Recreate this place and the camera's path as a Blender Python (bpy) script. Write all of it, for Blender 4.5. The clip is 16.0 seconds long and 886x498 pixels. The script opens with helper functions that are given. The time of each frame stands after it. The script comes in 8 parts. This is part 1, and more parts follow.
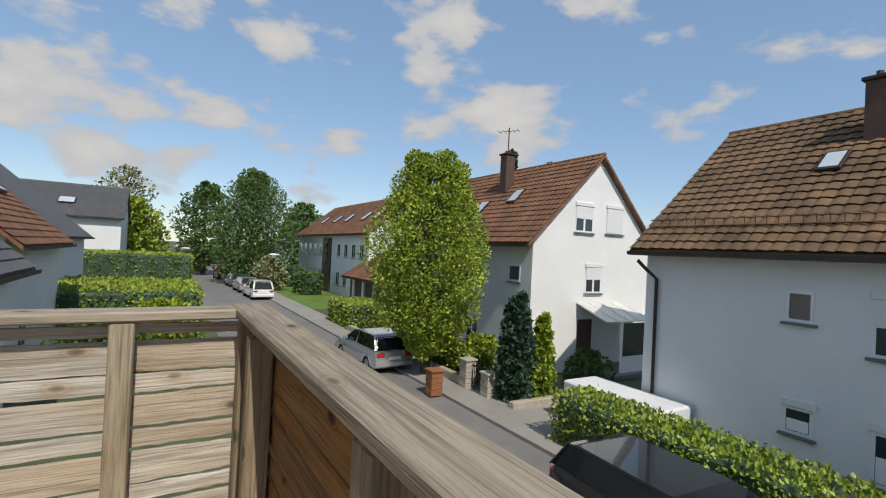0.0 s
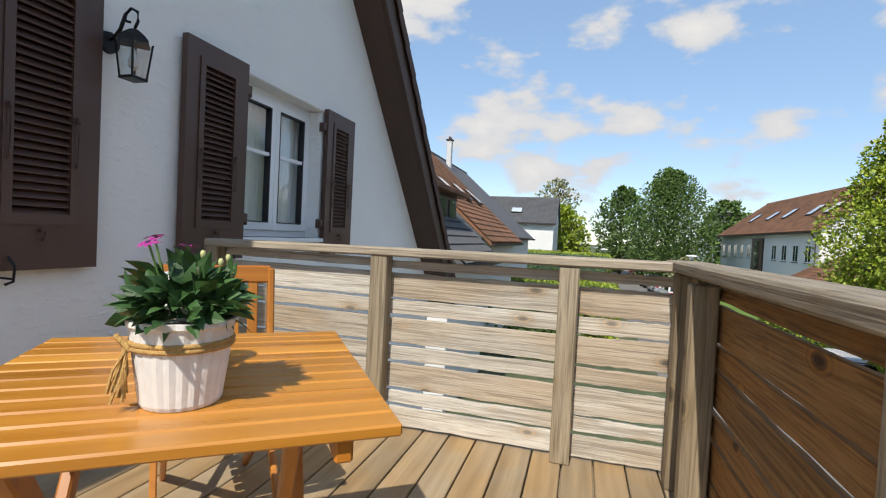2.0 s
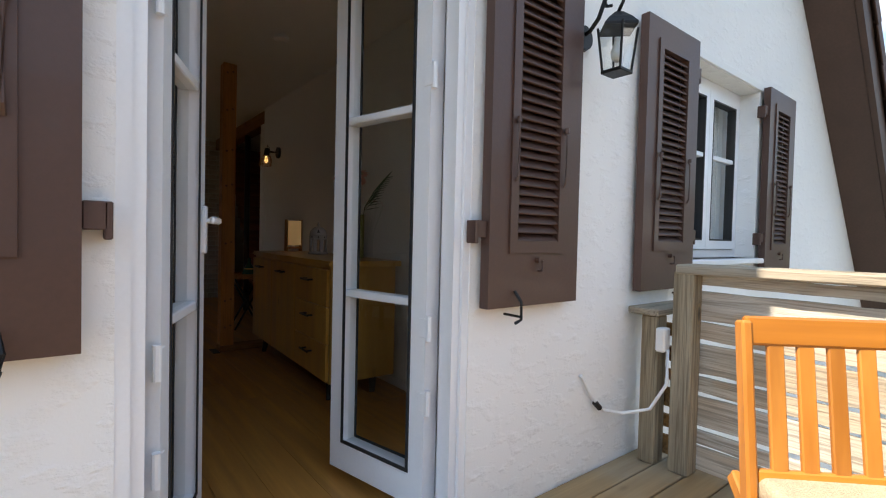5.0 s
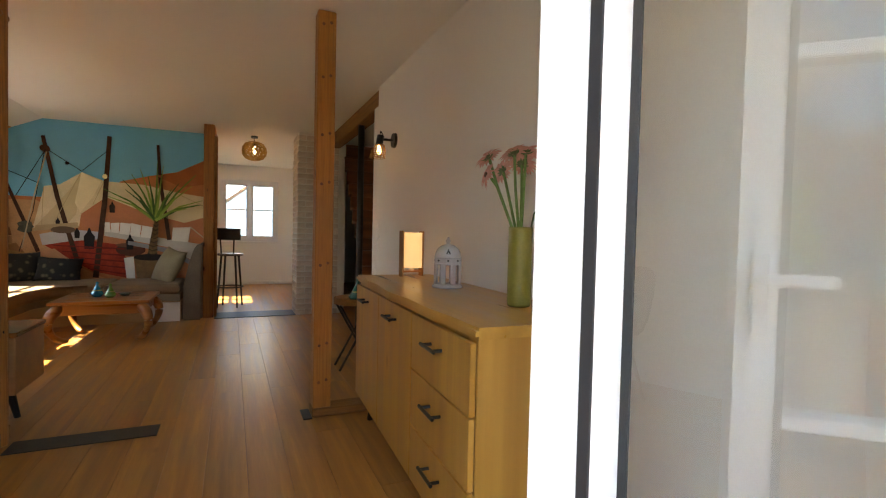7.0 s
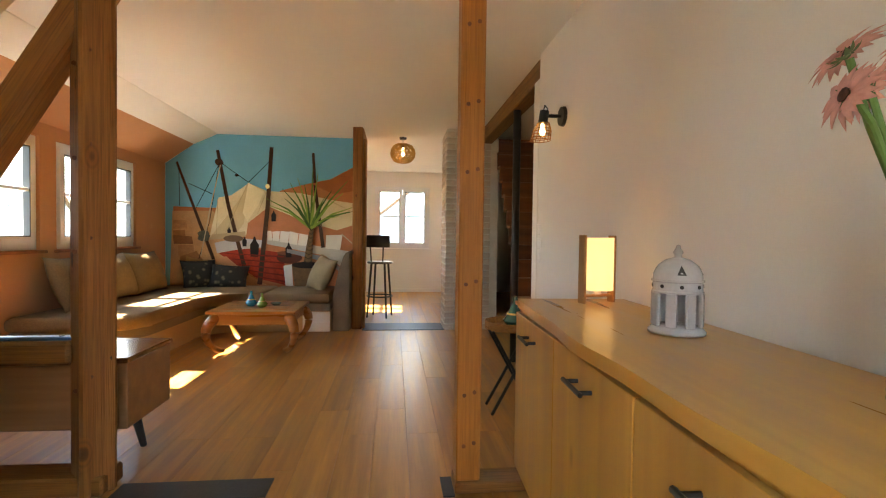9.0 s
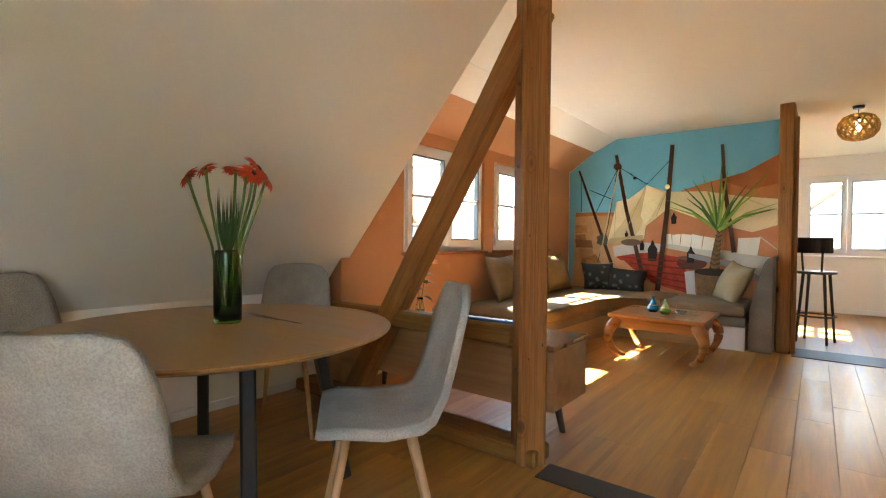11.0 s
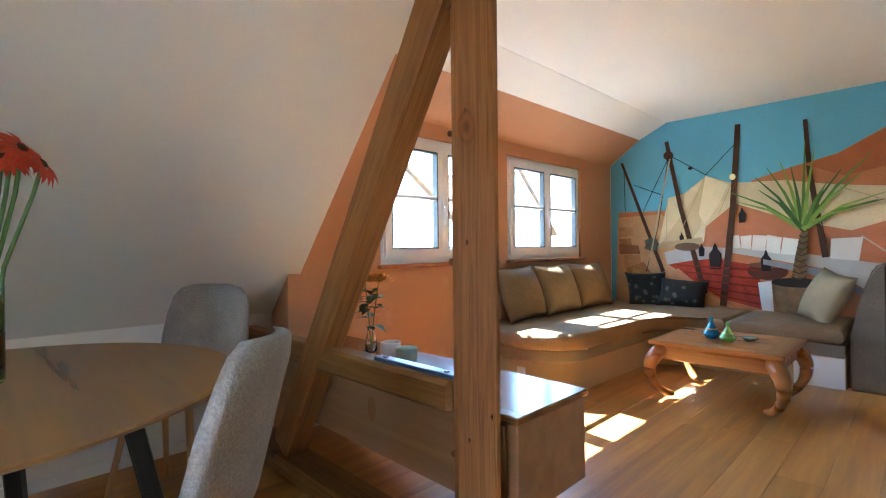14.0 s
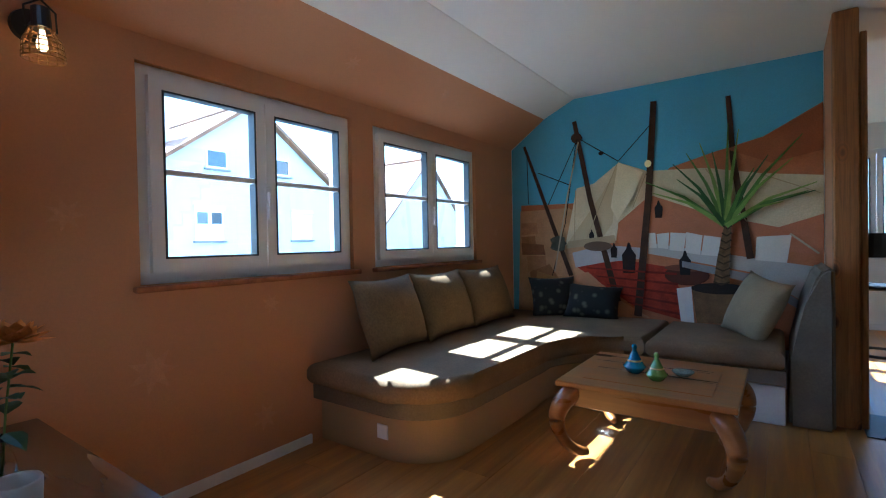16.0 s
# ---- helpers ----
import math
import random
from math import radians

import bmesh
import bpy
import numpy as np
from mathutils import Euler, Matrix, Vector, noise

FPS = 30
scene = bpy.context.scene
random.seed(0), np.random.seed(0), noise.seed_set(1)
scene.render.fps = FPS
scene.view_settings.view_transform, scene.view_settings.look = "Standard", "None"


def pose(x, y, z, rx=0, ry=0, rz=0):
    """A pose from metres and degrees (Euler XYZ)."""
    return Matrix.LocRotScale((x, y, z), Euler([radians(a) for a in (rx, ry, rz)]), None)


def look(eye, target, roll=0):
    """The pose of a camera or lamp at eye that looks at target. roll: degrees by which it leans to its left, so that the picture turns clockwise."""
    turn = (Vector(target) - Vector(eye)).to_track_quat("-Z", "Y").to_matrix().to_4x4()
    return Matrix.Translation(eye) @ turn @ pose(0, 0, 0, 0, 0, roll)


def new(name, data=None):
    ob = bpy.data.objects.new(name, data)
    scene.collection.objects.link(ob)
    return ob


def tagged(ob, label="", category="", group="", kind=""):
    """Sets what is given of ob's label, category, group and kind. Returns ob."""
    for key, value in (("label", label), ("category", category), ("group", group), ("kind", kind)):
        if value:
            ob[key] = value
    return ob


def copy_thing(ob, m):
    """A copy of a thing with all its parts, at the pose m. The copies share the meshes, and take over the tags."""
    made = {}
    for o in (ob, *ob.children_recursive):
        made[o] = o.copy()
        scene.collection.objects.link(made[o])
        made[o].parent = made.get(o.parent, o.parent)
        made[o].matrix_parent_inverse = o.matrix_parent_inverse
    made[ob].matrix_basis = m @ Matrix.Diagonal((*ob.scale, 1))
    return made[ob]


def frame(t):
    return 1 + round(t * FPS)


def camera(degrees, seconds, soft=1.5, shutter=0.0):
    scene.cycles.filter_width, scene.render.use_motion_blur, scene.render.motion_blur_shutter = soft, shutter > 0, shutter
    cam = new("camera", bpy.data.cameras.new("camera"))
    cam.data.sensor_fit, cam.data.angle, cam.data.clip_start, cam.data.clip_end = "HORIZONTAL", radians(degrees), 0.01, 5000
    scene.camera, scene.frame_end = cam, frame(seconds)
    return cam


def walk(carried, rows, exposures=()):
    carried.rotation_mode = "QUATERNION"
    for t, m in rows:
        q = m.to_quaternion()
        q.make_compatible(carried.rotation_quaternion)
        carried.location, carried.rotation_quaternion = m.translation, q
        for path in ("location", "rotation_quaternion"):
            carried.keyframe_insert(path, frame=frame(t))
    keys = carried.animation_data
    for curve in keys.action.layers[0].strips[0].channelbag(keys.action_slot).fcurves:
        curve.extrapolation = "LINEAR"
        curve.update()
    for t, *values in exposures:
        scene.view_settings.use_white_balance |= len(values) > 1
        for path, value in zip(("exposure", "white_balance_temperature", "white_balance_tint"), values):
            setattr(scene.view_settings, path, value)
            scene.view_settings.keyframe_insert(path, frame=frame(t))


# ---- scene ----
# the camera and its walk: seconds and pose
PATH = [
    (0, pose(-0.774, -2.381, 1.265, 90.51, -2.91, -120.81)),
    (0.5, pose(-0.675, -2.425, 1.221, 90.15, -3.18, -109.37)),
    (1, pose(-0.678, -2.392, 1.158, 89.62, -3.31, -97.44)),
    (1.5, pose(-0.684, -2.364, 1.076, 89.22, -3.11, -85.29)),
    (2, pose(-0.699, -2.313, 1.030, 88.39, -2.90, -73.64)),
    (2.5, pose(-0.666, -2.228, 1.009, 87.81, -2.63, -62.83)),
    (3, pose(-0.722, -2.133, 1.005, 87.64, -2.45, -54.35)),
    (3.5, pose(-0.707, -1.943, 1.013, 87.57, -2.43, -48.07)),
    (4, pose(-0.754, -1.738, 1.032, 87.67, -2.21, -43.73)),
    (4.5, pose(-0.689, -1.515, 1.040, 88.10, -1.63, -40.87)),
    (5, pose(-0.607, -1.260, 1.044, 88.56, -1.34, -38.10)),
    (7.5, pose(0.056, 0.469, 1.170, 88.49, -1.24, -21.14)),
    (8, pose(0.112, 0.695, 1.175, 88.90, -1.06, -19.01)),
    (8.5, pose(0.144, 0.851, 1.163, 88.56, -0.79, -15.37)),
    (9, pose(0.133, 1.045, 1.152, 88.60, -0.74, -5.83)),
    (9.5, pose(0.082, 1.135, 1.130, 88.62, -0.89, 8.37)),
    (10, pose(0.037, 1.155, 1.125, 88.68, -0.90, 20.14)),
    (12.5, pose(-0.178, 1.265, 1.070, 89.56, -0.01, 50.00)),
    (13, pose(-0.174, 1.562, 1.089, 89.85, 0.22, 49.33)),
    (13.5, pose(-0.166, 1.836, 1.103, 89.94, 0.44, 47.84)),
    (14, pose(-0.183, 2.168, 1.112, 89.94, 0.68, 45.62)),
    (14.5, pose(-0.258, 2.501, 1.098, 89.73, 0.73, 43.23)),
    (15, pose(-0.385, 2.785, 1.120, 89.83, 0.90, 40.49)),
    (15.5, pose(-0.529, 3.073, 1.139, 89.37, 1.04, 37.60)),
    (16, pose(-0.641, 3.298, 1.165, 89.17, 1.09, 35.49)),
]
EXPOSURES = [(0.0, 0.25, 6800, 10), (1.0, 0.6, 6800, 10), (2.0, 0.65, 6800, 10), (3.5, 1.05, 6800, 10), (5.2, 1.85, 7300, 11), (6.3, 3.4, 7400, 10), (7.4, 4.75, 8000, 10), (10.0, 5.25, 7900, 6), (12.5, 5.85, 5700, 3), (14.0, 5.62, 5500, 3), (15.0, 4.85, 4950, 2), (16.0, 4.1, 4700, 1)]
cam = camera(86.0, 16.0, soft=1.15)
walk(cam, PATH, EXPOSURES)

# ---- light ----
SUN_TO = Vector((-1.58, 0.17, 1.865)).normalized()
world = bpy.data.worlds.new("sky")
scene.world = world
world.use_nodes = True
wt = world.node_tree
wt.nodes.clear()
w_out = wt.nodes.new("ShaderNodeOutputWorld")
w_bg = wt.nodes.new("ShaderNodeBackground")
w_sky = wt.nodes.new("ShaderNodeTexSky")
w_sky.sky_type, w_sky.sun_disc = "NISHITA", False
w_sky.sun_elevation, w_sky.sun_rotation = radians(49.6), radians(-83.9)
w_sky.air_density, w_sky.dust_density, w_sky.ozone_density = 1.0, 0.1, 1.4
w_co = wt.nodes.new("ShaderNodeTexCoord")
w_sep = wt.nodes.new("ShaderNodeSeparateXYZ")
wt.links.new(w_co.outputs["Generated"], w_sep.inputs[0])


def wmath(op, a, b=None, clamp=False):
    n = wt.nodes.new("ShaderNodeMath")
    n.operation, n.use_clamp = op, clamp
    for i, v in enumerate((a, b)):
        if v is None:
            continue
        if isinstance(v, (int, float)):
            n.inputs[i].default_value = v
        else:
            wt.links.new(v, n.inputs[i])
    return n.outputs[0]


# cumulus: noise over the direction, flattened in height
w_com = wt.nodes.new("ShaderNodeCombineXYZ")
wt.links.new(w_sep.outputs[0], w_com.inputs[0])
wt.links.new(w_sep.outputs[1], w_com.inputs[1])
wt.links.new(wmath("MULTIPLY", w_sep.outputs[2], 2.1), w_com.inputs[2])
w_n1 = wt.nodes.new("ShaderNodeTexNoise")
w_n1.inputs["Scale"].default_value, w_n1.inputs["Detail"].default_value = 4.5, 8
w_n1.inputs["Roughness"].default_value = 0.52
wt.links.new(w_com.outputs[0], w_n1.inputs["Vector"])
w_rampc = wt.nodes.new("ShaderNodeValToRGB")
w_rampc.color_ramp.elements[0].position, w_rampc.color_ramp.elements[1].position = 0.525, 0.595
wt.links.new(w_n1.outputs["Fac"], w_rampc.inputs[0])
w_n2 = wt.nodes.new("ShaderNodeTexNoise")
w_n2.inputs["Scale"].default_value, w_n2.inputs["Detail"].default_value = 11.0, 6
wt.links.new(w_com.outputs[0], w_n2.inputs["Vector"])
w_cc = wt.nodes.new("ShaderNodeMixRGB")
w_cc.inputs[1].default_value, w_cc.inputs[2].default_value = (2.5, 2.75, 3.2, 1), (3.9, 3.87, 3.85, 1)
w_cr = wt.nodes.new("ShaderNodeMapRange")
w_cr.inputs[1].default_value, w_cr.inputs[2].default_value = 0.54, 0.70
wt.links.new(w_n1.outputs["Fac"], w_cr.inputs[0])
wt.links.new(wmath("ADD", wmath("MULTIPLY", w_cr.outputs[0], 0.6), wmath("MULTIPLY", w_n2.outputs["Fac"], 0.5), True), w_cc.inputs[0])
w_mix = wt.nodes.new("ShaderNodeMixRGB")
w_up = wmath("MULTIPLY", w_sep.outputs[2], 30.0, True)
wt.links.new(wmath("MULTIPLY", w_rampc.outputs[0], w_up), w_mix.inputs[0])
w_hz = wt.nodes.new("ShaderNodeMixRGB")  # thin summer haze over the whole sky
w_hz.inputs[0].default_value, w_hz.inputs[2].default_value = 0.55, (1.25, 2.15, 3.5, 1)
wt.links.new(w_sky.outputs[0], w_hz.inputs[1])
wt.links.new(w_hz.outputs[0], w_mix.inputs[1])
wt.links.new(w_cc.outputs[0], w_mix.inputs[2])
wt.links.new(w_mix.outputs[0], w_bg.inputs[0])
w_bg.inputs[1].default_value = 0.14
wt.links.new(w_bg.outputs[0], w_out.inputs[0])

sun = new("sun", bpy.data.lights.new("sun", "SUN"))
sun.data.energy, sun.data.angle, sun.data.color = 3.0, radians(0.55), (1.0, 0.95, 0.87)
sun.matrix_world = look(SUN_TO * 40, (0, 0, 0))


# ---- materials ----
def hexc(h):
    c = [int(h[i:i + 2], 16) / 255 for i in (0, 2, 4)]
    return tuple(v / 12.92 if v < 0.04045 else ((v + 0.055) / 1.055) ** 2.4 for v in c)


def base_mat(name):
    m = bpy.data.materials.new(name)
    m.use_nodes = True
    t = m.node_tree
    b = t.nodes["Principled BSDF"]
    return m, t, b


def tex(t, kind, scale, detail=4.0, vec=None, stretch=(1, 1, 1), rough=0.55):
    co = t.nodes.new("ShaderNodeTexCoord")
    mp = t.nodes.new("ShaderNodeMapping")
    mp.inputs["Scale"].default_value = stretch
    t.links.new(co.outputs["Object"], mp.inputs[0])
    n = t.nodes.new(kind)
    n.inputs["Scale"].default_value = scale
    if kind == "ShaderNodeTexNoise":
        n.inputs["Detail"].default_value, n.inputs["Roughness"].default_value = detail, rough
    t.links.new(mp.outputs[0], n.inputs["Vector"])
    return n


def mixc(t, fac, a, b, mode="MIX"):
    n = t.nodes.new("ShaderNodeMixRGB")
    n.blend_type = mode
    for i, v in ((0, fac), (1, a), (2, b)):
        if isinstance(v, (int, float)):
            n.inputs[i].default_value = v
        elif isinstance(v, tuple):
            n.inputs[i].default_value = (*v[:3], 1)
        else:
            t.links.new(v, n.inputs[i])
    return n.outputs[0]


def ramp(t, fac, lo, hi):
    n = t.nodes.new("ShaderNodeMapRange")
    n.inputs[1].default_value, n.inputs[2].default_value = lo, hi
    t.links.new(fac, n.inputs[0])
    return n.outputs[0]


def bump(t, b, fac, strength, dist=0.01, prev=None):
    n = t.nodes.new("ShaderNodeBump")
    n.inputs["Strength"].default_value, n.inputs["Distance"].default_value = strength, dist
    t.links.new(fac, n.inputs["Height"])
    if prev is not None:
        t.links.new(prev, n.inputs["Normal"])
    t.links.new(n.outputs[0], b.inputs["Normal"])
    return n.outputs[0]


def surf(name, col, rough=0.6, var=0.12, big=1.5, fine=60.0, bumps=0.15, metal=0.0, coat=0.0, dist=0.004, rand=0.0, tint=None):
    """A plain surface: colour with stains at a large and grain at a small scale."""
    m, t, b = base_mat(name)
    n1, n2 = tex(t, "ShaderNodeTexNoise", big, 5), tex(t, "ShaderNodeTexNoise", fine, 3)
    dark = tuple(c * (1 - 2 * var) for c in col) if tint is None else tint
    lite = tuple(min(1, c * (1 + var)) for c in col)
    c = mixc(t, ramp(t, n1.outputs["Fac"], 0.3, 0.7), dark if tint else tuple(c * (1 - var) for c in col), lite)
    c = mixc(t, ramp(t, n2.outputs["Fac"], 0.35, 0.65), mixc(t, 0.5, c, dark), c)
    if rand:
        oi = t.nodes.new("ShaderNodeObjectInfo")
        c = mixc(t, ramp(t, oi.outputs["Random"], 0, 1), mixc(t, rand, c, tuple(v * 0.45 for v in col)), c)
    t.links.new(c, b.inputs["Base Color"])
    b.inputs["Roughness"].default_value, b.inputs["Metallic"].default_value = rough, metal
    b.inputs["Coat Weight"].default_value = coat
    if bumps:
        p = bump(t, b, n2.outputs["Fac"], bumps, dist)
        bump(t, b, n1.outputs["Fac"], bumps * 0.5, dist * 4, p)
    return m


def wood(name, col, dark, axis=0, rough=0.45, grain=26.0, bumps=0.25, knots=0.5, rand=0.35, coat=0.0, grey=None):
    """Timber with its grain along the axis, knots and an own tone for each piece."""
    m, t, b = base_mat(name)
    st = [1.0, 1.0, 1.0]
    st[axis] = 0.055
    co = t.nodes.new("ShaderNodeTexCoord")
    oi = t.nodes.new("ShaderNodeObjectInfo")
    ad = t.nodes.new("ShaderNodeVectorMath")
    sc = t.nodes.new("ShaderNodeVectorMath")
    sc.operation = "SCALE"
    sc.inputs[0].default_value = (7.3, 5.1, 3.7)
    t.links.new(oi.outputs["Random"], sc.inputs["Scale"])
    t.links.new(co.outputs["Object"], ad.inputs[0])
    t.links.new(sc.outputs[0], ad.inputs[1])
    mp = t.nodes.new("ShaderNodeMapping")
    mp.inputs["Scale"].default_value = st
    t.links.new(ad.outputs[0], mp.inputs[0])
    n1 = t.nodes.new("ShaderNodeTexNoise")
    n1.inputs["Scale"].default_value, n1.inputs["Detail"].default_value, n1.inputs["Distortion"].default_value = grain, 6, 0.1
    n2 = t.nodes.new("ShaderNodeTexNoise")
    n2.inputs["Scale"].default_value, n2.inputs["Detail"].default_value = grain * 5, 2
    for n in (n1, n2):
        t.links.new(mp.outputs[0], n.inputs["Vector"])
    st2 = [1.0, 1.0, 1.0]
    st2[axis] = 0.45
    mp2 = t.nodes.new("ShaderNodeMapping")
    mp2.inputs["Scale"].default_value = st2
    t.links.new(ad.outputs[0], mp2.inputs[0])
    vo = t.nodes.new("ShaderNodeTexVoronoi")
    vo.inputs["Scale"].default_value = 4.2
    t.links.new(mp2.outputs[0], vo.inputs["Vector"])
    c = mixc(t, ramp(t, n1.outputs["Fac"], 0.34, 0.68), dark, col)
    if grey:
        n3 = t.nodes.new("ShaderNodeTexNoise")
        n3.inputs["Scale"].default_value = 2.1
        t.links.new(ad.outputs[0], n3.inputs["Vector"])
        c = mixc(t, ramp(t, n3.outputs["Fac"], 0.38, 0.62), c, mixc(t, ramp(t, n1.outputs["Fac"], 0.3, 0.7), tuple(v * 0.6 for v in grey), grey))
    c = mixc(t, ramp(t, n2.outputs["Fac"], 0.4, 0.75), c, mixc(t, 0.35, c, dark))
    if knots:
        k = ramp(t, vo.outputs["Distance"], 0.085, 0.03)
        kk = t.nodes.new("ShaderNodeMath")
        kk.operation, kk.use_clamp = "MULTIPLY", True
        kk.inputs[1].default_value = knots
        t.links.new(k, kk.inputs[0])
        c = mixc(t, kk.outputs[0], c, tuple(v * 0.35 for v in dark))
    if rand:
        c = mixc(t, rand, c, mixc(t, oi.outputs["Random"], tuple(v * 0.55 for v in col), tuple(min(1, v * 1.35) for v in col)))
    t.links.new(c, b.inputs["Base Color"])
    t.links.new(ramp2(t, n1.outputs["Fac"], rough - 0.06, rough + 0.1), b.inputs["Roughness"])
    b.inputs["Coat Weight"].default_value = coat
    b.inputs["Coat Roughness"].default_value = 0.2
    p = bump(t, b, n1.outputs["Fac"], bumps, 0.003)
    bump(t, b, n2.outputs["Fac"], bumps * 0.6, 0.0012, p)
    return m


def weathered(name, pale, dark, warm, axis, warmth=0.35, rough=0.85, own=0.45, contrast=0.6):
    """Sun-bleached softwood: fine dark grain lines, ringed knots, stains and patches that kept their warm tone."""
    m, t, b = base_mat(name)
    co, oi = t.nodes.new("ShaderNodeTexCoord"), t.nodes.new("ShaderNodeObjectInfo")
    sc, ad = t.nodes.new("ShaderNodeVectorMath"), t.nodes.new("ShaderNodeVectorMath")
    sc.operation = "SCALE"
    sc.inputs[0].default_value = (9.3, 6.1, 4.7)
    t.links.new(oi.outputs["Random"], sc.inputs["Scale"])
    t.links.new(co.outputs["Object"], ad.inputs[0])
    t.links.new(sc.outputs[0], ad.inputs[1])

    def stretched(k):
        mp = t.nodes.new("ShaderNodeMapping")
        v = [1.0, 1.0, 1.0]
        v[axis] = k
        mp.inputs["Scale"].default_value = v
        t.links.new(ad.outputs[0], mp.inputs[0])
        return mp.outputs[0]

    def noise(vec, s, d, dist=0.0):
        n = t.nodes.new("ShaderNodeTexNoise")
        n.inputs["Scale"].default_value, n.inputs["Detail"].default_value, n.inputs["Distortion"].default_value = s, d, dist
        t.links.new(vec, n.inputs["Vector"])
        return n.outputs["Fac"]

    vo = t.nodes.new("ShaderNodeTexVoronoi")
    vo.inputs["Scale"].default_value = 6.5
    vo.inputs["Randomness"].default_value = 1.0
    t.links.new(stretched(0.5), vo.inputs["Vector"])
    broad, lines, fine, patch = noise(stretched(0.06), 18, 5, 1.2), noise(stretched(0.025), 75, 4, 0.8), noise(stretched(0.03), 210, 2), noise(stretched(0.35), 3.2, 4)
    c = mixc(t, ramp(t, broad, 0.32, 0.62), mixc(t, 0.45, pale, dark), pale)
    c = mixc(t, ramp(t, patch, 0.62, 0.40), c, mixc(t, warmth, c, warm))
    c = mixc(t, ramp(t, lines, 0.50, 0.36), c, mixc(t, contrast, c, dark))
    c = mixc(t, ramp(t, fine, 0.52, 0.36), c, mixc(t, contrast * 0.6, c, dark))
    ring = t.nodes.new("ShaderNodeMath")
    ring.operation = "SINE"
    mul = t.nodes.new("ShaderNodeMath")
    mul.operation = "MULTIPLY"
    mul.inputs[1].default_value = 75.0
    t.links.new(vo.outputs["Distance"], mul.inputs[0])
    t.links.new(mul.outputs[0], ring.inputs[0])
    near = ramp(t, vo.outputs["Distance"], 0.30, 0.14)
    c = mixc(t, near, c, mixc(t, ramp(t, ring.outputs[0], -0.6, 1.0), mixc(t, 0.5, c, warm), mixc(t, 0.45, c, dark)))
    c = mixc(t, ramp(t, vo.outputs["Distance"], 0.14, 0.06), c, tuple(v * 0.55 for v in dark))
    c = mixc(t, own, c, mixc(t, 1.0, c, mixc(t, oi.outputs["Random"], (0.74, 0.69, 0.61), (1.15, 1.16, 1.17)), "MULTIPLY"))
    t.links.new(c, b.inputs["Base Color"])
    b.inputs["Roughness"].default_value = rough
    p = bump(t, b, lines, 0.9, 0.004)
    bump(t, b, fine, 0.5, 0.002, p)
    return m


def ramp2(t, fac, lo, hi):
    n = t.nodes.new("ShaderNodeMapRange")
    n.inputs[1].default_value, n.inputs[2].default_value = 0.3, 0.7
    n.inputs[3].default_value, n.inputs[4].default_value = lo, hi
    t.links.new(fac, n.inputs[0])
    return n.outputs[0]


def glass_mat(name, tint=(1, 1, 1), rough=0.0):
    m, t, b = base_mat(name)
    b.inputs["Base Color"].default_value = (*tint, 1)
    b.inputs["Roughness"].default_value, b.inputs["IOR"].default_value = rough, 1.45
    b.inputs["Transmission Weight"].default_value = 1.0
    return m


def pane_mat(name, gloss=0.12):
    """Thin clear pane: mostly straight through, with a mirror share that grows towards grazing."""
    m = bpy.data.materials.new(name)
    m.use_nodes = True
    t = m.node_tree
    t.nodes.clear()
    o = t.nodes.new("ShaderNodeOutputMaterial")
    tr, gl, mx, lw, pw, md = (t.nodes.new(k) for k in ("ShaderNodeBsdfTransparent", "ShaderNodeBsdfGlossy", "ShaderNodeMixShader", "ShaderNodeLayerWeight", "ShaderNodeMath", "ShaderNodeMath"))
    gl.inputs["Roughness"].default_value = 0.01
    tr.inputs[0].default_value = (0.94, 0.96, 0.95, 1)
    pw.operation, md.operation = "POWER", "MULTIPLY_ADD"
    pw.inputs[1].default_value = 4.0
    md.inputs[1].default_value, md.inputs[2].default_value = 0.75, gloss * 0.6
    t.links.new(lw.outputs["Facing"], pw.inputs[0])
    t.links.new(pw.outputs[0], md.inputs[0])
    t.links.new(md.outputs[0], mx.inputs[0])
    t.links.new(tr.outputs[0], mx.inputs[1])
    t.links.new(gl.outputs[0], mx.inputs[2])
    t.links.new(mx.outputs[0], o.inputs[0])
    return m


def glow(name, col, strength):
    m, t, b = base_mat(name)
    b.inputs["Base Color"].default_value = (*col, 1)
    b.inputs["Emission Color"].default_value = (*col, 1)
    b.inputs["Emission Strength"].default_value = strength
    return m


def leaf_mat(name, col, col2):
    m, t, b = base_mat(name)
    g = t.nodes.new("ShaderNodeNewGeometry")
    n = tex(t, "ShaderNodeTexNoise", 0.8, 3)
    c = mixc(t, g.outputs["Random Per Island"], col, col2)
    c = mixc(t, ramp(t, n.outputs["Fac"], 0.35, 0.65), mixc(t, 0.6, c, tuple(v * 0.5 for v in col)), c)
    t.links.new(c, b.inputs["Base Color"])
    b.inputs["Roughness"].default_value = 0.55
    b.inputs["Transmission Weight"].default_value = 0.0
    b.inputs["Subsurface Weight"].default_value = 0.0
    return m


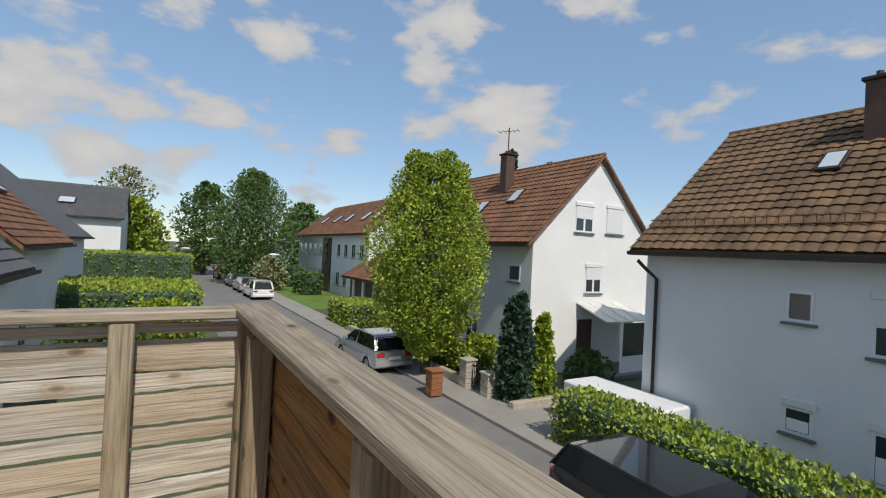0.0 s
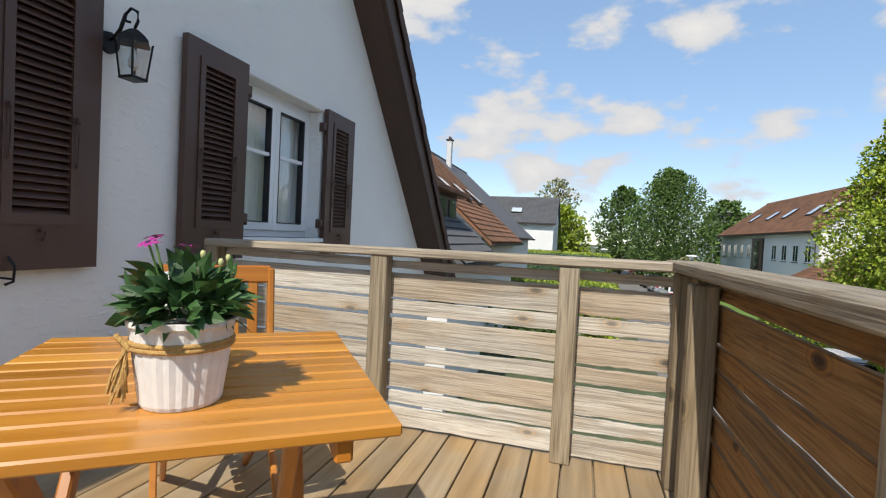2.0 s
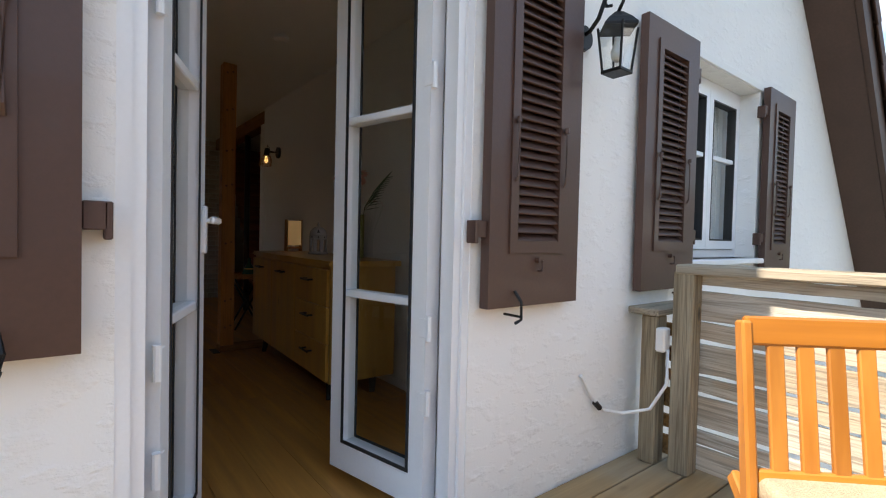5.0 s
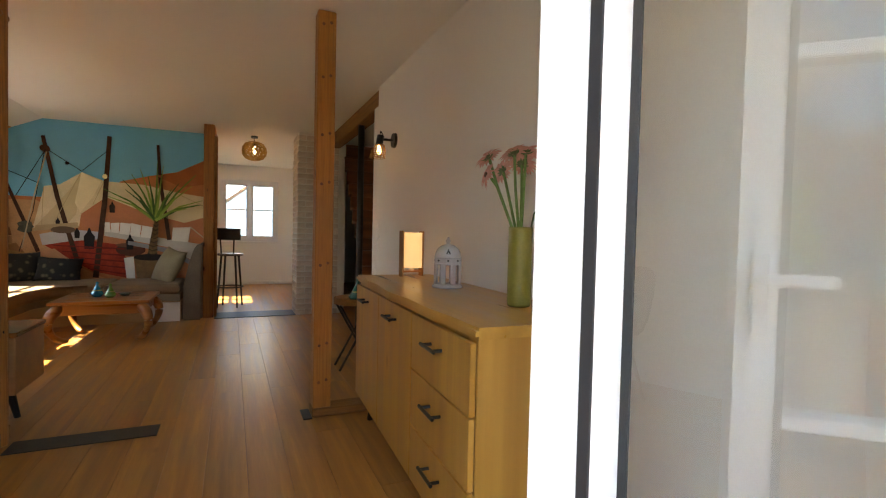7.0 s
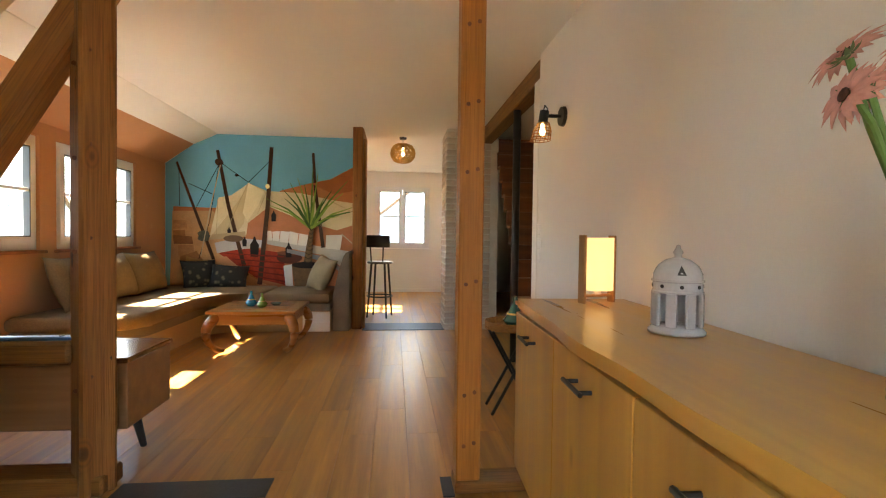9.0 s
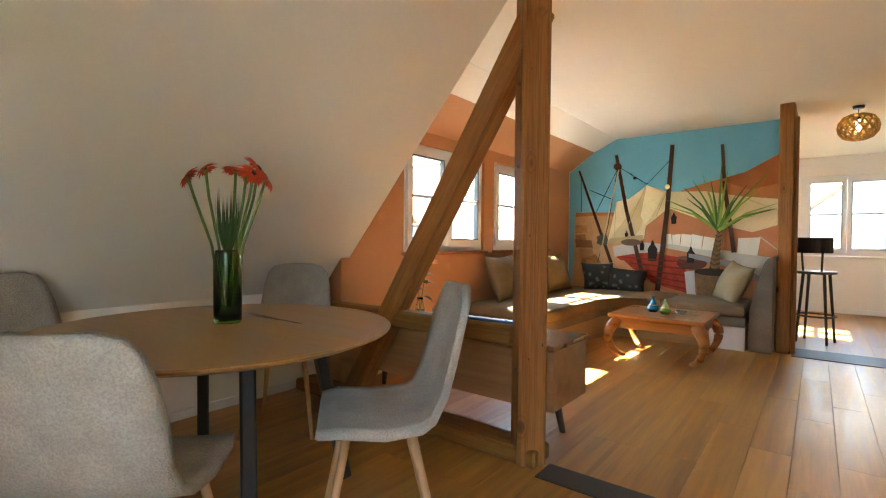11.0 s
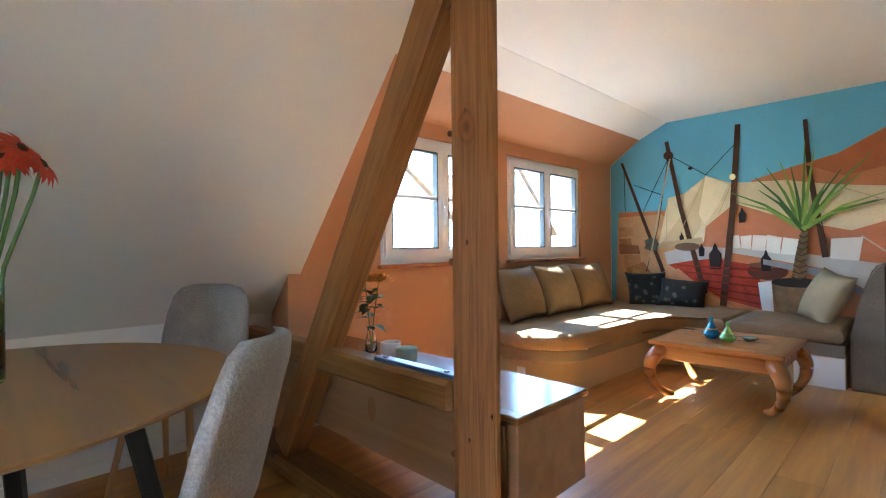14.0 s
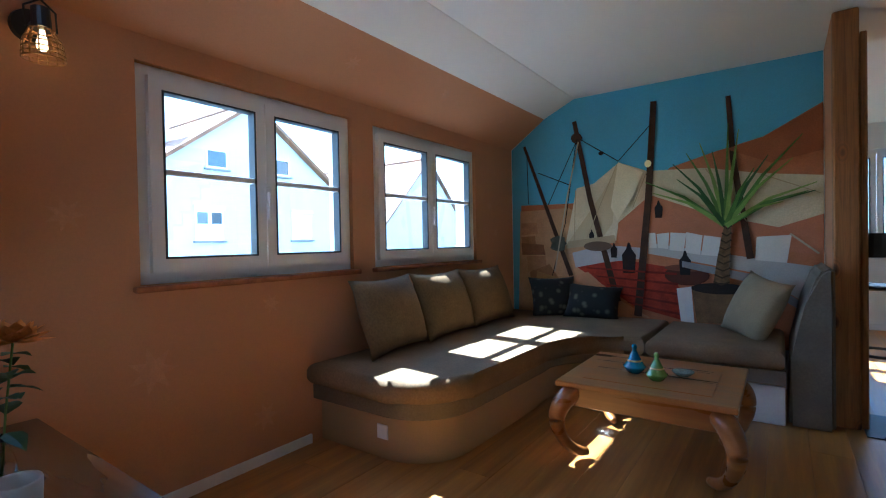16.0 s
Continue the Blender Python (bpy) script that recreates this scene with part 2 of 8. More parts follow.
def stucco(name, col, scale=9.0, strength=0.5):
    """Roughcast: trowelled ridges over fine grain."""
    m, t, b = base_mat(name)
    n0, n1, n2 = tex(t, "ShaderNodeTexNoise", 0.7, 4), tex(t, "ShaderNodeTexNoise", scale, 5, stretch=(1, 1, 1.8)), tex(t, "ShaderNodeTexNoise", 140, 2)
    c = mixc(t, ramp(t, n0.outputs["Fac"], 0.3, 0.7), tuple(v * 0.93 for v in col), col)
    c = mixc(t, ramp(t, n1.outputs["Fac"], 0.62, 0.8), c, tuple(v * 0.88 for v in col))
    t.links.new(c, b.inputs["Base Color"])
    b.inputs["Roughness"].default_value = 0.9
    p = bump(t, b, ramp(t, n1.outputs["Fac"], 0.5, 0.75), strength, 0.012)
    bump(t, b, n2.outputs["Fac"], strength * 0.5, 0.003, p)
    return m


M_STUCCO = stucco("white_stucco", (0.87, 0.86, 0.84), 11.0, 0.42)
M_WALLIN = surf("wall_paint_white", (0.83, 0.81, 0.77), 0.85, 0.025, 0.9, 180, 0.12, dist=0.002)
M_CEIL = surf("ceiling_paint", (0.84, 0.82, 0.77), 0.88, 0.02, 0.8, 160, 0.08, dist=0.002)
M_ORANGE = surf("terracotta_paint", hexc("c28c64"), 0.85, 0.05, 1.2, 120, 0.15, dist=0.002)
M_PVC = surf("white_pvc", (0.80, 0.81, 0.83), 0.35, 0.02, 2.0, 90, 0.02, coat=0.2)
M_GASKET = surf("black_rubber", (0.02, 0.02, 0.022), 0.6, 0.1)
M_SHUT = surf("brown_shutter_paint", hexc("50382f"), 0.5, 0.07, 3.0, 80, 0.1, coat=0.12)
M_IRON = surf("black_iron", (0.018, 0.017, 0.017), 0.45, 0.2, 6, 120, 0.2, metal=0.6)
M_BARGE = surf("brown_bargeboard", hexc("4f3a30"), 0.6, 0.12, 3.0, 50, 0.2)
M_PANE = pane_mat("window_glass", 0.24)
M_DECK = wood("deck_board_wood", hexc("b0936a"), hexc("7d6647"), 0, 0.65, 20, 0.35, 0.7, 0.3, grey=hexc("a59a86"))
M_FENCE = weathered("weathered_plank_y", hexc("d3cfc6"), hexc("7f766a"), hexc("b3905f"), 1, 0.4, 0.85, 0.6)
# same weathered planks on the sunless side: the shade is put into a browner colour
M_FENCEX = weathered("weathered_plank_x_shaded", hexc("a57f50"), hexc("553a20"), hexc("a8702f"), 0, 0.55)
M_FPOST = weathered("weathered_post", hexc("a89b85"), hexc("5f5444"), hexc("8f7650"), 2, 0.3)
M_FRAILY = weathered("weathered_rail_y", hexc("b5ab9b"), hexc("6f6557"), hexc("a08a6a"), 1, 0.15)
M_FRAILX = weathered("weathered_rail_x", hexc("aea493"), hexc("665c4e"), hexc("998260"), 0, 0.15)
M_ACX = wood("oiled_acacia_x", hexc("c8812f"), hexc("95561a"), 0, 0.35, 14, 0.12, 0.25, 0.3, coat=0.15)
M_ACZ = wood("oiled_acacia_z", hexc("c58236"), hexc("95581f"), 2, 0.4, 14, 0.12, 0.2, 0.25, coat=0.1)
M_OAK = wood("oak_floor_y", hexc("c48d48"), hexc("8a5a28"), 1, 0.38, 18, 0.06, 0.35, 0.28, coat=0.1)
M_BEAMZ = weathered("old_timber_z", hexc("a8733a"), hexc("5c3917"), hexc("985c22"), 2, 0.4, 0.6, 0.15, 0.4)
M_BEAMX = weathered("old_timber_x", hexc("94682f"), hexc("4d3114"), hexc("84521f"), 0, 0.4, 0.6, 0.15, 0.4)
M_BEAMY = weathered("old_timber_y", hexc("94682f"), hexc("4d3114"), hexc("84521f"), 1, 0.4, 0.6, 0.15, 0.4)
M_POSTB = weathered("pine_post_z", hexc("bd8038"), hexc("85541f"), hexc("ab6a25"), 2, 0.4, 0.5, 0.1, 0.3)
M_BEECHY = wood("beech_board_y", hexc("cfa04f"), hexc("b38338"), 1, 0.32, 10, 0.06, 0.25, 0.1, coat=0.3)
M_BEECHZ = wood("beech_front_z", hexc("cfa050"), hexc("ae7d36"), 2, 0.35, 8, 0.06, 0.5, 0.1, coat=0.2)
M_TEAK = wood("polished_teak_x", hexc("ad7236"), hexc("7f4f20"), 0, 0.3, 12, 0.1, 0.0, 0.1, coat=0.3)
M_DARKW = wood("dark_stair_wood", hexc("8a5630"), hexc("5a341c"), 0, 0.5, 12, 0.2, 0.3, 0.2)
M_BLACK = surf("black_lacquer", (0.015, 0.014, 0.014), 0.4, 0.15, 4, 90, 0.05)
M_FABRIC = surf("grey_bouclé_fabric".replace("é", "e"), hexc("a8a298"), 0.95, 0.22, 6, 170, 1.0, dist=0.004)
M_SUEDE = surf("brown_suede", hexc("7f6849"), 0.85, 0.2, 4.0, 90, 0.3, dist=0.003)
M_SUEDE2 = surf("grey_brown_suede", hexc("7a6e5b"), 0.85, 0.15, 4.0, 90, 0.3, dist=0.003)
M_PLINTH = surf("beige_clay_plaster", hexc("b59a73"), 0.85, 0.05, 1.5, 120, 0.15)
M_WHITEP = surf("white_paint", (0.8, 0.79, 0.77), 0.5, 0.03, 2, 80, 0.05)
M_MAT = surf("dark_grey_metal_strip", (0.05, 0.05, 0.052), 0.5, 0.2, 3, 90, 0.1, metal=0.3)


# ---- building helpers ----
def part(name, bm, material, parent=None, label="", smooth=False, loc=None):
    me = bpy.data.meshes.new(name)
    bmesh.ops.recalc_face_normals(bm, faces=bm.faces)
    bm.to_mesh(me)
    bm.free()
    for mm in (material if isinstance(material, (list, tuple)) else [material]):
        me.materials.append(mm)
    if smooth:
        for p in me.polygons:
            p.use_smooth = True
    ob = new(name, me)
    if parent is not None:
        ob.parent = parent
    if loc is not None:
        ob.location = loc
    if label:
        ob["label"] = label
    return ob


def thing(name, m, label, category, group=""):
    ob = new(name)
    ob.empty_display_size = 0.1
    ob.matrix_basis = m
    return tagged(ob, label, category, group)


def struct(ob, label="", category=""):
    return tagged(ob, label, category, kind="structure")


def BM():
    return bmesh.new()


def abox(bm, x0, x1, y0, y1, z0, z1, bev=0.0, m=None, seg=1, mi=0):
    vs = [bm.verts.new((x, y, z)) for x in (x0, x1) for y in (y0, y1) for z in (z0, z1)]
    if m is not None:
        for v in vs:
            v.co = m @ v.co
    fs = [bm.faces.new([vs[i] for i in q]) for q in ((0, 1, 3, 2), (4, 6, 7, 5), (0, 4, 5, 1), (2, 3, 7, 6), (0, 2, 6, 4), (1, 5, 7, 3))]
    for f in fs:
        f.material_index = mi
    if bev:
        es = list({e for f in fs for e in f.edges})
        bmesh.ops.bevel(bm, geom=es, offset=bev, segments=seg, affect="EDGES", profile=0.6)
    return bm


def box(x0, x1, y0, y1, z0, z1, bev=0.0, m=None, seg=1):
    return abox(BM(), x0, x1, y0, y1, z0, z1, bev, m, seg)


def acyl(bm, p0, p1, r0, r1=None, n=12, cap=True):
    p0, p1 = Vector(p0), Vector(p1)
    r1 = r0 if r1 is None else r1
    q = (p1 - p0).to_track_quat("Z", "Y")
    rings = []
    for p, r in ((p0, r0), (p1, r1)):
        rings.append([bm.verts.new(p + q @ Vector((r * math.cos(2 * math.pi * i / n), r * math.sin(2 * math.pi * i / n), 0))) for i in range(n)])
    for i in range(n):
        bm.faces.new((rings[0][i], rings[0][(i + 1) % n], rings[1][(i + 1) % n], rings[1][i]))
    if cap:
        bm.faces.new(rings[0][::-1])
        bm.faces.new(rings[1])
    return bm


def atube(bm, pts, r, n=8, closed=False):
    pts = [Vector(p) for p in pts]
    rs = r if isinstance(r, (list, tuple)) else [r] * len(pts)
    rings = []
    for i, p in enumerate(pts):
        a = pts[(i - 1) % len(pts)] if (i or closed) else p
        b = pts[(i + 1) % len(pts)] if (i < len(pts) - 1 or closed) else p
        q = (b - a).to_track_quat("Z", "Y")
        rings.append([bm.verts.new(p + q @ Vector((rs[i] * math.cos(2 * math.pi * k / n), rs[i] * math.sin(2 * math.pi * k / n), 0))) for k in range(n)])
    for i in range(len(pts) - (0 if closed else 1)):
        a, b = rings[i], rings[(i + 1) % len(pts)]
        for k in range(n):
            bm.faces.new((a[k], a[(k + 1) % n], b[(k + 1) % n], b[k]))
    if not closed:
        bm.faces.new(rings[0][::-1])
        bm.faces.new(rings[-1])
    return bm


def alathe(bm, prof, n=24, c=(0, 0, 0), rib=0.0, ribs=0):
    """Turned body from (radius, height) pairs, open or closed by its own profile."""
    c = Vector(c)
    rings = []
    for r, z in prof:
        if r < 1e-5:
            rings.append([bm.verts.new(c + Vector((0, 0, z)))])
        else:
            row = []
            for i in range(n):
                a = 2 * math.pi * i / n
                rr = r * (1 + rib * math.cos(ribs * a)) if rib else r
                row.append(bm.verts.new(c + Vector((rr * math.cos(a), rr * math.sin(a), z))))
            rings.append(row)
    for a, b in zip(rings, rings[1:]):
        for i in range(n):
            j = (i + 1) % n
            if len(a) == 1 and len(b) == 1:
                continue
            if len(a) == 1:
                bm.faces.new((a[0], b[i], b[j]))
            elif len(b) == 1:
                bm.faces.new((a[i], a[j], b[0]))
            else:
                bm.faces.new((a[i], a[j], b[j], b[i]))
    return bm


def sheet(outer, holes, put, d0, d1):
    """A slab with holes: outline and holes in 2D, carried into space by put(a, b, depth)."""
    bm = BM()
    es = []
    for loop in [outer] + list(holes):
        vs = [bm.verts.new((a, b, 0)) for a, b in loop]
        es += [bm.edges.new((vs[i], vs[(i + 1) % len(vs)])) for i in range(len(vs))]
    bmesh.ops.triangle_fill(bm, use_beauty=True, use_dissolve=False, edges=es)
    ext = bmesh.ops.extrude_face_region(bm, geom=list(bm.faces))
    top = {v for v in ext["geom"] if isinstance(v, bmesh.types.BMVert)}
    for v in bm.verts:
        v.co = put(v.co.x, v.co.y, d1 if v in top else d0)
    return bm


def rect(a0, a1, b0, b1):
    return [(a0, b0), (a1, b0), (a1, b1), (a0, b1)]


def XZ(a, b, d):
    return Vector((a, d, b))


def YZ(a, b, d):
    return Vector((d, a, b))


def XY(a, b, d):
    return Vector((a, b, d))


def poly_prism(bm, pts, put, d0, d1):
    lo, hi = [bm.verts.new(put(a, b, d0)) for a, b in pts], [bm.verts.new(put(a, b, d1)) for a, b in pts]
    bm.faces.new(lo)
    bm.faces.new(hi[::-1])
    for i in range(len(pts)):
        j = (i + 1) % len(pts)
        bm.faces.new((lo[i], hi[i], hi[j], lo[j]))
    return bm


def path_beam(bm, p0, p1, w, h, bev=0.006, twist=0.0):
    """A squared timber from p0 to p1, w by h in section."""
    p0, p1 = Vector(p0), Vector(p1)
    d = p1 - p0
    q = d.to_track_quat("Z", "Y").to_matrix().to_4x4()
    m = Matrix.Translation(p0) @ q @ Matrix.Rotation(twist, 4, "Z")
    return abox(bm, -w / 2, w / 2, -h / 2, h / 2, 0, d.length, bev, m)


M_HOUT = stucco("dormer_render_white", (0.78, 0.78, 0.77), 6.0, 0.2)
# ---- our house: walls, roof, floor ----
G = -3.6                       # street level; the deck and the room are at 0
CEIL = 2.5
WT = 0.28                      # outer wall thickness
DX0, DX1, DZ = -0.53, 0.505, 2.25
WX0, WX1, WZ0, WZ1 = 2.10, 3.12, 0.95, 2.09


def roof_r(x):
    return 7.25 - 1.087 * x


def roof_l(x):
    return 4.46 + 1.19 * x


def slope_in(x):
    return 4.19 + 1.119 * x


RX, RZ = 1.225, 5.918         # ridge

gable = [(-6.6, G), (6.5, G), (6.5, roof_r(6.5)), (RX, RZ), (-3.9, roof_l(-3.9)), (-6.6, roof_l(-3.9))]
struct(part("wall_south", sheet(gable, [rect(DX0, DX1, 0.0, DZ), rect(WX0, WX1, WZ0, WZ1)], XZ, 0.0, WT), M_STUCCO), "white roughcast gable wall with open balcony door", "wall")
struct(part("wall_east", box(6.2, 6.5, WT, 11.4, G, -0.2), M_STUCCO), "white rendered outer wall of the house", "wall")
struct(part("wall_north", sheet([(-6.6, G), (6.5, G), (6.5, 0.05), (RX, RZ - 0.02), (-3.9, -0.18), (-6.6, -0.18)], [rect(-0.28, 0.86, 0.91, 2.19)], XZ, 11.0, 11.28), M_WALLIN), "white back wall of the kitchen with a window", "wall")
struct(part("wall_west", box(-6.6, -6.3, WT, 11.0, G, -0.2), M_STUCCO), "white rendered outer wall of the house", "wall")
# interior right wall, beside the sideboard, up to the stair opening
struct(part("wall_right", box(1.185, 1.32, WT, 4.474, 0, CEIL), M_WALLIN), "white painted interior wall", "wall")
struct(part("wall_stair", box(3.6, 3.72, WT, 11.0, 0, CEIL), M_WALLIN), "white wall behind the stairs", "wall")
struct(part("wall_stair_side", box(1.32, 3.6, 4.36, 4.48, 0, CEIL), M_WALLIN), "white wall beside the stairs", "wall")
# left: knee wall and sloping ceiling, dormer wall
struct(part("wall_knee", box(-3.24, -3.10, WT, 3.58, 0, 0.74), M_WALLIN), "low white knee wall under the roof slope", "wall")
SLOPE_TOP = (CEIL - 4.19) / 1.119
bm = poly_prism(BM(), [(-3.18, slope_in(-3.18)), (SLOPE_TOP, CEIL), (SLOPE_TOP - 0.06, CEIL + 0.12), (-3.24, slope_in(-3.24) + 0.12)], XZ, WT, 3.58)
struct(part("ceiling_slope", bm, M_WALLIN), "white plastered sloping ceiling", "ceiling")
W1, W2 = (4.21, 5.472), (5.672, 6.997)
WZA, WZB = 1.0, 1.978
OX = -2.905
struct(part("wall_dormer", sheet(rect(3.58, 7.73, 0, 2.12), [rect(*W1, WZA, WZB), rect(*W2, WZA, WZB)], YZ, OX, OX - 0.04), M_ORANGE), "terracotta painted dormer wall with two windows", "wall")
struct(part("wall_dormer_outer", sheet(rect(3.58, 7.73, 0, 2.12), [rect(*W1, WZA, WZB), rect(*W2, WZA, WZB)], YZ, OX - 0.042, OX - 0.22), M_HOUT), "white rendered outside of the dormer wall", "wall")
struct(part("wall_dormer_cheek", sheet([(-3.2, 0), (-2.88, 0), (-2.88, 2.2), (-1.70, 2.48), (-1.72, slope_in(-1.72) + 0.03), (-3.2, slope_in(-3.2) + 0.03)], [], XZ, 3.50, 3.575), M_ORANGE), "terracotta painted cheek of the dormer", "wall")
struct(part("ceiling_orange", poly_prism(BM(), [(OX, 2.095), (-2.54, 2.353), (-2.54, 2.43), (OX - 0.08, 2.18)], XZ, 3.58, 7.73), M_ORANGE), "terracotta painted sloping strip over the windows", "ceiling")
struct(part("ceiling_haunch", poly_prism(BM(), [(-2.54, 2.353), (-2.235, 2.497), (-2.235, 2.56), (-2.54, 2.43)], XZ, 3.58, 7.73), M_CEIL), "white sloping strip of ceiling", "ceiling")
struct(part("ceiling", sheet([(SLOPE_TOP, WT), (3.6, WT), (3.6, 11.0), (-1.5, 11.0), (-1.5, 7.73), (-2.235, 7.73), (-2.235, 3.58), (SLOPE_TOP, 3.58)], [], XY, CEIL, CEIL + 0.14), M_CEIL), "plain white plastered ceiling", "ceiling")
MUR = 7.715
struct(part("wall_mural", box(-3.1, -0.38, MUR, MUR + 0.12, 0, CEIL), M_WALLIN), "end wall that carries the desert mural", "wall")
struct(part("wall_partition", box(-0.385, -0.26, 7.10, 7.85, 0, CEIL), M_ORANGE), "short terracotta partition at the kitchen passage", "wall")
struct(part("wall_kitchen_left", sheet(rect(7.85, 11.0, 0, CEIL), [rect(8.35, 9.35, 1.0, 2.1)], YZ, -1.5, -1.38), M_WALLIN), "white kitchen wall with a window", "wall")
struct(part("wall_kitchen_right", box(1.32, 1.44, 7.4, 11.0, 0, CEIL), M_WALLIN), "white kitchen wall", "wall")
# roof slabs
bm = poly_prism(BM(), [(6.75, roof_r(6.75) + 0.02), (RX, RZ + 0.02), (RX, RZ + 0.40), (6.75, roof_r(6.75) + 0.40)], XZ, -0.30, 11.6)
roof_east = struct(part("roof_east", bm, M_BARGE), "steep brown tiled roof slope", "roof")
bm = poly_prism(BM(), [(-3.95, roof_l(-3.95) + 0.02), (RX, RZ + 0.02), (RX, RZ + 0.40), (-3.95, roof_l(-3.95) + 0.40)], XZ, -0.30, 3.50)
struct(part("roof_west", bm, M_BARGE), "steep brown tiled roof slope", "roof")
struct(part("roof_dormer", box(-3.3, -1.4, 3.5, 8.0, 2.62, 2.75), M_BARGE), "dormer roof", "roof")
bm = poly_prism(BM(), [(-1.6, 2.62), (RX, RZ + 0.02), (RX, RZ + 0.40), (-1.8, 2.75)], XZ, 3.5, 11.6)
struct(part("roof_upper", bm, M_BARGE), "roof slope above the dormer", "roof")
struct(part("floor_slab", box(-3.4, 3.7, WT, 11.0, -0.25, -0.022), M_MAT), "floor slab", "floor")
struct(part("floor_slab_rear", box(3.7, 6.2, WT, 11.0, -0.25, -0.03), M_MAT), "floor slab", "floor")

# ground
M_GROUND = surf("far_ground", (0.09, 0.11, 0.05), 0.95, 0.3, 0.05, 2.0, 0.1)
struct(part("ground", box(-900, 1500, -1200, 1200, G - 1, G - 0.02), M_GROUND), "grassy ground reaching to the horizon", "ground")
M_ASPH = surf("asphalt", (0.20, 0.19, 0.178), 0.9, 0.18, 0.6, 70, 0.4)
M_PAVE = surf("pavement_concrete", (0.30, 0.28, 0.25), 0.9, 0.12, 0.8, 50, 0.3)
struct(part("road", box(-40, 130, -10.9, -5.2, G - 0.3, G), M_ASPH), "grey asphalt residential street", "road")
struct(part("pavement", box(-40, 130, -12.6, -10.9, G - 0.3, G + 0.10), M_PAVE), "concrete pavement along the street", "pavement")

# ---- balcony ----
struct(part("deck_joists", box(-4.0, 1.72, -2.85, -0.01, -0.22, -0.035), M_FPOST), "timber joists under the deck", "deck")

def quad_xz(x0, x1, z0, z1):
    bm = BM()
    bm.faces.new([bm.verts.new(p) for p in ((x0, 0, z0), (x1, 0, z0), (x1, 0, z1), (x0, 0, z1))])
    return bm


# ---- facade: door, window, shutters ----
def sash(parent, w, h, bars, t=0.06, st=0.07, low=0.09, name="sash", glass=M_PANE, gasket=True):
    """A glazed leaf in the local x-z plane, hinge side at x = 0."""
    fr = part(name, sheet(rect(0, w, 0, h), [rect(st, w - st, low, h - st)], XZ, -t / 2, t / 2), M_PVC, parent)
    bm = BM()
    for z in bars:
        abox(bm, st, w - st, -0.02, 0.02, z - 0.014, z + 0.014, 0.003)
    if bars:
        part("glazing_bar", bm, M_PVC, fr)
    zs = [low, *bars, h - st]
    for a, b in zip(zs, zs[1:]):
        p = part("pane", quad_xz(st - 0.004, w - st + 0.004, a, b), glass, fr)
        p.visible_shadow = False
    if gasket:
        part("gasket", sheet(rect(st - 0.003, w - st + 0.003, low - 0.003, h - st + 0.003), [rect(st + 0.007, w - st - 0.007, low + 0.007, h - st - 0.007)], XZ, -t / 2 - 0.002, t / 2 + 0.002), M_GASKET, fr)
    return fr


door = thing("door_1", pose(0, 0, 0), "white double balcony door standing open inwards", "door")
tagged(door, kind="structure")
fw = 0.06
part("door_frame", sheet(rect(DX0 + 0.002, DX1 - 0.002, 0.002, DZ - 0.002), [rect(DX0 + fw, DX1 - fw, 0.045, DZ - fw)], XZ, 0.02, 0.09), M_PVC, door)
part("threshold", box(DX0 + 0.004, DX1 - 0.004, -0.06, 0.018, 0.002, 0.022, 0.006), M_PVC, door, "pale grey door threshold")
part("outer_trim", sheet([(DX0 - 0.0, 0.04), (DX0 + 0.03, 0.04), (DX0 + 0.03, DZ - 0.03), (DX1 - 0.03, DZ - 0.03), (DX1 - 0.03, 0.04), (DX1, 0.04), (DX1, DZ), (DX0, DZ)], [], XZ, 0.004, 0.018), M_PVC, door)
